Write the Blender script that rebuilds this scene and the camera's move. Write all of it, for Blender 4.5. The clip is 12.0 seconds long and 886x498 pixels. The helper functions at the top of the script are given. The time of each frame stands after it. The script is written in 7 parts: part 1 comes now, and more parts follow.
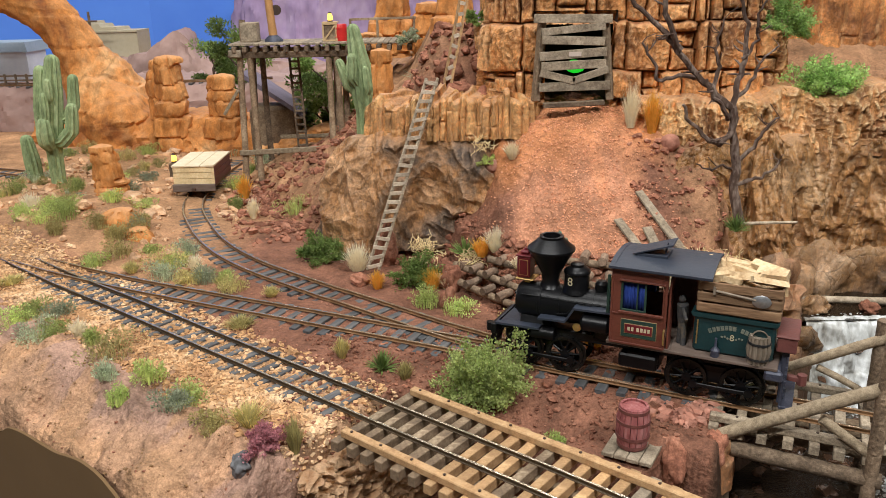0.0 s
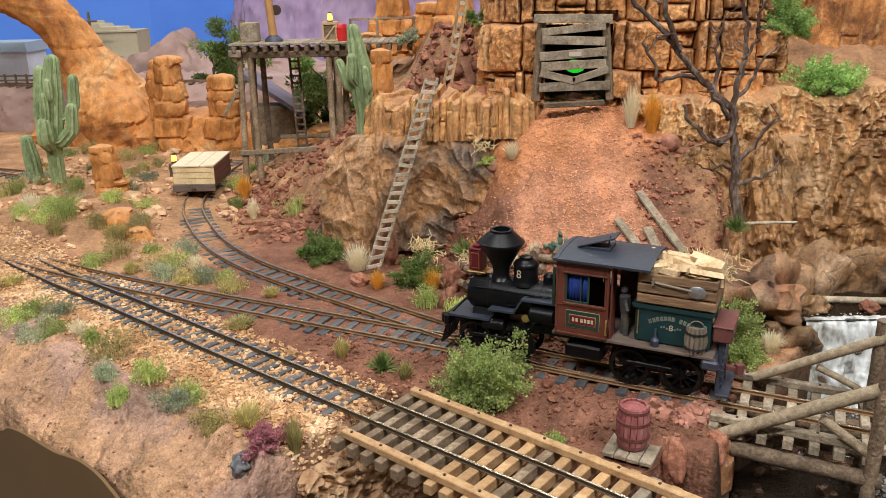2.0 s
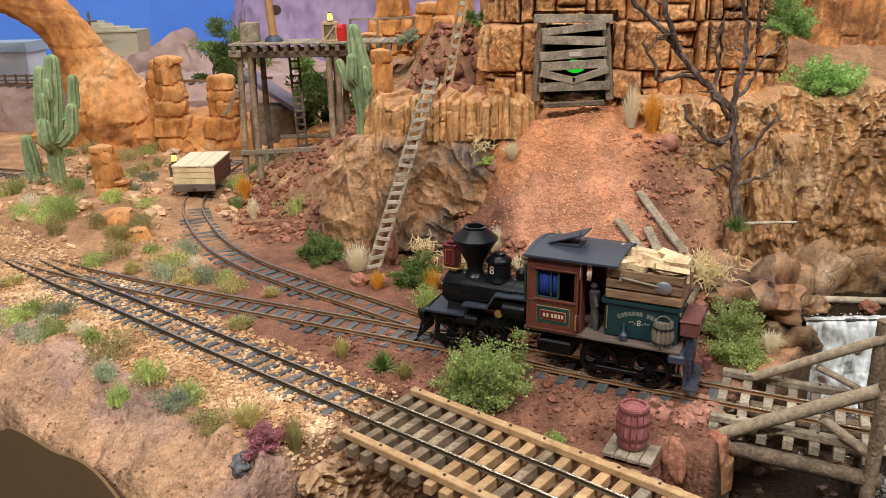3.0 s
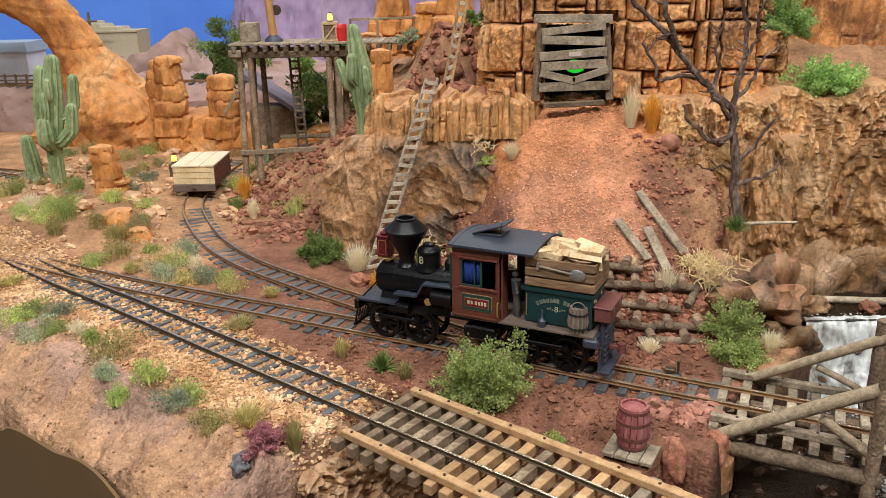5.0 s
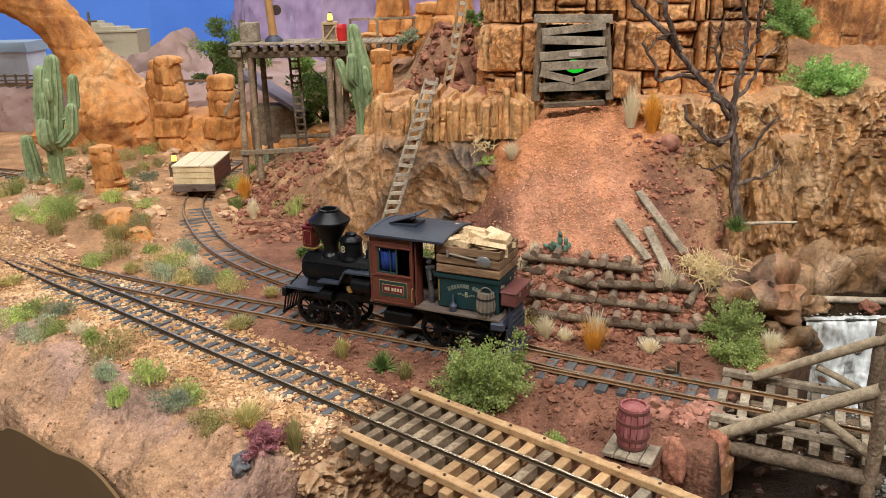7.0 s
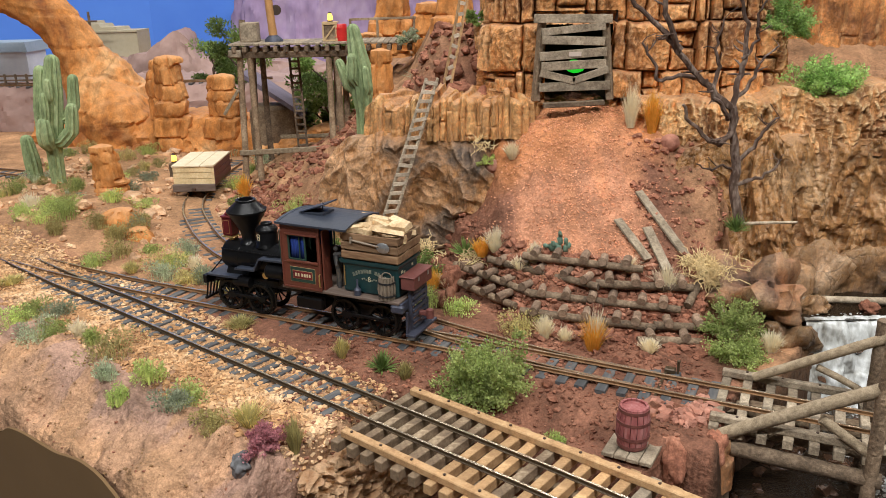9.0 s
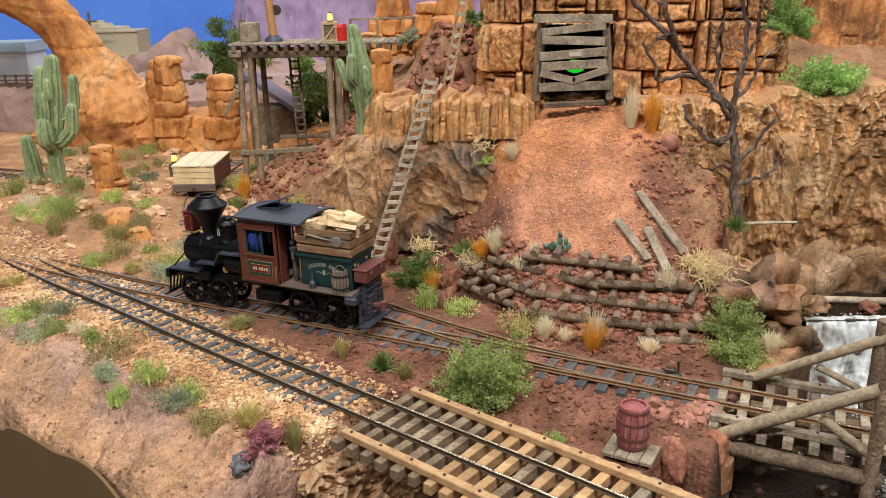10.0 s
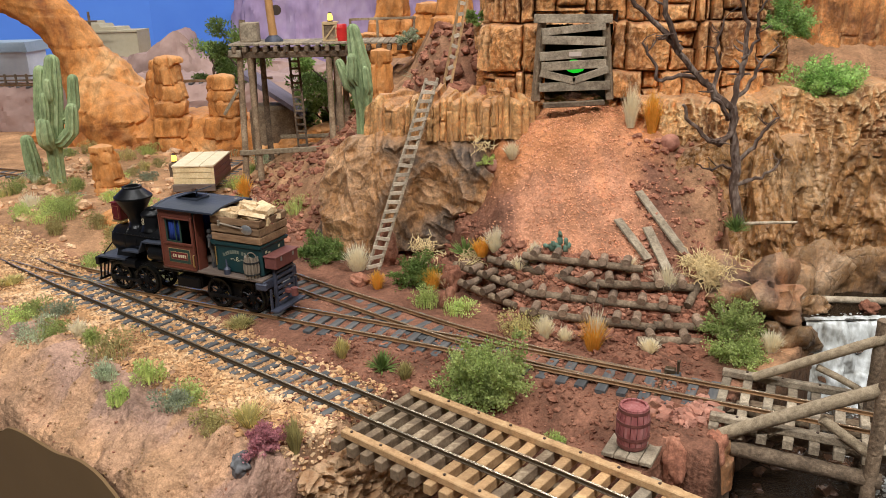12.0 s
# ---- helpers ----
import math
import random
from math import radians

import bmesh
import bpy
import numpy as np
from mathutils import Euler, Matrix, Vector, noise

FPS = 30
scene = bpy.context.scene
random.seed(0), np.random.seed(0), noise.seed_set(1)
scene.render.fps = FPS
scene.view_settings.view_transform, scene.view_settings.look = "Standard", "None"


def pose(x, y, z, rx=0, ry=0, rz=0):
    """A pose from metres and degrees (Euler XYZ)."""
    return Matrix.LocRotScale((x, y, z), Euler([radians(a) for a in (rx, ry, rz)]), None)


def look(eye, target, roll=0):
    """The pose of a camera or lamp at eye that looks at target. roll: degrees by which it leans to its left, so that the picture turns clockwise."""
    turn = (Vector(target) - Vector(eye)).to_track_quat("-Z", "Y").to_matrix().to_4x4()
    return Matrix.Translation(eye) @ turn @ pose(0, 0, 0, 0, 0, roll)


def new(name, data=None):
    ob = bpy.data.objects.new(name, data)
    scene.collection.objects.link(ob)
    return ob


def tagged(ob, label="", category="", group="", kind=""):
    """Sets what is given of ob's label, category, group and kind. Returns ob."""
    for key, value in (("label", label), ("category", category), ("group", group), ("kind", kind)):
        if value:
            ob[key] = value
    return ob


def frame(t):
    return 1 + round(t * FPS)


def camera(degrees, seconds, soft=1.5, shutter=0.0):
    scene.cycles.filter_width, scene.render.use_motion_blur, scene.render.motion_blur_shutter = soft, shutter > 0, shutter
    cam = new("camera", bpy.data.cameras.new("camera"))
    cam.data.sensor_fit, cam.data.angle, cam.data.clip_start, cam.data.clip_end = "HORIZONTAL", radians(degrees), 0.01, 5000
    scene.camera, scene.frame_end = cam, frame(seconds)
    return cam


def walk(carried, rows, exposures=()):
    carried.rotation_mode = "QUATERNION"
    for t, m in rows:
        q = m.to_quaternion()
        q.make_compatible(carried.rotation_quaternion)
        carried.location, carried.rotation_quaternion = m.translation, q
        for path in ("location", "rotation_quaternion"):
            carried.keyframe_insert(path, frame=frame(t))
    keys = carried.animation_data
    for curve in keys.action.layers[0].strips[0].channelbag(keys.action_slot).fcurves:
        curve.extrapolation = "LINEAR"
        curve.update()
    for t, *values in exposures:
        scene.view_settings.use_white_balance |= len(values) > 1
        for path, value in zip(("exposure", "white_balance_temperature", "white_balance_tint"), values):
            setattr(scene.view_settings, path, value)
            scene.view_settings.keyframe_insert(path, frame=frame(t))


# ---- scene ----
# A model railway diorama: all lengths in the code are centimetres, turned into metres by U.
U = 0.01
cam = camera(58.5, 12.0, soft=0.7)
EYE = pose(0, 0, 19.2 * U, 90 - 18.5, 0, 0) @ pose(0, 0, 0, 0, 0, -1.0)
walk(cam, [(0.0, EYE), (12.0, EYE)])

# ---- light: a lit hobby room, unseen ceiling panels, one added low back lamp ----
world = bpy.data.worlds.new("room_air")
scene.world = world
world.use_nodes = True
world.node_tree.nodes["Background"].inputs[0].default_value = (0.9, 0.95, 1.0, 1)
world.node_tree.nodes["Background"].inputs[1].default_value = 0.25
scene.view_settings.exposure = 0.0


def lamp_panel(x, y, z, sx, sy, watts, colour, ahead=12):
    lamp = bpy.data.lights.new("light_panel", "AREA")
    lamp.shape, lamp.size, lamp.size_y, lamp.energy, lamp.color = "RECTANGLE", sx * U, sy * U, watts, colour
    ob = new("light_panel", lamp)
    ob.matrix_basis = look((x * U, y * U, z * U), (x * U, (y + ahead) * U, 0))


lamp_panel(-65, -70, 155, 60, 14, 31.5, (0.972, 0.968, 0.95), 60)
lamp_panel(75, -60, 155, 60, 14, 27.5, (0.972, 0.968, 0.95), 60)
lamp_panel(-8, 52, 165, 110, 14, 15.0, (0.972, 0.968, 0.95))
# low lamp above the backdrop, added for glints on rails and rock
lamp_panel(0, 158, 112, 200, 8, 11.0, (1.0, 0.96, 0.91), -95)


# ---- materials ----
def material(name, colours, scale=1.0, rough=0.8, metal=0.0, bump=0.0, bump_scale=None, fine=6.0, island=0.0,
             emit=0.0, stretch=(1, 1, 1), soil=False, spec=0.5, dust=None, grit=0.0, deep=0.1):
    """Colours blended by two scales of noise (scale: features per cm). island: brightness spread between loose pieces."""
    m = bpy.data.materials.new(name)
    m.use_nodes = True
    n, l = m.node_tree.nodes, m.node_tree.links
    b = n["Principled BSDF"]
    b.inputs["Roughness"].default_value, b.inputs["Metallic"].default_value = rough, metal
    b.inputs["Specular IOR Level"].default_value = spec
    tc, mp = n.new("ShaderNodeTexCoord"), n.new("ShaderNodeMapping")
    mp.inputs["Scale"].default_value = stretch
    l.new(tc.outputs["Object"], mp.inputs["Vector"])

    def tex(k, detail):
        t = n.new("ShaderNodeTexNoise")
        t.inputs["Scale"].default_value, t.inputs["Detail"].default_value = k * 100, detail
        l.new(mp.outputs[0], t.inputs["Vector"])
        return t
    big, small = tex(scale, 5), tex(scale * fine, 4)
    ramp = n.new("ShaderNodeValToRGB")
    el = ramp.color_ramp.elements
    while len(el) < len(colours):
        el.new(0.5)
    for i, c in enumerate(colours):
        el[i].position, el[i].color = 0.32 + 0.36 * i / max(1, len(colours) - 1), (*c, 1)
    mixf = n.new("ShaderNodeMath")
    mixf.operation = "MULTIPLY_ADD"
    mixf.inputs[1].default_value = 0.45
    l.new(small.outputs[0], mixf.inputs[0])
    half = n.new("ShaderNodeMath")
    half.operation = "MULTIPLY"
    half.inputs[1].default_value = 0.55
    l.new(big.outputs[0], half.inputs[0])
    l.new(half.outputs[0], mixf.inputs[2])
    l.new(mixf.outputs[0], ramp.inputs[0])
    col = ramp.outputs[0]
    if soil:
        at, mx = n.new("ShaderNodeAttribute"), n.new("ShaderNodeMix")
        at.attribute_name = "soil"
        mx.data_type, mx.blend_type = "RGBA", "MULTIPLY"
        mx.inputs[0].default_value = 1.0
        l.new(col, mx.inputs[6])
        l.new(at.outputs["Color"], mx.inputs[7])
        col = mx.outputs[2]
    if grit:
        for k, q in ((scale * fine * 3.1, grit), (scale * 0.6, grit * 0.8)):
            gt, mr, mx = tex(k, 6), n.new("ShaderNodeMapRange"), n.new("ShaderNodeMix")
            gt.inputs["Roughness"].default_value = 0.7
            mr.inputs[1].default_value, mr.inputs[2].default_value = 0.36, 0.64
            mr.inputs[3].default_value, mr.inputs[4].default_value = 1 - q, 1 + 0.7 * q
            mx.data_type, mx.blend_type = "RGBA", "MULTIPLY"
            mx.inputs[0].default_value = 1.0
            l.new(gt.outputs[0], mr.inputs[0])
            l.new(col, mx.inputs[6])
            l.new(mr.outputs[0], mx.inputs[7])
            col = mx.outputs[2]
    if island:
        for node, out, k in (("ShaderNodeNewGeometry", "Random Per Island", island), ("ShaderNodeObjectInfo", "Random", island)):
            g, mr, mx = n.new(node), n.new("ShaderNodeMapRange"), n.new("ShaderNodeMix")
            mr.inputs[3].default_value, mr.inputs[4].default_value = 1 - k, 1 + k
            mx.data_type, mx.blend_type = "RGBA", "MULTIPLY"
            mx.inputs[0].default_value = 1.0
            l.new(g.outputs[out], mr.inputs[0])
            l.new(col, mx.inputs[6])
            l.new(mr.outputs[0], mx.inputs[7])
            col = mx.outputs[2]
    if dust:
        g, sp, mr, mx = n.new("ShaderNodeNewGeometry"), n.new("ShaderNodeSeparateXYZ"), n.new("ShaderNodeMapRange"), n.new("ShaderNodeMix")
        mr.inputs[1].default_value, mr.inputs[2].default_value = 0.25, 0.95
        mul = n.new("ShaderNodeMath")
        mul.operation = "MULTIPLY"
        mx.data_type = "RGBA"
        l.new(g.outputs["Normal"], sp.inputs[0])
        l.new(sp.outputs[2], mr.inputs[0])
        l.new(mr.outputs[0], mul.inputs[0])
        l.new(big.outputs[0], mul.inputs[1])
        l.new(mul.outputs[0], mx.inputs[0])
        l.new(col, mx.inputs[6])
        mx.inputs[7].default_value = (*dust, 1)
        col = mx.outputs[2]
    l.new(col, b.inputs["Base Color"])
    if bump:
        bt, bp = tex(bump_scale or scale * fine, 6), n.new("ShaderNodeBump")
        bp.inputs["Strength"].default_value, bp.inputs["Distance"].default_value = bump, deep * U
        l.new(bt.outputs[0], bp.inputs["Height"])
        l.new(bp.outputs[0], b.inputs["Normal"])
    rr = n.new("ShaderNodeMapRange")
    rr.inputs[3].default_value, rr.inputs[4].default_value = max(0.02, rough - 0.12), min(1, rough + 0.12)
    l.new(small.outputs[0], rr.inputs[0])
    l.new(rr.outputs[0], b.inputs["Roughness"])
    if emit:
        b.inputs["Emission Color"].default_value = (*colours[0], 1)
        b.inputs["Emission Strength"].default_value = emit
    return m


def rock(name, colours, size=0.2, streak=0.35, rough=0.6, worn=(0.7, 0.45, 0.25), edge_paint=0.6, cracks=0.5, crack_size=0.4, dust=None, spec=0.4, bump=1.0, grit=1.0):
    """Weathered stone: broad patches, stains that run down, fine grain, hairline cracks and dry-brushed highlights on
    convex edges.
    """
    m = bpy.data.materials.new(name)
    m.use_nodes = True
    n, l = m.node_tree.nodes, m.node_tree.links
    b = n["Principled BSDF"]
    b.inputs["Specular IOR Level"].default_value = spec
    tc = n.new("ShaderNodeTexCoord")

    def tex(k, detail, stretch=(1, 1, 1), warp=0.0, harsh=0.6):
        mp, t = n.new("ShaderNodeMapping"), n.new("ShaderNodeTexNoise")
        mp.inputs["Scale"].default_value = stretch
        t.inputs["Scale"].default_value, t.inputs["Detail"].default_value = k * 100, detail
        t.inputs["Distortion"].default_value, t.inputs["Roughness"].default_value = warp, harsh
        l.new(tc.outputs["Object"], mp.inputs["Vector"])
        l.new(mp.outputs[0], t.inputs["Vector"])
        return t.outputs[0]

    def span(x, a, c, lo, hi):
        mr = n.new("ShaderNodeMapRange")
        for i, q in enumerate((a, c, lo, hi)):
            mr.inputs[i + 1].default_value = q
        l.new(x, mr.inputs[0])
        return mr.outputs[0]

    def blend(kind, col, other, fac=1.0):
        mx = n.new("ShaderNodeMix")
        mx.data_type, mx.blend_type = "RGBA", kind
        if isinstance(fac, float):
            mx.inputs[0].default_value = fac
        else:
            l.new(fac, mx.inputs[0])
        l.new(col, mx.inputs[6])
        if isinstance(other, tuple):
            mx.inputs[7].default_value = (*other, 1)
        else:
            l.new(other, mx.inputs[7])
        return mx.outputs[2]

    def times(x, y):
        mt = n.new("ShaderNodeMath")
        mt.operation = "MULTIPLY"
        l.new(x, mt.inputs[0])
        l.new(y, mt.inputs[1])
        return mt.outputs[0]
    ramp = n.new("ShaderNodeValToRGB")
    el = ramp.color_ramp.elements
    while len(el) < len(colours):
        el.new(0.5)
    for i, c in enumerate(colours):
        el[i].position, el[i].color = 0.36 + 0.28 * i / (len(colours) - 1), (*c, 1)
    patch = tex(size, 9, (1, 1, 0.8), 0.8, 0.62)
    l.new(patch, ramp.inputs[0])
    grain, run = tex(5.5, 5, harsh=0.7), tex(1.0, 6, (1, 1, streak), 0.5)
    col = blend("MULTIPLY", ramp.outputs[0], span(run, 0.34, 0.62, 0.74, 1.24))
    col = blend("MULTIPLY", col, span(grain, 0.32, 0.68, 1 - 0.26 * grit, 1 + 0.28 * grit))
    col = blend("MULTIPLY", col, span(tex(2.2, 8, (1, 1, 0.7), 1.2, 0.68), 0.38, 0.6, 1 - 0.26 * grit, 1 + 0.28 * grit))
    warp, add, vor = n.new("ShaderNodeTexNoise"), n.new("ShaderNodeVectorMath"), n.new("ShaderNodeTexVoronoi")
    warp.inputs["Scale"].default_value, warp.inputs["Detail"].default_value = 45, 4
    add.operation = "MULTIPLY_ADD"
    add.inputs[1].default_value = (0.03, 0.03, 0.03)
    l.new(tc.outputs["Object"], warp.inputs["Vector"])
    l.new(warp.outputs["Color"], add.inputs[0])
    l.new(tc.outputs["Object"], add.inputs[2])
    vor.feature = "DISTANCE_TO_EDGE"
    vor.inputs["Scale"].default_value = crack_size * 100
    l.new(add.outputs[0], vor.inputs["Vector"])
    line = span(vor.outputs["Distance"], 0.0, 0.03, 1 - cracks, 1.0)
    col = blend("MULTIPLY", col, line, span(patch, 0.46, 0.58, 0.0, 1.0))
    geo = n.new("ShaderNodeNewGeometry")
    # worn: paler highlight colour painted on convex edges, found by pointiness
    col = blend("MIX", col, worn, times(span(geo.outputs["Pointiness"], 0.505, 0.58, 0.0, edge_paint), span(grain, 0.35, 0.6, 0.35, 1.0)))
    if dust:
        sp = n.new("ShaderNodeSeparateXYZ")
        l.new(geo.outputs["Normal"], sp.inputs[0])
        col = blend("MIX", col, dust, times(span(sp.outputs[2], 0.55, 1.0, 0.0, 0.8), span(patch, 0.35, 0.6, 0.3, 1.0)))
    l.new(col, b.inputs["Base Color"])
    l.new(span(run, 0.35, 0.65, max(0.15, rough - 0.2), min(1.0, rough + 0.15)), b.inputs["Roughness"])
    relief, mt, bp = tex(1.3, 12, (1, 1, 0.75), 0.6, 0.7), n.new("ShaderNodeMath"), n.new("ShaderNodeBump")
    mt.operation = "MULTIPLY_ADD"
    mt.inputs[1].default_value = 0.2
    l.new(line, mt.inputs[0])
    l.new(relief, mt.inputs[2])
    bp.inputs["Strength"].default_value, bp.inputs["Distance"].default_value = bump, 0.32 * U
    l.new(mt.outputs[0], bp.inputs["Height"])
    l.new(bp.outputs[0], b.inputs["Normal"])
    return m


M_SOIL = material("soil", [(0.5, 0.5, 0.5), (0.8, 0.8, 0.8), (1.05, 1.05, 1.05)], 0.5, 0.9, bump=1.0, bump_scale=2.2, fine=8, soil=True, spec=0.2, grit=0.3, deep=0.32)
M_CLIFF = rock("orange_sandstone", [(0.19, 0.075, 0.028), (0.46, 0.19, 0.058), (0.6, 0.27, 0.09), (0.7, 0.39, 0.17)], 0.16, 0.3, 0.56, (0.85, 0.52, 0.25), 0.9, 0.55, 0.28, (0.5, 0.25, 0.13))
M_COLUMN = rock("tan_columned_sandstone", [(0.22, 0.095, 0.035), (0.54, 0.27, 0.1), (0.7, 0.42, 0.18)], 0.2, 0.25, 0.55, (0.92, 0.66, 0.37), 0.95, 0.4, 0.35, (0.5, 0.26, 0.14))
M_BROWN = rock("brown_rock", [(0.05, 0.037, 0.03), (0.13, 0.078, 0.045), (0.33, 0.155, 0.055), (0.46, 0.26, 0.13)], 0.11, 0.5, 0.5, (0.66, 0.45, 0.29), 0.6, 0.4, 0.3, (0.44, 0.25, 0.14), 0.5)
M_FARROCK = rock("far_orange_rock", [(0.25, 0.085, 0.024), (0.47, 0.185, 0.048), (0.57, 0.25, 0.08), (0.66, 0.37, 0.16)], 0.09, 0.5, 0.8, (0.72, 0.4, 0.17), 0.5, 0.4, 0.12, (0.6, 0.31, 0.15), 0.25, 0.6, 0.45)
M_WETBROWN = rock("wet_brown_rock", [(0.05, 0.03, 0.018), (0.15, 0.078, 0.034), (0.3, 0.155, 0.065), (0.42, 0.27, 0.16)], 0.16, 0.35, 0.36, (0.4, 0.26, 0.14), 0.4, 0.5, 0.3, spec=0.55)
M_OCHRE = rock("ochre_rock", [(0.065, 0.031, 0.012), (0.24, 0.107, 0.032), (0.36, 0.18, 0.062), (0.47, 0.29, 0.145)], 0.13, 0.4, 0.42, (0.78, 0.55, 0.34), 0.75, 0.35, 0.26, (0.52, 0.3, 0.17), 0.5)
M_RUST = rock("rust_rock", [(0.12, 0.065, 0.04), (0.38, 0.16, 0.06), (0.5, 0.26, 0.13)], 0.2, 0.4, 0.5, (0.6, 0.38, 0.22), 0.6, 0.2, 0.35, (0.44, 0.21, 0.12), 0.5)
M_STUB = material("brown_log_end", [(0.09, 0.055, 0.035), (0.2, 0.13, 0.085), (0.34, 0.24, 0.165)], 1.4, 0.9, bump=0.7, bump_scale=6, grit=0.3, island=0.3)
M_WET = material("wet_dark_rock", [(0.04, 0.022, 0.014), (0.12, 0.062, 0.036), (0.25, 0.13, 0.075)], 0.5, 0.25, bump=0.8, bump_scale=3, island=0.3, grit=0.3)
M_RUBBLE = material("red_rubble", [(0.15, 0.058, 0.036), (0.27, 0.112, 0.068), (0.4, 0.2, 0.13)], 0.6, 0.9, bump=0.5, bump_scale=6, island=0.3, spec=0.2, grit=0.3)
M_GRAVEL = material("ballast_gravel", [(0.24, 0.12, 0.055), (0.4, 0.23, 0.11), (0.58, 0.41, 0.255)], 0.25, 0.9, bump=0.3, bump_scale=8, island=0.42, spec=0.3)
M_RAIL = material("rail_steel", [(0.16, 0.09, 0.045), (0.3, 0.165, 0.075)], 1.2, 0.5, 0.3, bump=0.2)
M_DARKRAIL = material("dark_rail_steel", [(0.05, 0.034, 0.02), (0.11, 0.075, 0.042)], 1.2, 0.45, 0.4, bump=0.2)
M_RAILTOP = material("polished_rail_head", [(0.34, 0.27, 0.19), (0.66, 0.58, 0.46)], 0.5, 0.24, 0.75)
M_TIE = material("grey_tie", [(0.045, 0.047, 0.05), (0.085, 0.085, 0.088), (0.15, 0.14, 0.13)], 1.0, 0.8, bump=0.5, bump_scale=9, island=0.22, stretch=(1, 0.25, 1))
M_WOOD = material("weathered_timber", [(0.11, 0.07, 0.042), (0.24, 0.165, 0.1), (0.4, 0.31, 0.205)], 0.9, 0.85, bump=0.5, bump_scale=8, grit=0.18, island=0.2)
M_FRESH = material("pale_bridge_timber", [(0.33, 0.18, 0.08), (0.52, 0.31, 0.145), (0.64, 0.42, 0.22)], 1.6, 0.8, bump=0.4, bump_scale=9, grit=0.16, island=0.22)
M_GREYWOOD = material("silver_grey_timber", [(0.16, 0.12, 0.08), (0.33, 0.26, 0.18), (0.5, 0.41, 0.3)], 1.0, 0.85, bump=0.5, bump_scale=9, grit=0.3, island=0.2)
M_PALEWOOD = material("pale_grey_wood", [(0.3, 0.23, 0.16), (0.48, 0.385, 0.285), (0.62, 0.52, 0.4)], 1.2, 0.85, bump=0.4, bump_scale=9, grit=0.2, island=0.12)
M_LOG = material("dark_log", [(0.06, 0.04, 0.025), (0.155, 0.105, 0.065), (0.29, 0.21, 0.14)], 1.0, 0.9, bump=0.8, bump_scale=6, grit=0.3, island=0.2)
M_BLACK = material("satin_black_paint", [(0.0025, 0.0025, 0.003), (0.006, 0.006, 0.007)], 1.0, 0.36, bump=0.1, spec=0.25)
M_GREEN = material("teal_green_paint", [(0.004, 0.026, 0.029), (0.008, 0.04, 0.043)], 1.0, 0.45, bump=0.15)
M_CABRED = material("red_brown_cab_paint", [(0.10, 0.026, 0.016), (0.155, 0.042, 0.024)], 1.0, 0.5, bump=0.3)
M_ROOF = material("slate_grey_roof", [(0.02, 0.026, 0.04), (0.034, 0.041, 0.06)], 0.6, 0.55, bump=0.25)
M_SKY = material("painted_sky", [(0.08, 0.22, 0.8), (0.12, 0.3, 0.9)], 0.02, 0.9)


# ---- mesh helpers ----
def hash1(p, k=0.0):
    v = math.sin(p[0] * 12.9898 + p[1] * 78.233 + p[2] * 37.719 + k) * 43758.5453
    return v - math.floor(v)


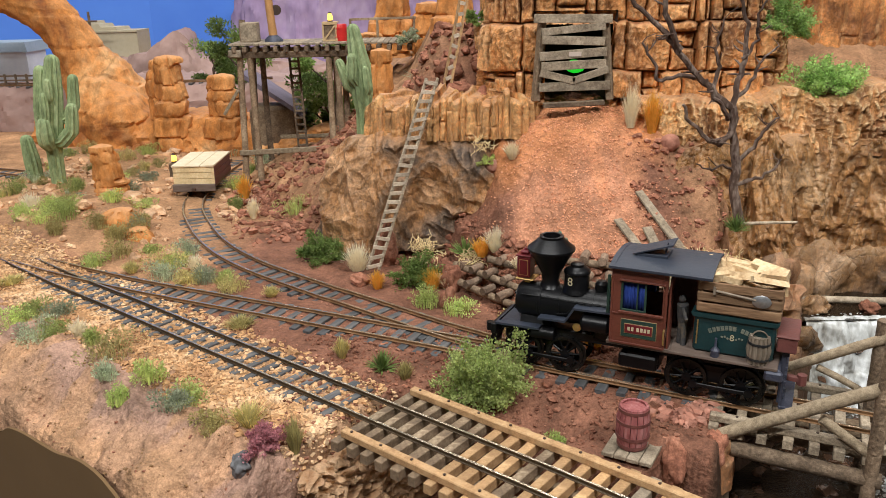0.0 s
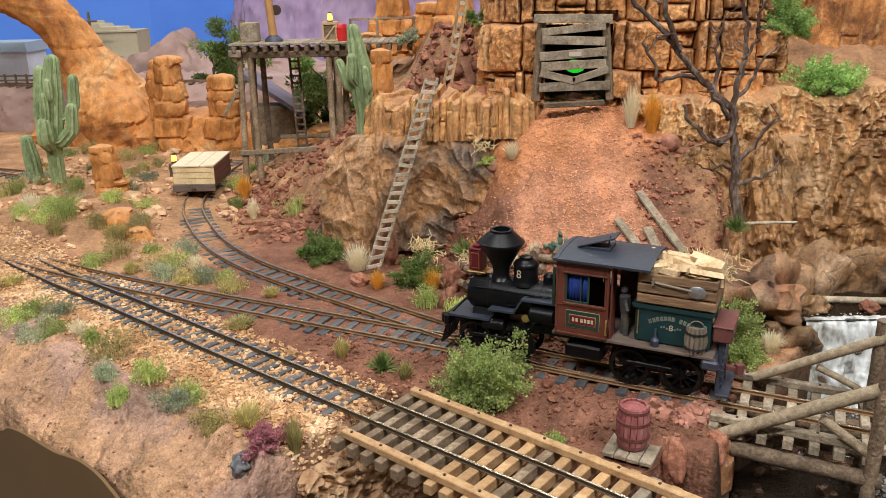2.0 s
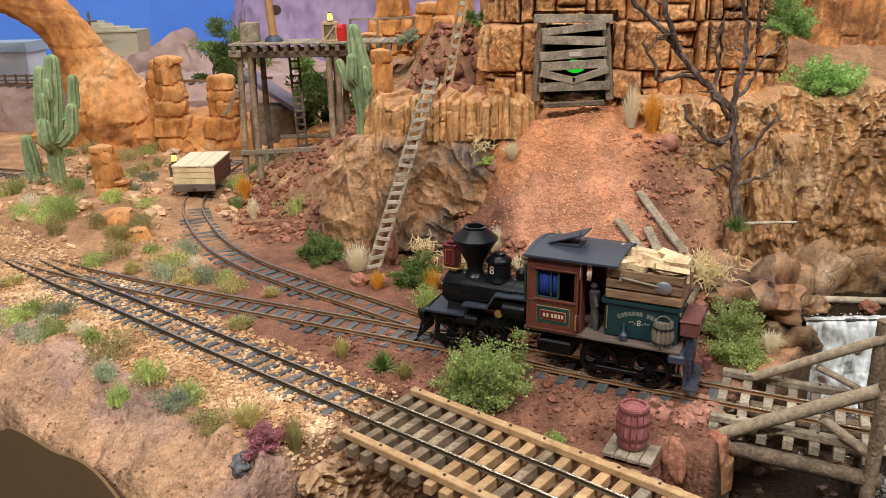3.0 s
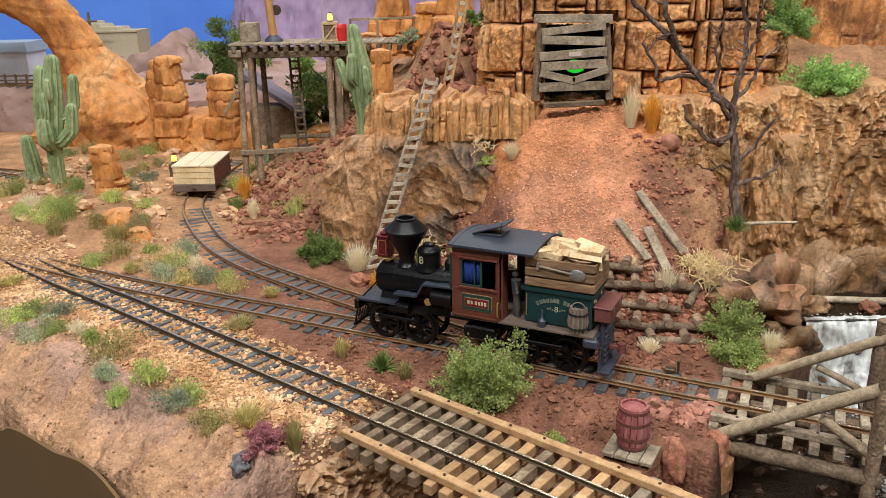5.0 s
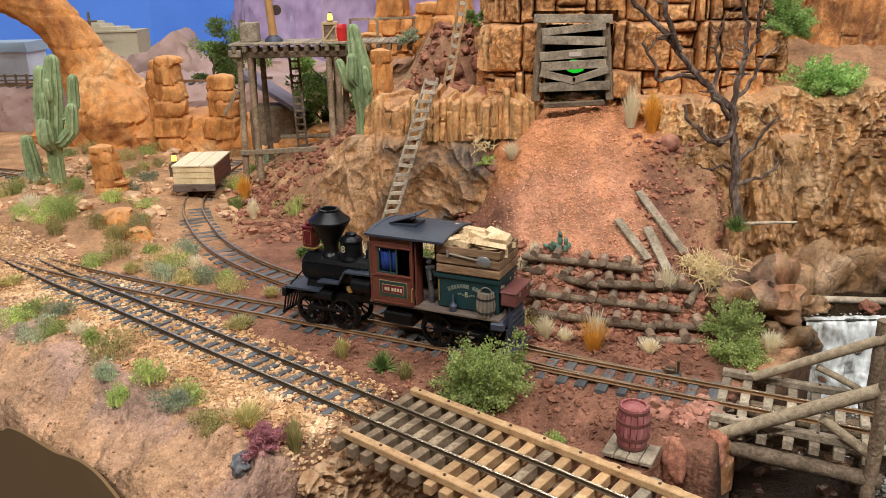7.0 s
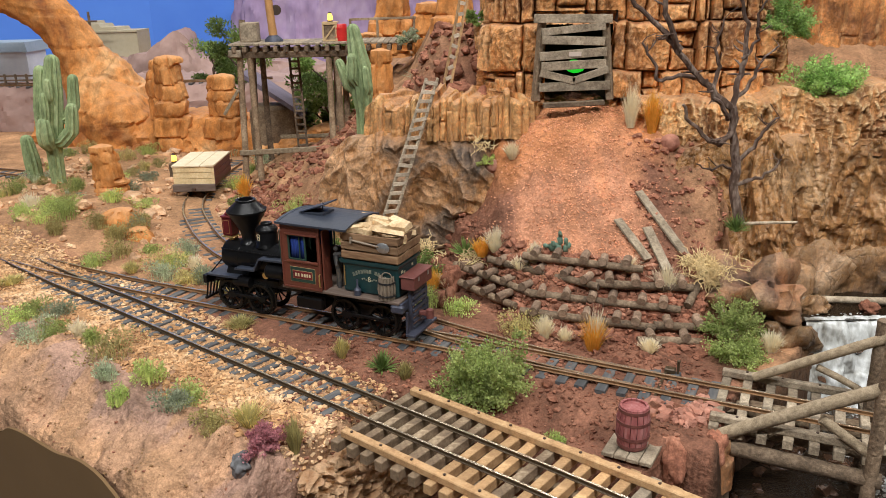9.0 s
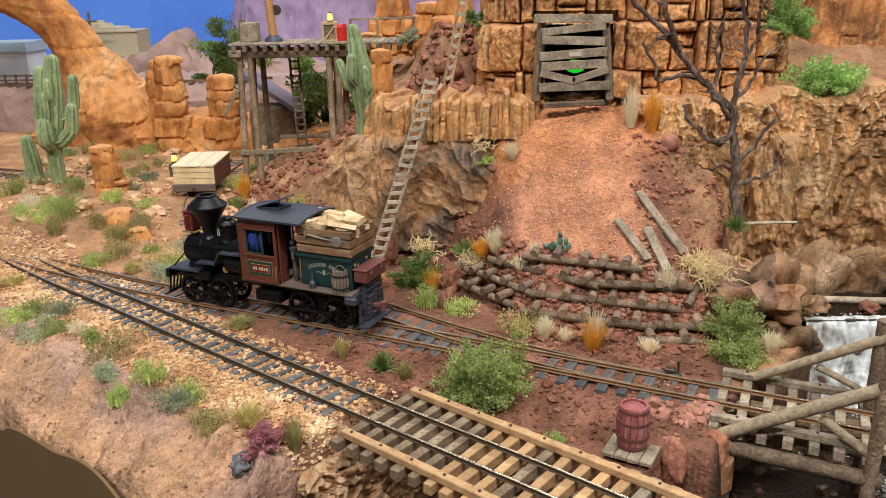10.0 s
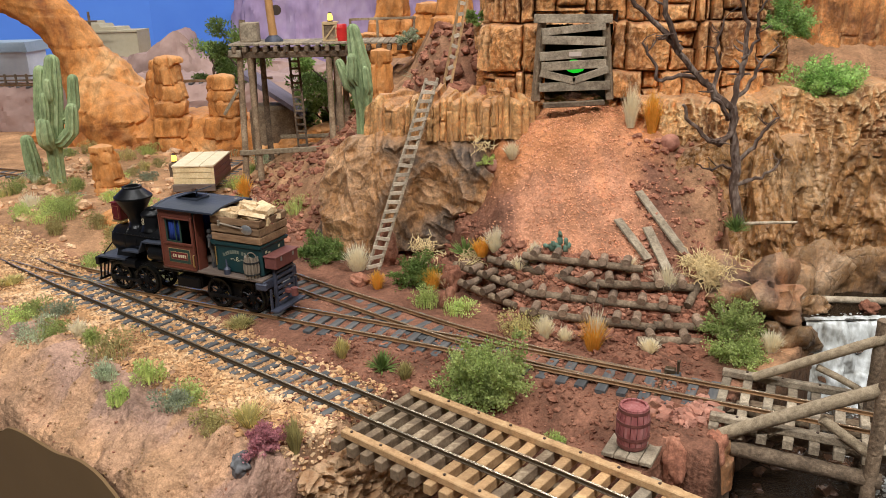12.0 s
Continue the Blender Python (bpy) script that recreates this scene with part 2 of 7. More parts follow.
class Mesh:
    """Collects solids in centimetres and turns them into one mesh object in metres."""

    def __init__(self):
        self.v, self.f, self.c = [], [], None

    def add(self, verts, faces, m=None):
        o = len(self.v)
        self.v += [tuple(m @ Vector(p)) for p in verts] if m else [tuple(p) for p in verts]
        self.f += [tuple(i + o for i in f) for f in faces]
        return self

    def box(self, c, s, m=None, ch=None):
        """A box with chamfered edges: centre, full sizes."""
        h = [a / 2 for a in s]
        b = min(h) * 0.22 if ch is None else min(ch, min(h) * 0.9)
        if b <= 0:
            v = [(c[0] + sx * h[0], c[1] + sy * h[1], c[2] + sz * h[2]) for sx in (-1, 1) for sy in (-1, 1) for sz in (-1, 1)]
            return self.add(v, [(0, 1, 3, 2), (4, 6, 7, 5), (0, 4, 5, 1), (2, 3, 7, 6), (0, 2, 6, 4), (1, 5, 7, 3)], m)
        v, idx = [], {}
        for sx in (-1, 1):
            for sy in (-1, 1):
                for sz in (-1, 1):
                    for a in range(3):
                        p = [sx * (h[0] - b), sy * (h[1] - b), sz * (h[2] - b)]
                        p[a] = (sx, sy, sz)[a] * h[a]
                        idx[sx, sy, sz, a] = len(v)
                        v.append((c[0] + p[0], c[1] + p[1], c[2] + p[2]))
        f = []
        for a in range(3):
            p, q = (a + 1) % 3, (a + 2) % 3
            for s in (-1, 1):
                def k(u, w):
                    g = [0, 0, 0]
                    g[a], g[p], g[q] = s, u, w
                    return idx[g[0], g[1], g[2], a]
                ring = [k(-1, -1), k(1, -1), k(1, 1), k(-1, 1)]
                f.append(tuple(ring if s > 0 else ring[::-1]))
            for u in (-1, 1):
                for w in (-1, 1):
                    def g(val, axis):
                        e = [0, 0, 0]
                        e[a], e[p], e[q] = val, u, w
                        return idx[e[0], e[1], e[2], axis]
                    f.append((g(-1, p), g(1, p), g(1, q), g(-1, q)))
        for sx in (-1, 1):
            for sy in (-1, 1):
                for sz in (-1, 1):
                    f.append(tuple(idx[sx, sy, sz, a] for a in range(3)))
        return self.add(v, f, m)

    def rod(self, p, q, r, r2=None, n=10, m=None):
        """A round bar from p to q."""
        return self.tube([p, q], [r, r if r2 is None else r2], n, m)

    def tube(self, pts, radii, n=8, m=None, wob=0.0):
        pts = [Vector(p) for p in pts]
        v, f, side = [], [], None
        for i, p in enumerate(pts):
            d = (pts[min(i + 1, len(pts) - 1)] - pts[max(i - 1, 0)]).normalized()
            if side is None:
                side = d.orthogonal().normalized()
            side = (side - d * side.dot(d)).normalized()
            up = d.cross(side)
            for k in range(n):
                a = 2 * math.pi * k / n
                r = radii[i] * (1 + (random.uniform(-wob, wob) if wob else 0))
                v.append(p + (side * math.cos(a) + up * math.sin(a)) * r)
        for i in range(len(pts) - 1):
            for k in range(n):
                a, b = i * n + k, i * n + (k + 1) % n
                f.append((a, b, b + n, a + n))
        f.append(tuple(range(n))[::-1])
        f.append(tuple(range((len(pts) - 1) * n, len(pts) * n)))
        return self.add(v, f, m)

    def lathe(self, prof, n=20, m=None, ring=False):
        """Turned about z: prof is a list of (radius, height)."""
        v, f = [], []
        for r, z in prof:
            for k in range(n):
                a = 2 * math.pi * k / n
                v.append((r * math.cos(a), r * math.sin(a), z))
        for i in range(len(prof) if ring else len(prof) - 1):
            for k in range(n):
                a, b = i * n + k, i * n + (k + 1) % n
                c = n * (1 - len(prof)) if i == len(prof) - 1 else n
                f.append((a, b, b + c, a + c))
        if not ring:
            f.append(tuple(range(n))[::-1])
            f.append(tuple(range((len(prof) - 1) * n, len(prof) * n)))
        return self.add(v, f, m)

    def prism(self, outline, lo, hi, axis=1, m=None):
        """A flat outline (two coordinates) drawn out along an axis from lo to hi."""
        def put(a, b, w):
            p = [a, b]
            p.insert(axis, w)
            return tuple(p)
        n = len(outline)
        v = [put(a, b, lo) for a, b in outline] + [put(a, b, hi) for a, b in outline]
        f = [tuple(range(n)), tuple(range(n, 2 * n))[::-1]]
        f += [(i, i + n, (i + 1) % n + n, (i + 1) % n) for i in range(n)]
        return self.add(v, f, m)

    def stone(self, c, r, seed, flat=0.7, sub=1, rough=0.28, turn=True):
        """A broken stone of about that radius (three radii or one)."""
        base, faces = ICO[sub]
        rr = r if isinstance(r, tuple) else (r, r, r * flat)
        m = Euler((seed * 1.7 % 0.6 - 0.3, seed * 2.3 % 0.6 - 0.3, seed * 3.1 % 6.28)).to_matrix() if turn else Matrix.Identity(3)
        v = []
        for p in base:
            o = Vector((seed * 3.7, seed * 1.3, seed * 5.1))
            k = 1 + rough * noise.noise(p * 1.6 + o) * 1.6
            if sub > 2:
                q = p * 1.9 + o
                dist, near = noise.voronoi(q)
                k += rough * (0.55 * (hash1(near[0], 2) - 0.5) + 0.8 * (q - near[0]).dot(p) * (hash1(near[0], 4) - 0.5) - 0.22 * (1 - step(0, 0.12, dist[1] - dist[0])) + 0.3 * noise.fractal(p * 4 + o, 0.8, 2, 4) + 0.45 * (0.4 - abs(noise.noise(p * 3.3 + o))) + 0.25 * (0.4 - abs(noise.noise(p * 7.1 + o))))
            v.append(m @ Vector((p.x * rr[0] * k, p.y * rr[1] * k, p.z * rr[2] * k)) + Vector(c))
        return self.add(v, faces)

    def mesh(self, name, smooth=35):
        me = bpy.data.meshes.new(name)
        me.from_pydata([(x * U, y * U, z * U) for x, y, z in self.v], [], self.f)
        bm = bmesh.new()
        bm.from_mesh(me)
        bmesh.ops.recalc_face_normals(bm, faces=bm.faces)
        bm.to_mesh(me)
        bm.free()
        if smooth:
            me.shade_smooth()
            me.set_sharp_from_angle(angle=radians(smooth))
        return me


def make_ico(sub):
    bm = bmesh.new()
    bmesh.ops.create_icosphere(bm, subdivisions=sub, radius=1)
    out = ([v.co.copy() for v in bm.verts], [tuple(v.index for v in f.verts) for f in bm.faces])
    bm.free()
    return out


ICO = {1: make_ico(1), 2: make_ico(2), 3: make_ico(3), 4: make_ico(4)}


def thing(name, label, category, at=(0, 0, 0), turn=(0, 0, 0), group="", kind=""):
    """An empty that carries the parts of one thing; at in centimetres, turn in degrees."""
    ob = new(name)
    ob.empty_display_size = 0.01
    ob.matrix_basis = pose(at[0] * U, at[1] * U, at[2] * U, *turn)
    return tagged(ob, label, category, group, kind)


def part(name, bm, mat, parent, label="", smooth=35):
    """One mesh under a thing or a part."""
    ob = new(name, bm.mesh(name, smooth) if isinstance(bm, Mesh) else bm)
    if not ob.data.materials:
        ob.data.materials.append(mat)
    ob.parent = parent
    return tagged(ob, label)


def solid(name, bm, mat, label, category, group="", kind="", at=None, smooth=35):
    """A thing that is one single mesh."""
    ob = new(name, bm.mesh(name, smooth) if isinstance(bm, Mesh) else bm)
    if not ob.data.materials:
        ob.data.materials.append(mat)
    if at is not None:
        ob.matrix_basis = at
    return tagged(ob, label, category, group, kind)


def step(a, b, x):
    """Smooth step from 0 at a to 1 at b."""
    t = min(1.0, max(0.0, (x - a) / (b - a)))
    return t * t * (3 - 2 * t)


def lerp_line(pts, x):
    """Piecewise linear value."""
    if x <= pts[0][0]:
        return pts[0][1]
    for (a, p), (b, q) in zip(pts, pts[1:]):
        if x <= b:
            return p + (q - p) * (x - a) / (b - a)
    return pts[-1][1]


def curve(pts, gap):
    """Evenly spaced points along a smooth curve through pts (x, y): a list of (x, y, heading)."""
    fine = []
    for i in range(len(pts) - 1):
        p0, p1, p2, p3 = (Vector(pts[max(0, min(len(pts) - 1, i + k))]) for k in (-1, 0, 1, 2))
        for s in range(24):
            t = s / 24
            fine.append(0.5 * ((2 * p1) + (p2 - p0) * t + (2 * p0 - 5 * p1 + 4 * p2 - p3) * t * t + (3 * p1 - p0 - 3 * p2 + p3) * t ** 3))
    fine.append(Vector(pts[-1]))
    out, left = [], 0.0
    for a, b in zip(fine, fine[1:]):
        d = (b - a).length
        while left <= d:
            q = a.lerp(b, left / d)
            out.append((q.x, q.y, math.atan2(b.y - a.y, b.x - a.x)))
            left += gap
        left -= d
    return out
# ---- setting: ground and rock ----
MAIN = [(-42, 65.2), (-33.4, 57.9), (-26.3, 52.0), (-20.7, 47.6), (-13.6, 41.8), (-7.9, 37.2), (-1.8, 32.3), (4.7, 27.1), (14, 19.3)]
MINE = [(34, 24.6), (19.6, 31.55), (9.3, 36.5), (0.3, 40.95), (-9.4, 45.5), (-15.5, 48.3), (-22.2, 51.5), (-29.0, 55.3), (-33.6, 58.3)]
SPUR = [(11, 35.7), (5.6, 38.7), (1.5, 41.6), (-0.85, 43.4), (-6.2, 47.9), (-8.3, 49.6), (-14.2, 55.0), (-18.4, 60.5), (-21.8, 67.4), (-23.4, 71.9), (-24.2, 77), (-24.4, 84), (-24.0, 93)]
FOOT = [(-36, 130), (-28, 112), (-20, 82), (-14, 68), (-9, 62), (-4, 58.8), (0, 56.5), (2.5, 50.2), (4, 45.5), (6.5, 42.9), (10, 41.8), (15, 41.4), (16.5, 43.5), (19, 48.5), (22, 51.5), (28, 53), (40, 53)]
CREST = [(-36, 0), (-26, 0.3), (-20, 1.5), (-14, 3.0), (-9, 6.5), (-5, 10.8), (0, 11.6), (4, 11.0), (15, 11.0), (20, 11.6), (40, 12)]
RISE = [(-24, 0.2), (-14, 0.5), (-10, 1.0), (-8, 2.2), (0, 2.2), (2.5, 1.1), (5, 0.82), (14, 0.82), (17, 2.0), (40, 2.0)]


def along_main(x, y):
    """Distance along the main line, and out from it towards the aisle."""
    a, b = x + 13.6, y - 41.8
    return a * 0.77 - b * 0.64, -a * 0.64 - b * 0.77


def river_x(y):
    return lerp_line([(20, 13.5), (26, 15.3), (31.5, 17.6), (34, 18.6), (38, 23.5), (42, 26.5), (46, 29), (52, 32)], y)


def ground_z(x, y, fine=True):
    s, d = along_main(x, y)
    z = -0.36
    z -= 3.6 * step(2.6, 15, d) * (1 - 0.3 * step(0, 20, s))
    z -= 0.5 * step(11, 16, s) * step(-6.5, -3.4, d) + 4.8 * step(12.0, 13.6, s) * step(-3.4, -2.6, d)
    z -= 8 * step(9.35, 9.8, d)
    e = y - lerp_line(FOOT, x)
    if e > 0:
        top = lerp_line(CREST, x)
        wild = top * (1 - math.exp(-e * lerp_line(RISE, x) / max(top, 0.3) * 1.25))
        dump = min(e * 0.82, 3.2) + max(0.0, min((e - 3.9) * 0.70, 7.9))
        k = step(0.8, 3.0, x) * step(18.5, 14.5, x)
        z += wild + (dump - wild) * k
    r = x - river_x(y)
    bed = -5.0 + 4.3 * step(40.5, 42.5, y)
    z += (bed - z) * step(-5.2, -4.4, r) * step(9.5, 7.5, r) * step(51, 48, y)
    z -= 4.2 * step(25.0, 25.7, s) * step(-6.5, -6.0, d) * step(-1.5, -3.0, d)
    z += 3.4 * step(57, 67, y) * step(23, 27, x) + 5.0 * step(58.5, 68, y) * step(-4, 0.5, x) * step(6.0, 3.5, x)
    z += 1.3 * step(75, 110, y) * step(-20, -45, x)
    z += 1.9 * math.exp(-((x + 30.5) ** 2 + (y - 66.5) ** 2 * 0.8) / 40) * step(-22.5, -27.5, x) + 1.0 * math.exp(-((x + 38) ** 2 + (y - 76) ** 2) / 60)
    z -= 1.3 * math.exp(-((x - 4.9) ** 2 * 0.4 + (y - 33.3) ** 2 * 0.9) / 1.7)
    if fine:
        q = Vector((x, y, 0.0))
        if d > 3:
            g = Vector((s * 0.42 + 0.5 * noise.noise(q * 0.5), d * 0.2, 2.5))
            z += step(3.4, 6, d) * (2.0 * (0.4 - abs(noise.noise(g * 0.8))) + 0.9 * (0.4 - abs(noise.noise(g * 1.9 + Vector((3, 0, 0))))) + 0.3 * noise.fractal(q * 0.4, 0.8, 2.1, 6) + 0.16 * (0.4 - abs(noise.noise(q * 1.4))))
        z += 0.05 * noise.fractal(q * 2.2, 0.8, 2, 2) * step(1.7, 2.4, abs(d))
        z += 0.22 * noise.noise(q * 0.35) * step(1.8, 4, abs(d)) + 0.10 * noise.noise(q * 1.1) * step(1.6, 2.6, abs(d))
        if e > 0.5:
            z += (0.35 * noise.fractal(q * 0.5, 0.9, 2.1, 4) + 0.16 * noise.noise(Vector((x * 1.3, y * 0.25, 4))) + 0.09 * noise.fractal(q * 1.9, 0.7, 2, 3) + 0.22 * (0.4 - abs(noise.noise(Vector((x * 0.9, y * 0.3, 1))))) + 0.13 * (0.4 - abs(noise.noise(Vector((x * 2.0, y * 1.1, 6)))))) * step(0.5, 3, e)
    return z


def near_track(x, y, line, w):
    for (ax, ay), (bx, by) in zip(line, line[1:]):
        dx, dy = bx - ax, by - ay
        t = min(1, max(0, ((x - ax) * dx + (y - ay) * dy) / (dx * dx + dy * dy)))
        if math.hypot(x - ax - dx * t, y - ay - dy * t) < w:
            return True
    return False


RED, SAND, BALLAST, RAMP, PINK = (0.27, 0.122, 0.076), (0.61, 0.345, 0.175), (0.5, 0.31, 0.175), (0.62, 0.29, 0.165), (0.52, 0.335, 0.25)
DARK_BED, GLOWING = (0.07, 0.04, 0.024), (0.68, 0.27, 0.1)


def soil_colour(x, y):
    s, d = along_main(x, y)
    w = [1.0, 0, 0, 0, 0, 0, 0]
    n1 = noise.noise(Vector((x * 0.2, y * 0.2, 7)))
    w[2] = 2.5 * step(-2.2, -1.0, d) * step(5.5, 2.6, d + n1)
    w[4] = 3 * step(3.2, 5.5, d + n1)
    w[1] = 2.2 * step(62, 76, y) + 2.0 * step(-14, -22, x) * step(-2, -4, d) + 1.2 * step(14, 18, x)
    ramp = step(4.6, 3.0, abs(x - 8.9 + 0.5 * n1 - 0.05 * (y - 47))) * step(45, 47, y) * step(61, 58, y)
    w[3] = 4 * ramp
    # warm glow at the ramp's top put into the soil colour, plus orange streaks
    w[6] = 7 * step(6.4, 3.4, abs(x - 9.2)) * step(52, 56, y + 2 * n1) * step(61, 58, y) + 1.6 * ramp * step(0.0, 0.5, noise.noise(Vector((x * 0.9, y * 0.16, 5))))
    g = Vector((s * 0.3 + 0.4 * n1, d * 0.13, 6))
    w[1] += 6 * step(0.0, 0.16, noise.fractal(g, 0.7, 2.2, 5)) * step(3.8, 6.0, d) + 5 * step(6.8, 8.6, d + 1.6 * n1)
    # wet creek bed, its colour also darkened for the dim ground under the trestle
    w[5] = 12 * step(-5.4, -4.6, x - river_x(y)) * step(50, 47, y)
    t = sum(w)
    k = 1 + 0.3 * noise.fractal(Vector((x * 0.5, y * 0.5, 3)), 0.8, 2, 4)
    return tuple(min(1, k * sum(wi * c[i] for wi, c in zip(w, (RED, SAND, BALLAST, RAMP, PINK, DARK_BED, GLOWING))) / t) for i in range(3))


def build_ground():
    xs = list(np.arange(-46, 36.01, 0.2))
    ys = list(np.arange(17, 64, 0.2)) + list(np.arange(64, 150, 1.2))
    xs = list(np.arange(-120, -46, 3.0)) + xs + list(np.arange(37, 120, 3.0))
    b = Mesh()
    b.v = [(x, y, ground_z(x, y)) for y in ys for x in xs]
    n = len(xs)
    b.f = [(j * n + i, j * n + i + 1, (j + 1) * n + i + 1, (j + 1) * n + i) for j in range(len(ys) - 1) for i in range(n - 1) if along_main(xs[i], ys[j])[1] < 9.85]
    me = b.mesh("ground", 180)
    a = me.color_attributes.new("soil", "FLOAT_COLOR", "POINT")
    a.data.foreach_set("color", [c for x, y, z in b.v for c in (*soil_colour(x, y), 1)])
    solid("ground", me, M_SOIL, "sculpted red and sandy desert soil of a model landscape", "ground", kind="structure")


def bands(u, k):
    """The cell of an uneven row of cells that holds u, and the distance to its nearer edge."""
    i = math.floor(u)
    lo = i + 0.6 * (hash1((i, k, 1.7)) - 0.5)
    hi = i + 1 + 0.6 * (hash1((i + 1, k, 1.7)) - 0.5)
    if u < lo:
        i, hi = i - 1, lo
        lo = i + 0.6 * (hash1((i, k, 1.7)) - 0.5)
    elif u > hi:
        i, lo = i + 1, hi
        hi = i + 1 + 0.6 * (hash1((i + 1, k, 1.7)) - 0.5)
    return i, min(u - lo, hi - u)


def rock_face(name, path, low, high, cell, mat, label, amp=0.7, lean=0.25, seed=0, gap=0.085, depth=4.0, holes=(), ragged=0.8, cat="cliff", kind="blocks", fine=1.0):
    """A weathered rock wall along a plan path (x, y), broken into blocks of the size cell (wide, high) and leaning back."""
    line = curve(path, gap)
    rows = max(4, int((max(z for _, z in high) - min(z for _, z in low)) / gap))
    v, total = [], len(line)
    for i, (x, y, a) in enumerate(line):
        nx, ny = math.sin(a), -math.cos(a)
        t = i / (total - 1)
        z0, z1 = lerp_line(low, t), lerp_line(high, t)
        z1 += ragged * noise.noise(Vector((i * gap * 0.5, seed * 9.1, 0)))
        u = i * gap
        for j in range(rows + 1):
            w = j / rows
            z = z0 + (z1 - z0) * w
            q = Vector((x, y, z))
            if kind == "crag":
                # eroded ridges and gullies
                p = Vector((u / cell[0], seed * 7.3, z / cell[1]))
                p += 0.45 * noise.noise_vector(p * 0.8)
                o = amp * (1.0 * noise.noise(p * 0.42) + 0.95 * (0.4 - abs(noise.noise(p))) + 0.55 * (0.4 - abs(noise.noise(p * 2.1 + Vector((5, 1, 2))))) + 0.3 * (0.4 - abs(noise.noise(p * 4.6))))
                o += fine * (0.22 * (0.4 - abs(noise.noise(Vector((q.x * 1.6, q.y * 1.6, q.z * 1.1))))) + 0.14 * (0.4 - abs(noise.noise(q * 3.4))) + 0.09 * noise.fractal(q * 3.6, 0.6, 2, 4))
            elif kind == "columns":
                # upright rounded columns, broken across here and there
                c, eu = bands(u / cell[0] + 0.1 * noise.noise(q * 0.8), seed)
                t2 = 1 - min(1.0, 2.1 * eu)
                o = amp * (0.95 * math.sqrt(max(0.0, 1 - t2 * t2)) + 0.75 * (hash1((c, seed, 8)) - 0.5))
                r, ev = bands(z / cell[1] + hash1((c, seed, 3)) * 3, c * 1.37 + seed)
                o += 0.4 * amp * (hash1((c, r, seed)) - 0.5) - 0.3 * amp * (1 - step(0, 0.12, ev * cell[1]))
                o += 0.25 * amp * noise.noise(q * 0.4) + 0.12 * (0.4 - abs(noise.noise(Vector((q.x * 2.2, q.y * 2.2, q.z * 0.8))))) + 0.06 * noise.fractal(q * 2.8, 0.7, 2, 4)
                z += w * 0.7 * (hash1((c, seed, 6)) - 0.5)
            else:
                # long beds, each split into upright blocks with open joints
                r, ev = bands(z / cell[1] + 0.22 * noise.noise(Vector((u * 0.12, seed, 0))) + 0.05 * noise.noise(q * 1.3), seed)
                cw = cell[0] * (0.62 + 0.75 * hash1((r, seed, 4)))
                c, eu = bands(u / cw + 9 * hash1((r, seed, 9)) + 0.1 * noise.noise(q * 1.2), r * 1.7 + seed)
                if hash1((c, r, seed + 5)) > 0.55:
                    k2, ek = bands(z * 1.7 / cell[1] + 3 * hash1((c, r, 2)), c + r * 2.3)
                    ev, r = min(ev, ek / 1.7), r + 0.37 * k2
                elif hash1((c, r, seed + 7)) > 0.5:
                    k2, ek = bands(u * 2 / cw + 2 * hash1((c, r, 6)), c * 1.9 + r)
                    eu, c = min(eu, ek / 2), c + 0.37 * k2
                e = min(eu * cw, ev * cell[1])
                o = amp * (0.8 * (hash1((math.floor(r), seed, 1)) - 0.5) + 0.85 * (hash1((c, r, seed)) - 0.5))
                o += 0.5 * amp * (hash1((c, r, 3)) - 0.5) * math.sin(u * 2.2) * 0.4
                o -= 0.34 * amp * (1 - min(1.0, e / 0.34)) ** 2 + 0.42 * (1 - step(0.02, 0.11, e))
                o += 0.3 * amp * noise.fractal(q * 0.25, 0.9, 2, 3) + 0.26 * (0.4 - abs(noise.noise(Vector((q.x * 1.3, q.y * 1.3, q.z * 0.5))))) + 0.15 * (0.4 - abs(noise.noise(Vector((q.x * 3.1, q.y * 3.1, q.z * 1.4))))) + 0.07 * noise.fractal(q * 3.6, 0.6, 2, 4)
            o -= lean * (z - z0)
            if w > 0.9:
                o -= (w - 0.9) / 0.1 * 0.5
            v.append((x + nx * o, y + ny * o, z))
        x0, y0, zt = v[-1]
        for k in range(1, 4):
            d = depth * k / 3
            v.append((x0 - nx * d, y0 - ny * d, zt + 0.3 * noise.noise(Vector((x0 - nx * d, y0 - ny * d, 0)) * 0.8) * k))
    rows += 3
    f = []
    for i in range(total - 1):
        for j in range(rows):
            a = i * (rows + 1) + j
            b = a + rows + 1
            c = [sum(v[k][t] for k in (a, b, b + 1, a + 1)) / 4 for t in range(3)]
            if any(hx0 < c[0] < hx1 and hz0 < c[2] < hz1 for hx0, hx1, hz0, hz1 in holes):
                continue
            f.append((a, b, b + 1, a + 1))
    m = Mesh()
    m.v, m.f = v, f
    return solid(name, m, mat, label, cat, smooth=32)


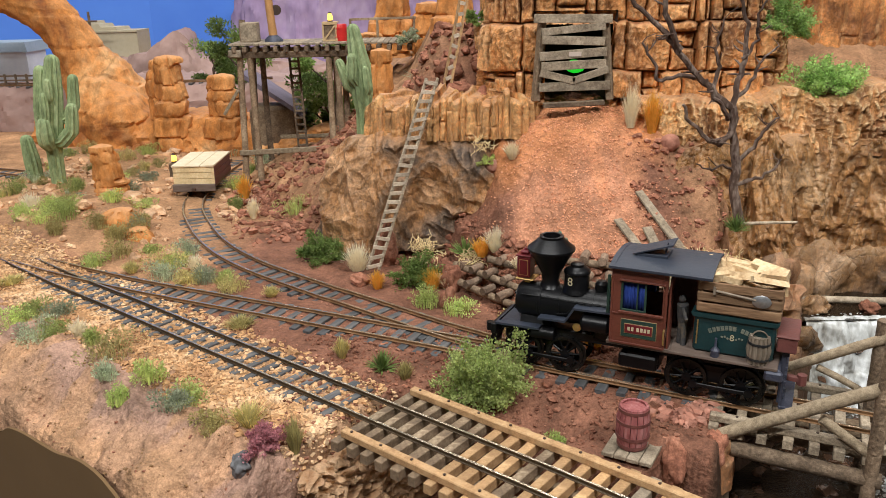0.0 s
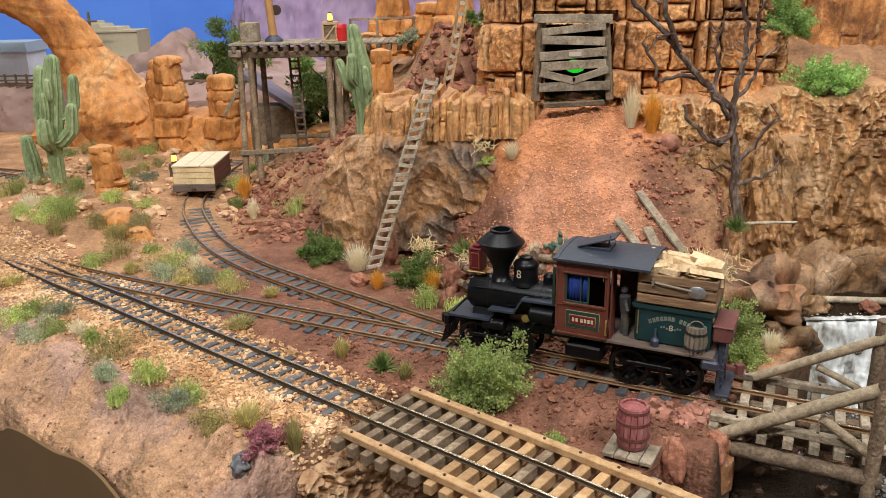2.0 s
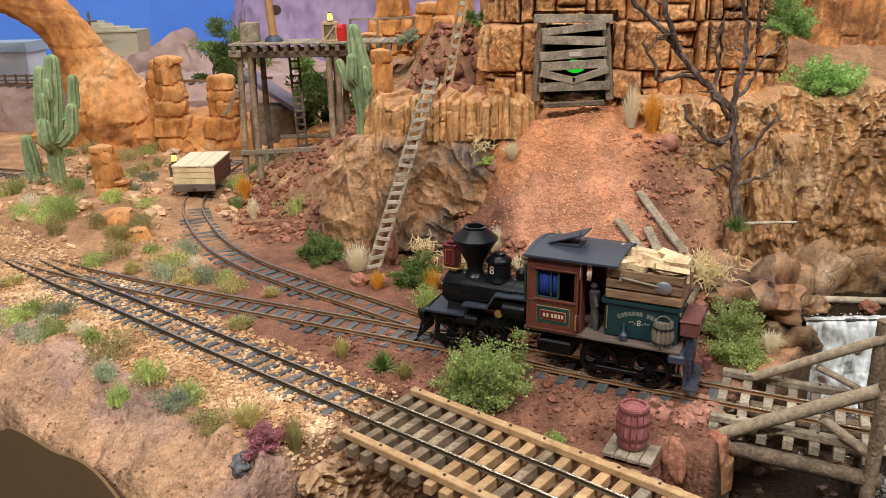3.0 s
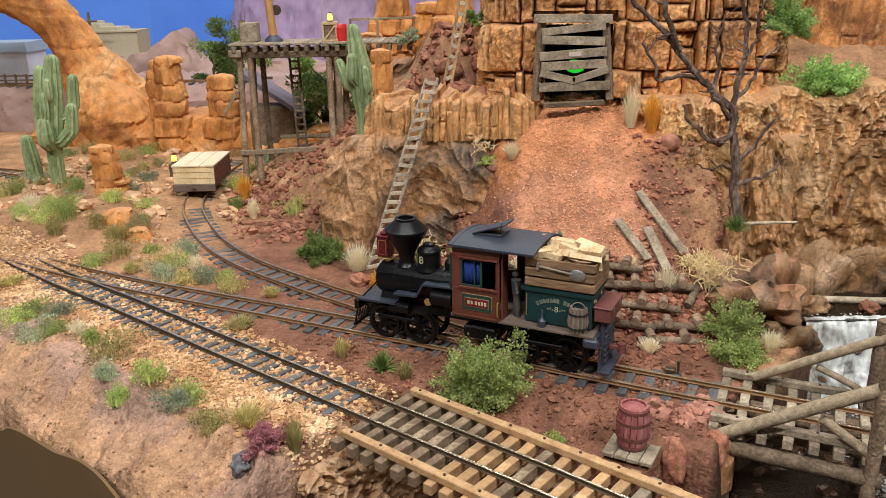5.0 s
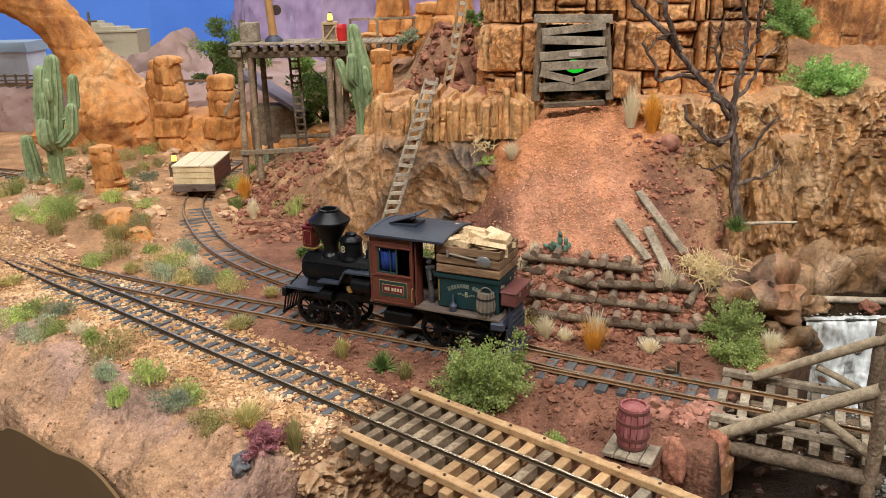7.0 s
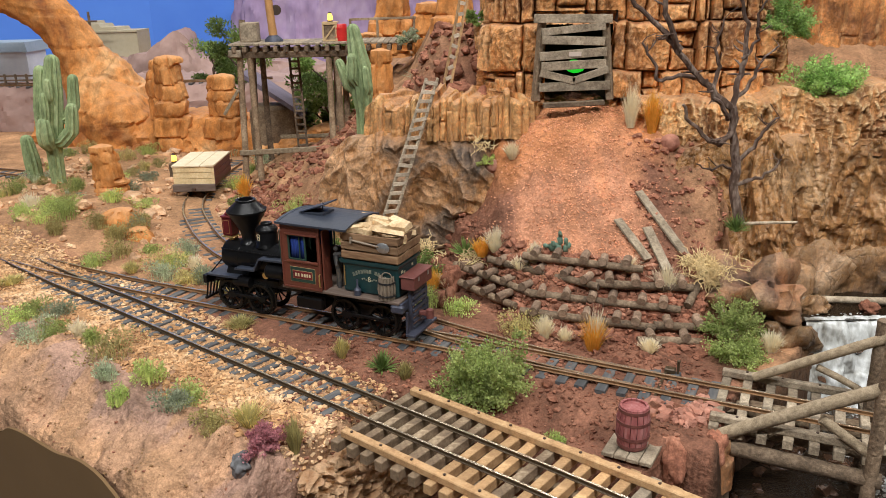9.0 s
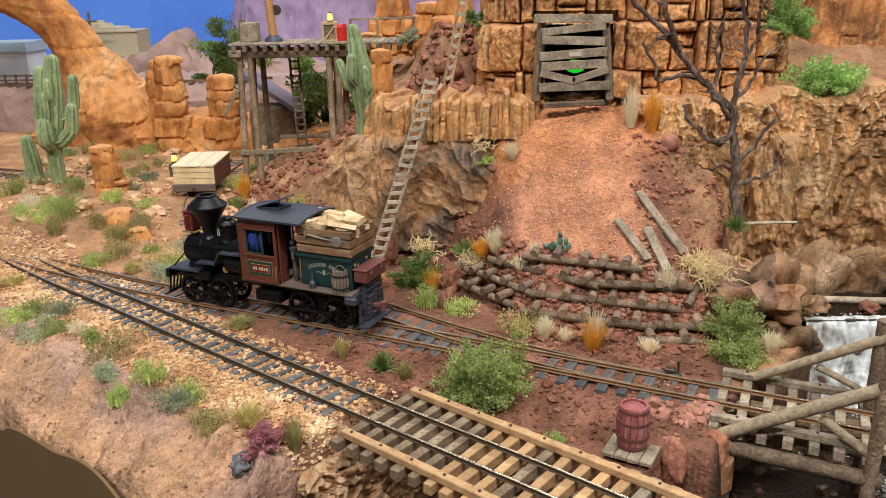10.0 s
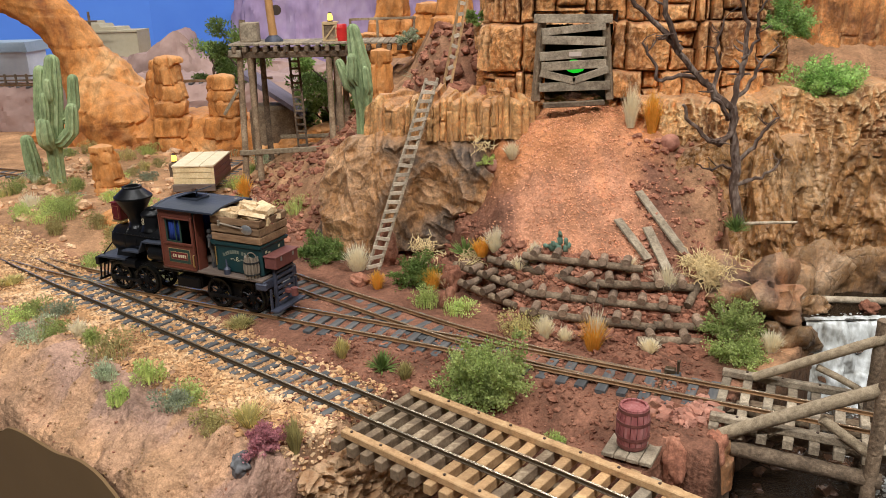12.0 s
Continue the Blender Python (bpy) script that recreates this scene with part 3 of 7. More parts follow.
build_ground()
rock_face("cliff", [(-10.0, 61.8), (-8.6, 58.4), (-4.6, 56.9), (-1.0, 56.3), (1.6, 55.4), (3.2, 54.6), (3.8, 53.6)], [(0, -0.5), (1, 1.0)], [(0, 5.4), (0.22, 7.8), (0.42, 9.0), (0.62, 9.4), (0.85, 8.6), (1, 4.6)], (3.6, 5.0), M_BROWN,
          "brown fractured rock outcrop below the ledge", 1.3, 0.2, 1, kind="crag", fine=0.45)
rock_face("cliff", [(-5.6, 60.0), (-3.0, 58.2), (1.5, 57.0), (5.2, 56.4), (6.9, 57.6)], [(0, 8.5), (0.5, 8.4), (1, 8.8)], [(0, 11.0), (0.4, 11.5), (1, 11.5)], (0.52, 7.0), M_COLUMN,
          "low band of upright orange sandstone columns", 0.6, 0.1, 2, kind="columns", gap=0.075)
rock_face("cliff", [(3.4, 65.0), (3.0, 61.6), (3.6, 59.4), (5.0, 58.3), (7.2, 57.9), (12.6, 57.6), (17, 57.0), (22.5, 56.4), (24.4, 58.5), (26.5, 63)], [(0, 10.4), (1, 10.6)], [(0, 18), (0.12, 22), (0.9, 23), (1, 20)], (1.55, 2.7), M_CLIFF,
          "tall orange sandstone wall with blocky columns around the mine mouth", 0.95, 0.03, 3, holes=[(7.5, 12.2, 10.0, 16.4)])
rock_face("cliff", [(13.2, 55.6), (16.5, 54.2), (20, 53.0), (27, 52.2), (40, 51)], [(0, 8.6), (1, 7.5)], [(0, 11.0), (0.4, 11.8), (1, 12.4)], (1.0, 1.9), M_COLUMN,
          "ledge of rounded weathered orange sandstone", 0.85, 0.15, 4, depth=6, kind="crag", gap=0.1)
rock_face("cliff", [(14.6, 52.2), (17, 50.6), (19.4, 49.0), (22, 48.2), (26, 48.6), (32, 48), (42, 47)], [(0, 3), (0.2, -1.5), (0.35, -3), (1, -3)], [(0, 8.4), (0.2, 9.0), (0.45, 9.4), (1, 9.8)], (1.7, 4.2), M_OCHRE,
          "wet brown weathered rock bluff above the creek", 1.6, 0.34, 5, kind="crag", gap=0.1)
rock_face("cliff", [(24, 70), (32, 66), (45, 66), (60, 66)], [(0, 10), (1, 10)], [(0, 25), (1, 26)], (1.6, 5), M_CLIFF,
          "distant orange columned cliff", 0.8, 0.05, 6, kind="columns", gap=0.2)

# the painted wall behind the layout, and the room that closes the place
b = Mesh()
b.prism([(-190, 95), (-150, 150), (-60, 172), (60, 172), (150, 150), (190, 95), (194, 97), (152, 154), (60, 176), (-60, 176), (-152, 154), (-194, 97)], -60, 60, 2)
solid("backdrop", b, M_SKY, "curved wall behind the layout painted as deep blue sky", "backdrop", kind="structure", smooth=0)
# ---- railway ----
def rail_mesh(line, off, name, side):
    sec = [(-0.1, -0.21), (0.1, -0.21), (0.1, -0.185), (0.028, -0.155), (0.028, -0.07), (0.066, -0.05), (0.066, -0.012), (0.055, 0), (-0.055, 0), (-0.066, -0.012), (-0.066, -0.05), (-0.028, -0.07), (-0.028, -0.155), (-0.1, -0.185)]
    b, n = Mesh(), len(sec)
    for x, y, a in line:
        nx, ny = -math.sin(a), math.cos(a)
        b.v += [(x + nx * (off + p), y + ny * (off + p), q) for p, q in sec]
    for i in range(len(line) - 1):
        b.f += [(i * n + k, i * n + (k + 1) % n, (i + 1) * n + (k + 1) % n, (i + 1) * n + k) for k in range(n)]
    b.f += [tuple(range(n))[::-1], tuple(range((len(line) - 1) * n, len(line) * n))]
    me = b.mesh(name, 30)
    me.materials.append(side)
    me.materials.append(M_RAILTOP)
    for p in me.polygons:
        if p.normal.z > 0.75 and p.center.z > -0.02 * U:
            p.material_index = 1
    return me


GAUGE = 0.87


def track(name, pts, label, spacing, length, mat, skip=lambda x, y: False, width=0.5, lift=0.0, names="tie", sink=0.0, side=M_RAIL):
    t = thing(name, label, "railway track", (0, 0, lift))
    line = curve(pts, 0.6)
    for off in (-GAUGE, GAUGE):
        part("rail", rail_mesh(line, off, "rail", side), M_RAIL, t)
    shapes = []
    for k in range(5):
        w = width * (0.92 + 0.04 * k)
        shapes.append(Mesh().box((0, 0, -0.34), (w, length * (0.97 + 0.015 * k), 0.26), ch=0.03).mesh("tie"))
        shapes[-1].materials.append(mat)
    rnd = random.Random(len(pts))
    for x, y, a in curve(pts, spacing):
        if not skip(x, y):
            ob = part(names, rnd.choice(shapes), mat, t)
            ob.matrix_basis = pose(x * U, y * U, -sink * U, 0, 0, math.degrees(a) + rnd.uniform(-1.5, 1.5))
    return t


def bridge_part(x, y):
    return along_main(x, y)[0] > 12.2


track("railway_track", MAIN, "main line with dark rails and slate grey ties in pale gravel", 1.0, 3.4, M_TIE, bridge_part, width=0.44, sink=0.03, side=M_DARKRAIL)
track("railway_track", MINE, "branch line with rusty rails on grey ties in red dirt", 1.05, 3.2, M_TIE, lambda x, y: near_track(x, y, MAIN, 1.3) or x > 13.2, lift=-0.004, sink=0.05)
track("railway_track", SPUR, "curved mine spur with thin rails half sunk in red dirt", 1.15, 3.0, M_TIE, lambda x, y: near_track(x, y, MINE, 1.0), lift=-0.012, sink=0.1)
sw = thing("switch_throw", "small grey switch throw beside the branch line", "switch throw", (11.9, 36.75, -0.36), (0, 0, -26))
part("head_block", Mesh().box((0, -1.2, -0.02), (0.5, 3.6, 0.22), ch=0.03), M_TIE, sw)
part("head_block", Mesh().box((-1.0, -1.2, -0.02), (0.5, 3.6, 0.22), ch=0.03), M_TIE, sw)
part("throw_bar", Mesh().box((-0.5, -1.3, 0.12), (0.14, 3.2, 0.06)), M_DARKRAIL, sw)
part("case", Mesh().box((-0.3, 0.35, 0.2), (0.55, 0.4, 0.3), ch=0.05), M_DARKRAIL, sw)
part("lever", Mesh().rod((0.1, 0.35, 0.1), (0.1, 0.35, 0.75), 0.07, n=8).stone((0.1, 0.35, 0.78), 0.1, 2, 1, 2, 0.05), M_DARKRAIL, sw)
# ---- the locomotive ----
M_CREAM = material("cream_lettering", [(0.42, 0.36, 0.22), (0.55, 0.48, 0.32)], 2, 0.6)
M_CREAMLINE = material("dull_gold_line", [(0.2, 0.13, 0.05), (0.3, 0.2, 0.09)], 2, 0.6)
M_FADED = material("faded_gold_lettering", [(0.06, 0.09, 0.08), (0.26, 0.25, 0.18)], 3, 0.6)
M_GOLD = material("brass_gold", [(0.5, 0.33, 0.12), (0.68, 0.48, 0.2)], 2, 0.35, 0.8)
M_DARKRED = material("dark_red_lacquer", [(0.10, 0.008, 0.012), (0.16, 0.014, 0.02)], 1.5, 0.35, bump=0.1)
M_OXIDE = material("faded_red_box_paint", [(0.10, 0.03, 0.026), (0.17, 0.055, 0.045)], 1.2, 0.6, bump=0.3)
M_CRATE = material("brown_crate_plank", [(0.12, 0.06, 0.03), (0.23, 0.13, 0.066), (0.34, 0.21, 0.115)], 1.2, 0.85, bump=0.5, bump_scale=9, island=0.2, stretch=(0.2, 1, 1))
M_SPLIT = material("fresh_split_firewood", [(0.4, 0.25, 0.12), (0.64, 0.46, 0.26), (0.78, 0.64, 0.42)], 1.0, 0.8, bump=0.4, bump_scale=8, island=0.15)
M_BLUEGREY = material("blue_grey_steel", [(0.03, 0.035, 0.055), (0.065, 0.07, 0.1)], 1.2, 0.5, 0.2, bump=0.3)
M_STEEL = material("dull_steel", [(0.3, 0.31, 0.32), (0.5, 0.5, 0.5)], 2, 0.4, 0.8)
M_IRONBAND = material("dark_iron_band", [(0.02, 0.02, 0.022), (0.05, 0.048, 0.045)], 2, 0.5, 0.5)
M_KEG = material("grey_keg_wood", [(0.13, 0.1, 0.07), (0.27, 0.215, 0.16)], 1.5, 0.8, bump=0.5, bump_scale=9, stretch=(1, 1, 0.2))
M_CURTAIN = material("blue_curtain", [(0.008, 0.025, 0.17), (0.018, 0.055, 0.3)], 1, 0.9, stretch=(4, 1, 0.3))
M_TEALTRIM = material("green_trim_paint", [(0.01, 0.03, 0.022), (0.022, 0.055, 0.04)], 1, 0.5)
M_CLOTH = material("painted_figure", [(0.02, 0.022, 0.035), (0.06, 0.055, 0.05), (0.16, 0.12, 0.08)], 1.0, 0.9)
M_TYRE = material("dark_tyre_steel", [(0.008, 0.008, 0.008), (0.025, 0.023, 0.02)], 1.5, 0.3, 0.6)
M_DECK = material("worn_deck_plank", [(0.09, 0.06, 0.045), (0.17, 0.125, 0.1)], 1.2, 0.8, bump=0.4, stretch=(0.2, 1, 1))
M_GLASS = bpy.data.materials.new("cab_glass")
M_GLASS.use_nodes = True
M_GLASS.node_tree.nodes["Principled BSDF"].inputs["Transmission Weight"].default_value = 1.0
M_GLASS.node_tree.nodes["Principled BSDF"].inputs["Roughness"].default_value = 0.05
M_GLASS.node_tree.nodes["Principled BSDF"].inputs["Base Color"].default_value = (0.6, 0.7, 0.9, 1)

ENGINE = thing("steam_locomotive", "black and dark red wood-burning tank locomotive with teal bunker", "locomotive")
WHEELS, RODS = [], []
WR = 0.98


def lying(x, z, y=0.0):
    """Turns a lathe's z axis to point along -x (towards the front)."""
    return Matrix.Translation((x, y, z)) @ Matrix.Rotation(radians(-90), 4, "Y")


def cross(x, y, z):
    """Turns a lathe's z axis to point along -y."""
    return Matrix.Translation((x, y, z)) @ Matrix.Rotation(radians(90), 4, "X")


def build_engine():
    e = ENGINE
    b = Mesh().box((0.35, 0, 2.02), (13.6, 1.5, 0.5)).box((-4.6, 0, 1.6), (3.4, 1.1, 0.9)).box((4.5, 0, 1.5), (4.6, 1.1, 0.8)).box((1.1, 0, 1.45), (1.6, 2.0, 0.9))
    part("chassis", b, M_BLACK, e)
    part("ashpan", Mesh().box((0.9, 0, 1.35), (1.9, 2.3, 0.75), ch=0.1), M_BLACK, e)
    # boiler
    part("boiler", Mesh().lathe([(0.0, 0), (0.98, 0), (0.98, 3.9), (1.0, 3.92), (1.0, 4.05), (0.98, 4.07), (0.95, 5.05), (0.9, 5.2), (0.3, 5.26), (0.0, 5.26)], 32, lying(-0.35, 3.42)), M_BLACK, e)
    front = part("smokebox_door", Mesh().lathe([(0.0, 0), (0.78, 0), (0.78, 0.08), (0.6, 0.15), (0.2, 0.2), (0.1, 0.3), (0, 0.3)], 28, lying(-5.58, 3.42)), M_BLACK, e)
    for z in (3.0, 3.85):
        part("hinge", Mesh().box((-5.7, -0.35, z), (0.08, 0.6, 0.09)), M_BLACK, front)
    for x in (-4.35, -3.3, -1.6):
        part("boiler_band", Mesh().lathe([(0.985, -0.05), (1.005, -0.05), (1.005, 0.05), (0.985, 0.05)], 32, lying(x, 3.42), True), M_BLACK, e)
    part("saddle", Mesh().prism([(-0.9, 2.2), (0.9, 2.2), (0.65, 2.75), (-0.65, 2.75)], -5.35, -3.7, 0), M_BLACK, e)
    part("firebox", Mesh().box((-0.9, 0, 2.7), (1.1, 1.7, 1.4), ch=0.1), M_BLACK, e)
    # stack, domes, lamp
    s = Matrix.Translation((-4.02, 0, 0))
    part("smokestack", Mesh().lathe([(0.62, 4.25), (0.5, 4.4), (0.42, 4.6), (0.5, 5.0), (0.86, 5.7), (1.16, 6.2), (1.22, 6.27), (1.22, 6.37), (1.14, 6.42), (0.66, 6.85), (0.62, 6.88), (0.62, 7.0), (0.54, 7.03), (0.46, 7.0), (0.44, 6.6), (0.0, 6.5)], 36, s), M_BLACK, e)
    s = Matrix.Translation((-2.62, 0, 0))
    dome = part("steam_dome", Mesh().lathe([(0.78, 4.2), (0.72, 4.35), (0.64, 4.5), (0.63, 5.18), (0.68, 5.22), (0.68, 5.3), (0.6, 5.42), (0.36, 5.55), (0.34, 5.68), (0.2, 5.72), (0, 5.72)], 30, s), M_BLACK, e)
    text = bpy.data.curves.new("numeral", "FONT")
    text.body, text.size, text.extrude, text.align_x, text.align_y = "8", 0.62 * U, 0.004 * U, "CENTER", "CENTER"
    text.materials.append(M_CREAM)
    ob = new("numeral", text)
    ob.parent = dome
    ob.matrix_basis = pose(-2.78 * U, -0.665 * U, 4.86 * U, 90, 0, -10)
    part("sand_box", Mesh().lathe([(0.42, 4.2), (0.34, 4.4), (0.33, 4.75), (0.2, 4.9), (0, 4.92)], 20, Matrix.Translation((-1.35, 0.1, 0))), M_BLACK, e)
    part("whistle", Mesh().rod((-0.85, -0.2, 4.3), (-0.85, -0.2, 4.8), 0.05).rod((-0.85, -0.2, 4.8), (-0.85, -0.2, 5.3), 0.12), M_GOLD, e, "brass whistle")
    lamp = part("headlamp", Mesh().box((-5.38, 0, 5.2), (0.72, 0.78, 1.15), ch=0.05), M_DARKRED, e, "dark red box headlamp")
    part("lamp_cap", Mesh().box((-5.38, 0, 5.82), (0.82, 0.88, 0.1), ch=0.03).box((-5.38, 0, 5.96), (0.5, 0.5, 0.2), ch=0.08).rod((-5.38, 0, 6.0), (-5.38, 0, 6.18), 0.14, 0.08), M_DARKRED, lamp)
    part("lens", Mesh().lathe([(0.0, 0), (0.3, 0), (0.3, 0.05), (0, 0.09)], 20, lying(-5.74, 5.22)), M_STEEL, lamp)
    part("lamp_bracket", Mesh().box((-5.3, 0, 4.57), (1.0, 0.95, 0.08), ch=0.03).box((-5.2, 0, 4.45), (0.3, 0.5, 0.25)), M_GOLD, lamp)
    part("side_panel", Mesh().box((-5.38, -0.395, 5.2), (0.48, 0.02, 0.85), ch=0.005), M_GOLD, lamp)
    part("panel_field", Mesh().box((-5.38, -0.41, 5.2), (0.42, 0.02, 0.79), ch=0.005), M_DARKRED, lamp)
    # front deck, pilot
    part("front_deck", Mesh().prism([(-6.55, 2.2), (-4.15, 2.26), (-4.15, 2.38), (-6.55, 2.32)], -1.35, 1.35), M_ROOF, e)
    part("front_beam", Mesh().box((-6.62, 0, 1.95), (0.3, 2.9, 0.55)), M_BLACK, e)
    p = Mesh()
    for k in range(7):
        y = -1.05 + 0.35 * k
        p.rod((-6.75, y, 1.7), (-7.15, y * 0.8, 0.42), 0.06, n=6)
    p.box((-7.15, 0, 0.42), (0.16, 1.9, 0.16)).box((-6.75, 0, 1.66), (0.14, 2.4, 0.14))
    part("pilot", p, M_BLACK, e)
    part("coupler", Mesh().box((-7.05, 0, 1.45), (0.7, 0.3, 0.24)).rod((-7.4, 0, 1.2), (-7.4, 0, 1.65), 0.2, n=10), M_BLACK, e)
    for y in (-0.75, 0.75):
        part("brace_rod", Mesh().rod((-6.45, y * 1.3, 2.3), (-5.5, y, 3.35), 0.045, n=6), M_BLACK, e)
    # running boards with the raised step
    for sgn in (-1, 1):
        y0, y1 = sorted((sgn * 0.75, sgn * 1.45))
        part("running_board", Mesh().prism([(-4.2, 2.9), (-2.75, 2.95), (-2.3, 3.72), (-0.45, 3.78), (-0.45, 3.88), (-2.36, 3.82), (-2.8, 3.06), (-4.2, 3.0)], y0, y1), M_ROOF, e)
        part("air_tank", Mesh().lathe([(0, -0.75), (0.35, -0.72), (0.46, -0.6), (0.46, 0.6), (0.35, 0.72), (0, 0.75)], 18, lying(-1.25, 3.05, sgn * 1.1)), M_BLACK, e)
        part("cylinder", Mesh().lathe([(0, -0.6), (0.34, -0.6), (0.34, 0.6), (0, 0.6)], 18, lying(-4.0, 2.0, sgn * 0.95)), M_BLACK, e)
        part("hand_rail", Mesh().tube([(-5.3, sgn * 0.95, 3.95), (-3.2, sgn * 1.0, 4.0), (-2.4, sgn * 0.99, 3.98), (-0.5, sgn * 0.99, 4.02)], [0.03] * 4, 6), M_BLACK, e)
        part("feed_pipe", Mesh().tube([(-1.5, sgn * 0.9, 3.9), (-2.4, sgn * 1.03, 3.75), (-2.75, sgn * 1.08, 3.3), (-3.3, sgn * 1.05, 3.2)], [0.05] * 4, 6), M_BLACK, e)
        part("builder_plate", Mesh().lathe([(0, 0), (0.22, 0), (0.22, 0.04), (0, 0.06)], 16, cross(-2.25, sgn * 0.98 + (0.06 if sgn > 0 else 0), 2.62)), M_GOLD, e, "small brass maker's plate")
    # cab
    cab = part("cab_floor", Mesh().box((1.5, 0, 2.42), (4.2, 3.15, 0.18)), M_DECK, e)
    for sgn in (-1, 1):
        y = sgn * 1.56
        w = Mesh()
        w.box((0.88, y, 3.32), (2.66, 0.12, 1.7), ch=0.02)
        w.box((-0.22, y, 5.3), (0.46, 0.12, 2.36), ch=0.02).box((2.1, y, 5.3), (0.22, 0.12, 2.36), ch=0.02).box((0.99, y, 6.1), (2.0, 0.12, 0.76), ch=0.02)
        wall = part("cab_side", w, M_CABRED, e, "panelled red-brown cab side")
        yo = y + sgn * 0.075
        part("window_sill", Mesh().box((1.02, yo, 4.14), (2.15, 0.16, 0.12)), M_CABRED, wall)
        part("window_hood", Mesh().box((1.02, yo, 5.78), (2.2, 0.2, 0.09)), M_CABRED, wall)
        part("window_frame", Mesh().box((0.06, y, 4.98), (0.1, 0.08, 1.5)).box((1.18, y, 4.98), (0.1, 0.08, 1.5)).box((0.62, y, 4.24), (1.1, 0.08, 0.1)).box((0.62, y, 5.68), (1.1, 0.08, 0.1)).box((0.8, y, 4.98), (0.06, 0.07, 1.4)), M_TEALTRIM, wall, "green sash frame")
        wave = [(0.08 + 1.05 * k / 26, y - sgn * (0.14 + 0.04 * math.sin(k * 1.4))) for k in range(27)]
        c = Mesh().prism(wave + [(p, q - sgn * 0.03) for p, q in wave[::-1]], 4.2, 5.7, 2)
        part("curtain", c, M_CURTAIN, wall, "deep blue drawn curtain", smooth=180)
        for x, wd, z, h in ((-0.4, 0.1, 4.2, 3.4), (2.16, 0.1, 4.2, 3.4), (0.88, 2.6, 2.52, 0.1), (0.88, 2.6, 4.04, 0.07)):
            part("moulding", Mesh().box((x, yo, z), (wd, 0.06, h)), M_CABRED, wall)
        part("name_panel", Mesh().box((0.95, yo - sgn * 0.01, 3.33), (1.73, 0.03, 0.94), ch=0.01), M_CREAMLINE, wall)
        part("panel_field", Mesh().box((0.95, yo + sgn * 0.005, 3.33), (1.68, 0.03, 0.89), ch=0.01), M_TEALTRIM, wall)
        part("plate_border", Mesh().box((0.95, yo + sgn * 0.02, 3.33), (1.36, 0.03, 0.52), ch=0.01), M_CREAMLINE, wall)
        part("name_plate", Mesh().box((0.95, yo + sgn * 0.033, 3.33), (1.3, 0.03, 0.46), ch=0.01), M_DARKRED, wall, "dark red plate with a bar of cream lettering")
        bars = Mesh()
        for x, wd in ((0.5, 0.14), (0.68, 0.14), (0.93, 0.15), (1.11, 0.14), (1.28, 0.14), (1.45, 0.14)):
            bars.box((x, yo + sgn * 0.047, 3.33), (wd * 0.85, 0.02, 0.2), ch=0.005)
        part("lettering_bar", bars, M_CREAM, wall)
        part("grab_iron", Mesh().tube([(2.16, yo, 2.75), (2.16, yo + sgn * 0.13, 2.8), (2.16, yo + sgn * 0.13, 3.5), (2.16, yo, 3.55)], [0.045] * 4, 6), M_GOLD, wall, "brass grab iron")
    f = Mesh().box((-0.4, 0, 3.1), (0.12, 3.0, 1.2), ch=0.02).box((-0.4, 0, 5.85), (0.12, 3.0, 0.5), ch=0.02)
    for y in (-1.4, -0.9, 0.9, 1.4):
        f.box((-0.4, y, 4.7), (0.12, 0.22, 2.1), ch=0.02)
    f.box((-0.4, 0, 4.4), (0.12, 1.6, 1.4), ch=0.02)
    part("cab_front", f, M_TEALTRIM, e, "green cab front with two windows")
    part("cab_door", Mesh().box((2.85, 1.5, 4.3), (1.3, 0.12, 3.7), ch=0.02), M_CABRED, e)
    part("cab_rear", Mesh().box((3.36, 0.5, 4.35), (0.1, 2.0, 3.8), ch=0.02), M_CABRED, e)
    part("door_jamb", Mesh().box((2.3, -1.1, 4.3), (0.1, 0.8, 3.6), ch=0.02), M_CABRED, e)
    for y in (-1.38, 1.38):
        part("front_stanchion", Mesh().box((-0.62, y, 4.85), (0.14, 0.14, 2.0)), M_TEALTRIM, e)
    part("back_head", Mesh().lathe([(0, 0), (0.85, 0), (0.85, 0.25), (0, 0.3)], 24, lying(0.0, 3.6)), M_BLACK, e)
    outer = [(y, 6.47 + 0.25 * (1 - abs(y / 1.92) ** 2.4)) for y in [-1.92 + 3.84 * k / 18 for k in range(19)]]
    roof = part("roof", Mesh().prism(outer + [(y, z - 0.11) for y, z in outer[::-1]], -0.55, 4.15, 0), M_ROOF, e, "gently arched slate grey roof")
    for y in (-1.9, 1.9):
        part("gutter", Mesh().box((1.8, y, 6.44), (4.74, 0.07, 0.12)), M_ROOF, roof)
    part("roof_seam", Mesh().prism([(y, z + 0.025) for y, z in outer] + [(y, z - 0.02) for y, z in outer[::-1]], -0.4, -0.3, 0), M_ROOF, roof)
    part("hatch_frame", Mesh().box((1.15, 0, 6.76), (1.5, 1.2, 0.16)), M_ROOF, roof)
    part("hatch_flap", Mesh().box((0, 0, 0), (1.95, 1.3, 0.07), Matrix.Translation((1.2, 0, 7.1)) @ Matrix.Rotation(radians(-19), 4, "Y")).rod((1.75, -0.4, 6.95), (1.85, -0.4, 7.45), 0.035, n=6), M_ROOF, roof, "tilted open roof hatch")
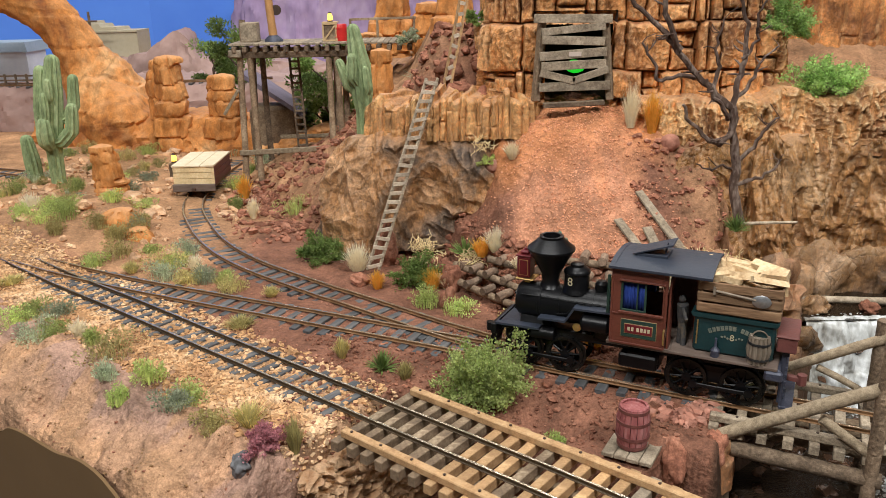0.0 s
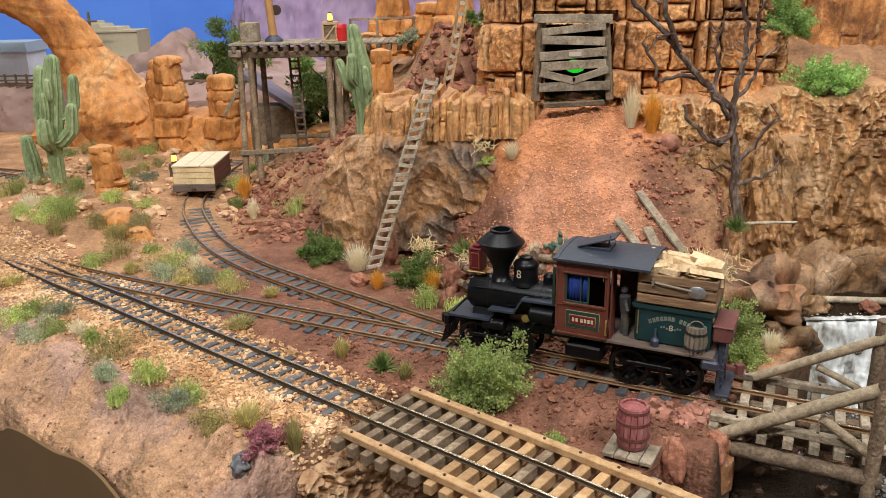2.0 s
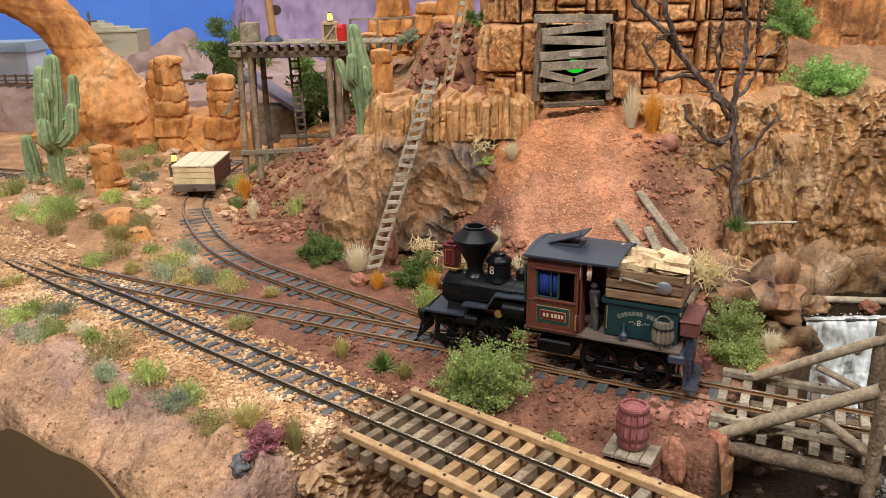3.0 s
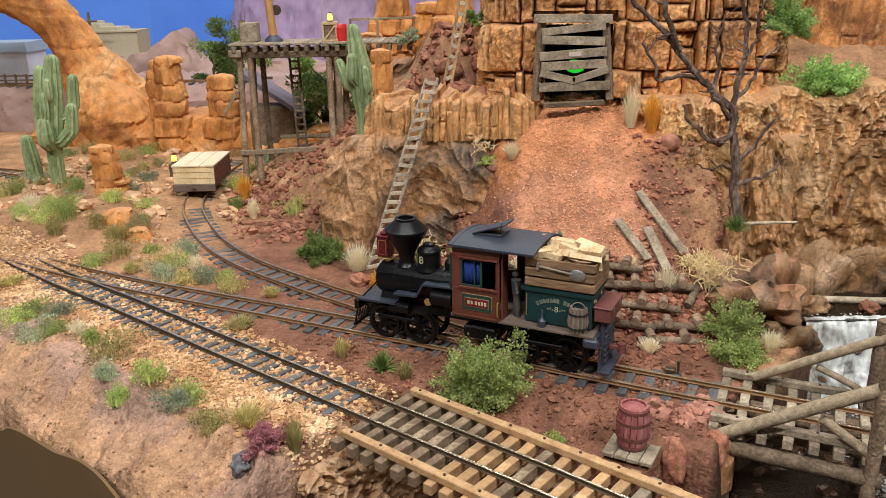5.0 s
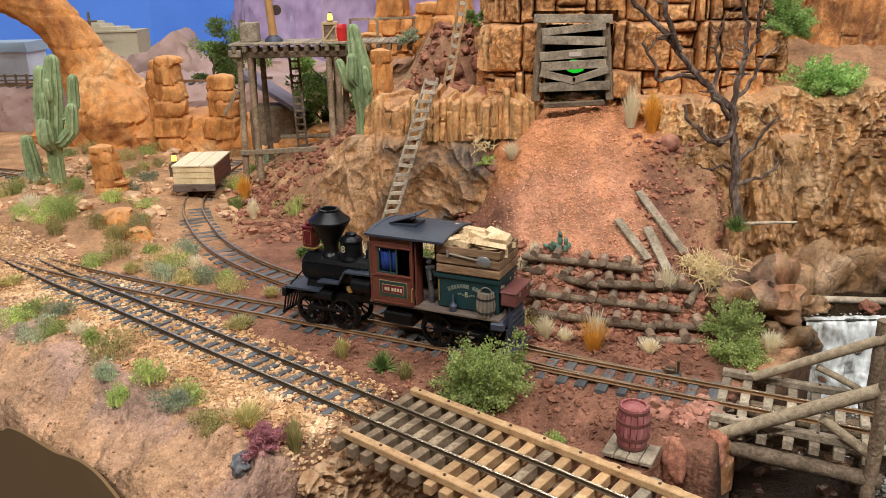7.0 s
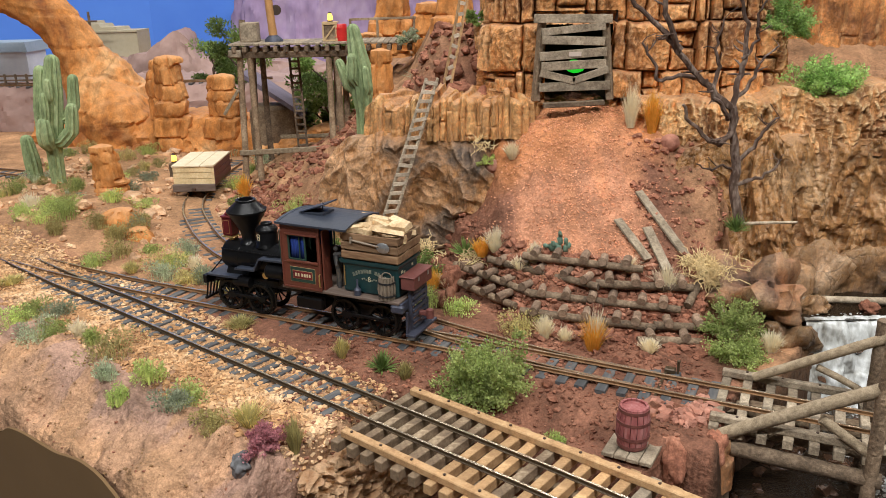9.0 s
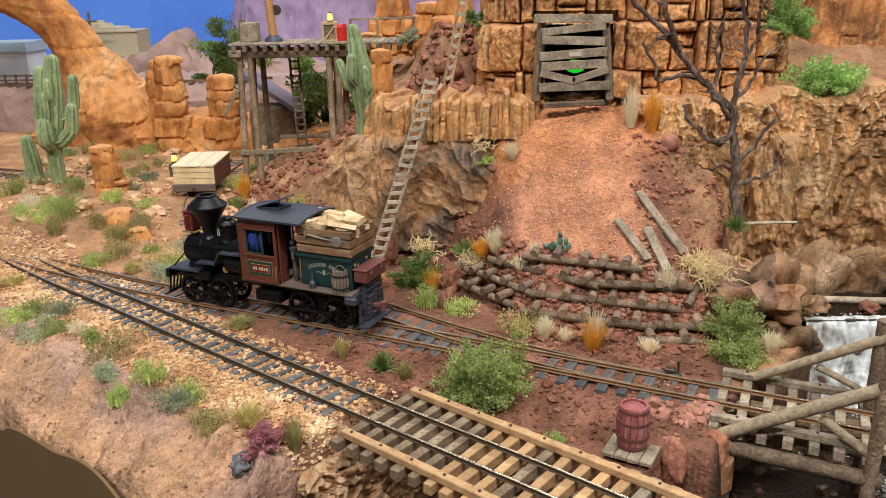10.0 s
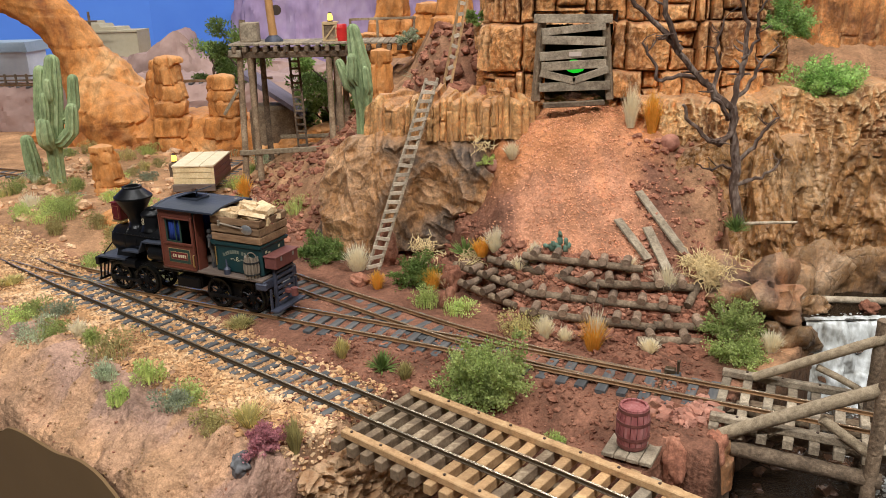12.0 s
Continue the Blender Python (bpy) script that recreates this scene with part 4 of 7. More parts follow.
    # driver: one plain shape
    d = Mesh().tube([(2.75, -0.62, 2.5), (2.78, -0.6, 3.3), (2.8, -0.6, 3.8)], [0.15, 0.17, 0.2], 10).tube([(2.95, -0.85, 2.5), (2.92, -0.75, 3.2), (2.84, -0.62, 3.8)], [0.13, 0.15, 0.18], 10)
    d.tube([(2.82, -0.6, 3.7), (2.8, -0.62, 4.2), (2.78, -0.68, 4.6), (2.78, -0.7, 4.72)], [0.24, 0.28, 0.27, 0.1], 12)
    d.stone((2.76, -0.74, 4.9), 0.18, 3, 1.1, 2, 0.05).tube([(2.85, -0.9, 4.5), (3.0, -1.15, 4.15), (3.1, -1.3, 4.05)], [0.1, 0.09, 0.07], 8)
    part("driver_doll", d, M_CLOTH, e, "painted toy driver as a plain shape")
    # bunker
    part("side_deck", Mesh().box((4.85, 0, 2.5), (4.8, 3.5, 0.16), ch=0.03), M_DECK, e, "worn wooden deck board")
    tank = part("bunker", Mesh().box((5.2, 0, 3.5), (3.55, 2.5, 1.85), ch=0.12), M_GREEN, e, "teal bunker with faded gold lettering")
    part("bunker_lip", Mesh().prism([(3.38, 4.36), (7.02, 4.36), (7.12, 4.52), (7.1, 4.58), (3.3, 4.58), (3.28, 4.52)], -1.36, 1.36), M_GREEN, tank)
    for sgn in (-1, 1):
        let = Mesh()
        for k in range(12):
            if k == 7:
                continue
            a = -1.0 + 2.0 * k / 11
            let.box((0, 0, 0), (0.15, 0.012, 0.22), Matrix.Translation((5.15 + 0.98 * a, sgn * 1.262, 3.98 - 0.26 * a * a)) @ Matrix.Rotation(a * 0.45, 4, "Y"), 0.004)
        part("lettering_bar", let, M_FADED, tank)
        orn = Mesh()
        for k in range(8):
            x = 4.72 + 0.125 * k
            if k not in (3, 4):
                orn.lathe([(0, 0), (0.055, 0), (0.055, 0.012), (0, 0.012)], 8, cross(x, sgn * 1.262 + (0.0 if sgn < 0 else 0.012), 3.5 + 0.04 * math.sin(k * 2.2)))
        part("scroll_ornament", orn, M_FADED, tank)
        t2 = bpy.data.curves.new("numeral", "FONT")
        t2.body, t2.size, t2.extrude, t2.align_x, t2.align_y = "8", 0.42 * U, 0.004 * U, "CENTER", "CENTER"
        t2.materials.append(M_CREAM)
        ob = new("numeral", t2)
        ob.parent = tank
        ob.matrix_basis = pose(5.16 * U, sgn * 1.262 * U, 3.5 * U, 90, 0, 0 if sgn < 0 else 180)
        part("side_rail", Mesh().rod((3.6, sgn * 1.32, 3.0), (3.6, sgn * 1.32, 4.2), 0.035, n=6), M_GOLD, tank)
    for k, (y, z) in enumerate(((-0.75, 4.05), (-0.45, 3.95), (0.55, 4.1))):
        part("rear_stencil", Mesh().box((6.985, y, z), (0.012, 0.2, 0.16), ch=0.004), M_CREAM, tank)
    crate = part("crate", Mesh().box((5.3, 0, 4.66), (3.5, 2.6, 0.1)), M_CRATE, e, "slatted wooden crate heaped with split firewood")
    for z in (4.9, 5.42, 5.95):
        for y in (-1.36, 1.36):
            part("plank", Mesh().box((5.3, y, z), (3.62, 0.1, 0.43), ch=0.03), M_CRATE, crate)
        for x in (3.52, 7.08):
            part("plank", Mesh().box((x, 0, z), (0.1, 2.62, 0.43), ch=0.03), M_CRATE, crate)
    for x in (3.62, 6.98):
        for y in (-1.26, 1.26):
            part("corner_post", Mesh().box((x, y, 5.4), (0.14, 0.14, 1.5)), M_CRATE, crate)
    rnd = random.Random(8)
    for k in range(20):
        if k < 8:
            x, y, z = 4.0 + 0.85 * (k % 4), -0.7 + 1.3 * (k // 4), 5.9
        else:
            q = k - 8
            x, y, z = 4.15 + 0.72 * (q % 4) + rnd.uniform(-0.25, 0.25), -0.95 + 0.8 * (q // 4) + rnd.uniform(-0.2, 0.2), 6.15 + rnd.uniform(0, 0.3)
        m = Matrix.Translation((x, y, z)) @ Euler((rnd.uniform(-0.5, 0.5), rnd.uniform(-0.2, 0.2), rnd.uniform(-0.75, 0.75))).to_matrix().to_4x4()
        ln, w, h = rnd.uniform(1.15, 1.6), rnd.uniform(0.4, 0.6), rnd.uniform(0.26, 0.4)
        sec = [(-w / 2, -h / 2), (w / 2, -h / 2 * rnd.uniform(0.6, 1)), (w / 2 * rnd.uniform(0.4, 1), h / 2), (-w / 2 * rnd.uniform(0.3, 1), h / 2)]
        part("firewood", Mesh().prism(sec, -ln / 2, ln / 2, 0, m), M_SPLIT, crate, smooth=20)
    sh = part("shovel", Mesh().rod((4.3, -1.5, 5.8), (6.0, -1.52, 5.62), 0.06, n=8).box((4.22, -1.5, 5.8), (0.12, 0.12, 0.36)), M_KEG, e, "steel shovel hung on the crate")
    part("blade", Mesh().lathe([(0, 0), (0.3, 0.0), (0.36, 0.03), (0.3, 0.06), (0, 0.09)], 18, Matrix.Translation((6.25, -1.48, 5.58)) @ Matrix.Rotation(radians(90), 4, "X") @ Matrix.Diagonal((1.15, 0.85, 1, 1))), M_STEEL, sh)
    keg = part("keg", Mesh().lathe([(0.0, 2.58), (0.36, 2.58), (0.44, 3.0), (0.46, 3.25), (0.42, 3.6), (0.36, 3.85), (0.33, 3.85), (0.33, 3.78), (0, 3.78)], 20, Matrix.Translation((6.35, -1.38, 0))), M_KEG, e, "small grey wooden keg with a rope handle")
    for k in range(14):
        a = 2 * math.pi * k / 14
        st = Mesh().tube([(0.385 * math.cos(a), 0.385 * math.sin(a), 2.6), (0.465 * math.cos(a), 0.465 * math.sin(a), 3.2), (0.38 * math.cos(a), 0.38 * math.sin(a), 3.92)], [0.075, 0.088, 0.07], 6, Matrix.Translation((6.35, -1.38, 0)))
        part("stave", st, M_KEG, keg)
    for z, r in ((2.86, 0.5), (3.6, 0.5)):
        part("hoop", Mesh().lathe([(r - 0.03, z - 0.05), (r + 0.015, z - 0.05), (r + 0.005, z + 0.05), (r - 0.03, z + 0.05)], 20, Matrix.Translation((6.35, -1.38, 0)), True), M_IRONBAND, keg)
    part("rope_handle", Mesh().tube([(6.35 + 0.34 * math.cos(a), -1.38, 3.8 + 0.34 * math.sin(a)) for a in [math.pi * k / 8 for k in range(9)]], [0.035] * 9, 6), M_KEG, keg)
    part("oil_can", Mesh().lathe([(0.2, 2.58), (0.21, 2.9), (0.12, 3.0), (0.06, 3.1), (0.05, 3.5), (0, 3.5)], 14, Matrix.Translation((4.5, -1.5, 0))), M_BLUEGREY, e)
    tool = part("tool_box", Mesh().box((7.5, 0, 3.5), (0.85, 2.3, 0.72), ch=0.05), M_OXIDE, e, "dusty red toolbox across the rear")
    part("lid", Mesh().box((7.5, 0, 3.9), (0.95, 2.4, 0.1), ch=0.03), M_OXIDE, tool)
    for y in (-0.6, 0.6):
        part("latch", Mesh().box((7.94, y, 3.72), (0.04, 0.16, 0.24)), M_STEEL, tool)
    part("rear_beam", Mesh().box((7.2, 0, 2.2), (0.35, 3.3, 0.55)), M_BLUEGREY, e, "weathered blue-grey rear beam")
    part("corner_cap", Mesh().box((7.1, -1.62, 2.15), (0.8, 0.35, 0.5), ch=0.1), M_BLUEGREY, e)
    for z in (0.75, 1.1, 1.45, 1.8, 2.15, 2.5, 2.85):
        part("rear_slat", Mesh().box((7.55, 0.15, z), (0.2, 1.7, 0.17)), M_BLUEGREY, e)
    for y in (-0.72, 1.0):
        part("slat_post", Mesh().box((7.45, y, 1.75), (0.22, 0.2, 2.6)), M_BLUEGREY, e)
    part("foot_board", Mesh().box((7.75, 0, 0.55), (0.6, 2.9, 0.14)), M_BLUEGREY, e)
    for y in (-1.3, 1.3):
        part("step_hanger", Mesh().box((7.5, y, 1.2), (0.12, 0.16, 1.4)), M_BLUEGREY, e)
    part("coupler", Mesh().box((7.95, 0, 1.45), (0.6, 0.3, 0.24)).rod((8.3, 0, 1.2), (8.3, 0, 1.7), 0.22, n=10), M_OXIDE, e)
    # running gear
    spokes = Mesh().lathe([(0, -0.14), (0.24, -0.14), (0.24, 0.1), (0, 0.12)], 14, cross(0, 0, 0)).lathe([(0, -0.2), (0.09, -0.2), (0.09, 0.3), (0, 0.3)], 10, cross(0.42, 0, 0))
    spoke = Mesh().rod((0.18, 0, 0), (0.84, 0, 0), 0.06, 0.045, n=5).mesh("spoke")
    spokes = spokes.mesh("wheel")
    tyre = Mesh().lathe([(0.78, -0.16), (WR + 0.1, -0.16), (WR + 0.1, -0.1), (WR, -0.07), (WR - 0.02, 0.12), (0.8, 0.12)], 36, cross(0, 0, 0), True).mesh("tyre")
    for x in (-5.1, -2.85, 3.25, 5.75):
        for sgn in (-1, 1):
            w = part("wheel", spokes, M_BLACK, e)
            part("tyre", tyre, M_TYRE, w)
            for k in range(10):
                part("spoke", spoke, M_BLACK, w).matrix_basis = pose(0, 0, 0, 0, 36 * k, 0)
            WHEELS.append((w, x, sgn))
        part("axle", Mesh().rod((x, -0.85, WR), (x, 0.85, WR), 0.14), M_BLACK, e)
    for x0, x1 in ((-5.1, -2.85), (3.25, 5.75)):
        for sgn in (-1, 1):
            r = Mesh().box(((x1 - x0) / 2, 0, 0), (x1 - x0, 0.09, 0.2), ch=0.03)
            for q in (0, x1 - x0):
                r.lathe([(0, -0.07), (0.2, -0.07), (0.2, 0.07), (0, 0.07)], 12, cross(q, 0, 0))
            RODS.append((part("side_rod", r, M_BLACK, e, "dark steel coupling rod"), x0, sgn))
    for sgn in (-1, 1):
        part("rear_truck_frame", Mesh().box((4.5, sgn * 0.72, 1.55), (3.9, 0.14, 0.35)).box((4.5, sgn * 0.72, 1.15), (0.9, 0.16, 0.6)), M_BLACK, e)


build_engine()
RUN = curve(MINE[1:], 0.1)
PLACES = [(0.0, 9.16), (0.5, 8.67), (1.0, 8.0), (1.5, 7.33), (2.0, 6.69), (2.5, 6.0), (3.0, 5.33), (5.0, 1.58), (5.5, 0.62), (6.0, -0.44), (6.5, -1.57), (7.0, -2.94), (9.0, -8.33), (9.5, -9.68), (10.0, -11.07), (10.5, -12.49), (11.0, -13.85), (11.5, -15.2), (12.0, -16.68)]


def at_x(x):
    """The place on the branch line at that x."""
    for a, b in zip(RUN, RUN[1:]):
        if a[0] >= x >= b[0]:
            k = (a[0] - x) / max(1e-6, a[0] - b[0])
            return Vector((x, a[1] + (b[1] - a[1]) * k))
    return Vector(RUN[-1][:2])


def engine_x(t):
    """Where the engine stands at t seconds: a smooth curve through its places."""
    for i in range(len(PLACES) - 1):
        (t0, p0), (t1, p1) = PLACES[i], PLACES[i + 1]
        if t <= t1:
            ta, pa = PLACES[max(0, i - 1)]
            tb, pb = PLACES[min(len(PLACES) - 1, i + 2)]
            m0, m1 = (p1 - pa) / (t1 - ta), (pb - p0) / (tb - t0)
            k, h = (t - t0) / (t1 - t0), t1 - t0
            return (2 * k ** 3 - 3 * k * k + 1) * p0 + (k ** 3 - 2 * k * k + k) * h * m0 + (3 * k * k - 2 * k ** 3) * p1 + (k ** 3 - k * k) * h * m1
    return PLACES[-1][1]


def engine_pose(x):
    p, q = at_x(x - 3.6), at_x(x + 3.9)
    d = q - p
    mid = p + d * (3.6 / 7.5)
    return pose(mid.x * U, mid.y * U, 0, 0, 0, math.degrees(math.atan2(d.y, d.x)))


def motions():
    times = [round(0.2 * k, 1) for k in range(61)]
    walk(ENGINE, [(t, engine_pose(engine_x(t))) for t in times])
    x0 = engine_x(0)
    turn = {t: math.degrees((engine_x(t) - x0) / math.cos(radians(25)) / WR) + 30 for t in times}
    for w, x, sgn in WHEELS:
        walk(w, [(t, pose(x * U, sgn * 0.86 * U, WR * U, 0, turn[t] + (0 if sgn < 0 else 90), 0) @ pose(0, 0, 0, 0, 0, 0 if sgn < 0 else 180)) for t in times])
    for r, x, sgn in RODS:
        rows = []
        for t in times:
            a = radians(turn[t] + (0 if sgn < 0 else 90)) + (0 if sgn < 0 else math.pi)
            rows.append((t, pose((x + 0.42 * math.cos(a)) * U, sgn * 1.14 * U, (WR - 0.42 * math.sin(a)) * U)))
        walk(r, rows)
# ---- timber structures ----
M_BARREL = material("faded_crimson_barrel", [(0.16, 0.035, 0.035), (0.3, 0.09, 0.085), (0.42, 0.2, 0.185)], 1.0, 0.75, bump=0.5, bump_scale=6, stretch=(1, 1, 0.3))
M_IRON = material("rusty_iron", [(0.05, 0.035, 0.03), (0.11, 0.07, 0.05)], 1.5, 0.6, 0.6, bump=0.3)
M_POLE = material("tan_peeled_pole", [(0.13, 0.095, 0.06), (0.25, 0.19, 0.12), (0.38, 0.3, 0.205)], 3.6, 0.85, bump=0.6, bump_scale=6, island=0.15)
M_FASCIA = material("brown_fascia_paint", [(0.15, 0.09, 0.042), (0.17, 0.102, 0.048)], 0.3, 0.8, spec=0.15)
M_GLOW = material("glowing_green_lamp", [(0.01, 0.7, 0.03), (0.03, 0.8, 0.06)], 1, 0.5, emit=0.8)
M_FLAME = material("glowing_lantern", [(1.0, 0.62, 0.06), (1.0, 0.7, 0.1)], 1, 0.5, emit=3.5)
M_DARKHOLE = material("dark_adit_lining", [(0.02, 0.012, 0.008), (0.05, 0.03, 0.02)], 0.8, 0.95, bump=0.4)
M_WATER = bpy.data.materials.new("clear_water")
M_WATER.use_nodes = True
_w = M_WATER.node_tree.nodes["Principled BSDF"]
_w.inputs["Base Color"].default_value, _w.inputs["Roughness"].default_value = (0.04, 0.025, 0.014, 1), 0.09
_n, _b = M_WATER.node_tree.nodes.new("ShaderNodeTexNoise"), M_WATER.node_tree.nodes.new("ShaderNodeBump")
_n.inputs["Scale"].default_value, _n.inputs["Detail"].default_value, _b.inputs["Strength"].default_value, _b.inputs["Distance"].default_value = 130, 5, 1.0, 0.004
M_WATER.node_tree.links.new(_n.outputs[0], _b.inputs["Height"])
M_WATER.node_tree.links.new(_b.outputs[0], _w.inputs["Normal"])
M_FOAM = material("white_water", [(0.09, 0.075, 0.055), (0.28, 0.27, 0.24), (0.55, 0.56, 0.54), (0.86, 0.88, 0.88)], 0.4, 0.2, bump=0.8, bump_scale=2.5, stretch=(1, 1, 0.4))


def beam(b, p, q, w, h, roll=0.0):
    """A squared timber from p to q."""
    p, q = Vector(p), Vector(q)
    d = q - p
    m = Matrix.Translation((p + q) / 2) @ d.to_track_quat("X", "Z").to_matrix().to_4x4() @ Matrix.Rotation(roll, 4, "X")
    return b.box((0, 0, 0), (d.length, w, h), m, min(w, h) * 0.12)


def log(b, p, q, r, r2=None, n=14, wob=0.05):
    p, q = Vector(p), Vector(q)
    k = max(3, int((q - p).length / 0.8))
    bend = Vector((noise.noise(p), noise.noise(q), noise.noise(p + q))) * 0.12
    pts = [p.lerp(q, i / k) + bend * math.sin(math.pi * i / k) for i in range(k + 1)]
    return b.tube(pts, [r + ((r2 or r) - r) * i / k for i in range(k + 1)], n, None, wob)


def timber_bridge(name, line_pts, s0, s1, label, tie_mats, guard_mat, half, drop, gap):
    t = thing(name, label, "bridge")
    line = curve(line_pts, 0.05)
    inside = [(x, y, a) for x, y, a in line if s0 <= x <= s1]
    stepn = int(gap / 0.05)
    rnd = random.Random(5)
    shapes = []
    for k in range(4):
        me = Mesh().box((0, 0, -0.21 - drop / 2), (0.41 + 0.025 * k, half * 2 * (0.985 + 0.01 * k), drop), ch=0.03).mesh("bridge_tie")
        shapes.append(me)
    made = {}
    for i, (x, y, a) in enumerate(inside[::stepn]):
        mat = M_WOOD if i < 5 and len(tie_mats) > 1 else rnd.choice(tie_mats)
        me = rnd.choice(shapes)
        key = (me.name, mat.name)
        if key not in made:
            made[key] = me.copy()
            made[key].materials.append(mat)
        ob = part("bridge_tie", made[key], mat, t)
        ob.matrix_basis = pose(x * U, y * U, 0, 0, 0, math.degrees(a) + rnd.uniform(-1, 1))
    (xa, ya, aa), (xb, yb, ab) = inside[0], inside[-1]
    for off in (-2.4, 2.4):
        na, nb = Vector((-math.sin(aa), math.cos(aa), 0)), Vector((-math.sin(ab), math.cos(ab), 0))
        p, q = Vector((xa, ya, -0.03)) + na * off, Vector((xb, yb, -0.03)) + nb * off
        g = part("guard_timber", beam(Mesh(), p, q, 0.42, 0.36), guard_mat, t)
        n = int((q - p).length / 1.9)
        for k in range(n + 1):
            c = p.lerp(q, (k + 0.3) / (n + 1))
            part("bolt", Mesh().lathe([(0, 0), (0.07, 0), (0.07, 0.05), (0, 0.07)], 6, Matrix.Translation((c.x, c.y, 0.15))), M_IRON, g)
    for off in (-0.95, 0.95):
        na, nb = Vector((-math.sin(aa), math.cos(aa), 0)), Vector((-math.sin(ab), math.cos(ab), 0))
        part("stringer", beam(Mesh(), Vector((xa, ya, -0.25 - drop - 0.35)) + na * off, Vector((xb, yb, -0.25 - drop - 0.35)) + nb * off, 0.5, 0.7), M_WOOD, t)
    return t


timber_bridge("timber_bridge", MAIN, -3.2, 13.5, "open-deck timber bridge with pale and grey ties", [M_FRESH, M_FRESH, M_GREYWOOD, M_WOOD], M_FRESH, 3.05, 0.5, 0.95)
t = timber_bridge("timber_bridge", MINE, 13.3, 24, "grey timber bridge with pole trusses over the creek", [M_GREYWOOD], M_GREYWOOD, 3.0, 0.45, 1.05)
for name, p, q, r in (("truss_pole", (12.4, 31.7, -0.7), (18.9, 28.7, 3.5), 0.3), ("truss_pole", (16.3, 30.15, 1.05), (18.3, 29.0, -0.3), 0.22), ("truss_post", (18.15, 29.0, 5.9), (18.15, 29.0, -5.0), 0.3),
                      ("sill_log", (12.0, 32.1, -1.2), (18.6, 28.9, -1.35), 0.36), ("truss_pole", (15.6, 35.7, 0.15), (20.4, 32.4, 3.9), 0.24), ("truss_pole", (17.9, 34.2, 1.45), (20.1, 33.0, 0.4), 0.17), ("truss_post", (20.0, 32.9, 4.4), (20.0, 32.9, -4.9), 0.3),
                      ("pile", (12.9, 32.0, -1.5), (13.0, 31.6, -5.0), 0.34), ("pile", (13.9, 34.4, -0.9), (14.0, 34.2, -5.0), 0.3), ("cross_log", (12.6, 31.3, -1.6), (14.6, 35.5, -1.6), 0.3)):
    part(name, log(Mesh(), p, q, r), M_POLE if "truss_pole" in name else M_LOG, t)

# log crib that holds back the mine dump
crib = thing("log_crib", "stepped crib of dark weathered logs holding red rubble", "retaining wall")
ROWS = [((5.0, 47.0), (11.9, 44.4), 2.75), ((3.0, 49.0), (9.2, 44.0), 1.85), ((9.1, 44.3), (14.7, 43.5), 1.85), ((0.8, 50.6), (5.4, 45.3), 0.95), ((5.3, 45.1), (13.7, 42.4), 0.95),
        ((1.1, 49.2), (4.4, 45.2), 0.2), ((4.6, 44.2), (12.1, 41.6), 0.2), ((12.0, 41.7), (15.2, 41.6), 0.2), ((10.9, 40.9), (14.5, 40.8), -0.35)]
rnd = random.Random(4)
for (x0, y0), (x1, y1), z in ROWS:
    z, y0, y1 = z + 0.15, y0 - 0.15, y1 - 0.15
    part("long_log", log(Mesh(), (x0, y0, z + 0.1), (x1, y1, z), 0.25, 0.22), M_LOG, crib)
    n = int(math.hypot(x1 - x0, y1 - y0) / 1.35)
    dx, dy = x1 - x0, y1 - y0
    k = math.hypot(dx, dy)
    nx, ny = dy / k, -dx / k
    for i in range(n):
        f = (i + 0.6 + rnd.uniform(-0.15, 0.15)) / (n + 0.2)
        c = Vector((x0 + dx * f, y0 + dy * f, z + 0.33))
        e = Vector((nx, ny, 0)) * rnd.uniform(0.2, 0.5)
        part("stub_log", log(Mesh(), c + e, c - Vector((nx, ny, -0.12)) * rnd.uniform(0.5, 0.8), 0.27, 0.25, 12, 0.07), M_STUB, crib)
part("stub_log", log(Mesh(), (14.2, 42.6, 1.2), (15.9, 44.6, 2.7), 0.24, 0.24), M_LOG, crib)


def ladder(p, q, width, rungs, label, stile=M_GREYWOOD, over=1.2):
    t = thing("ladder", label, "ladder")
    p, q = Vector(p), Vector(q)
    w = Vector((1, 0.1, 0)) * width / 2
    for s in (-1, 1):
        part("stile", beam(Mesh(), p + w * s, q + w * s, 0.16, 0.2), stile, t)
    rr = random.Random(2)
    for k in range(rungs):
        c = p.lerp(q, (k + 0.5) / rungs) + Vector((0, -0.14, 0))
        tilt = Vector((0, 0, rr.uniform(-0.1, 0.1)))
        part("rung", beam(Mesh(), c - w * over - tilt, c + w * over + tilt, 0.09, 0.26), M_PALEWOOD, t)


ladder((-4.97, 52.7, 0.1), (-0.55, 56.6, 12.95), 0.8, 21, "crooked grey wooden ladder leaning on the rock")
ladder((0.55, 58.4, 12.4), (1.95, 59.0, 19.0), 0.5, 9, "tan wooden ladder against the upper cliff", M_FRESH, 0.8)

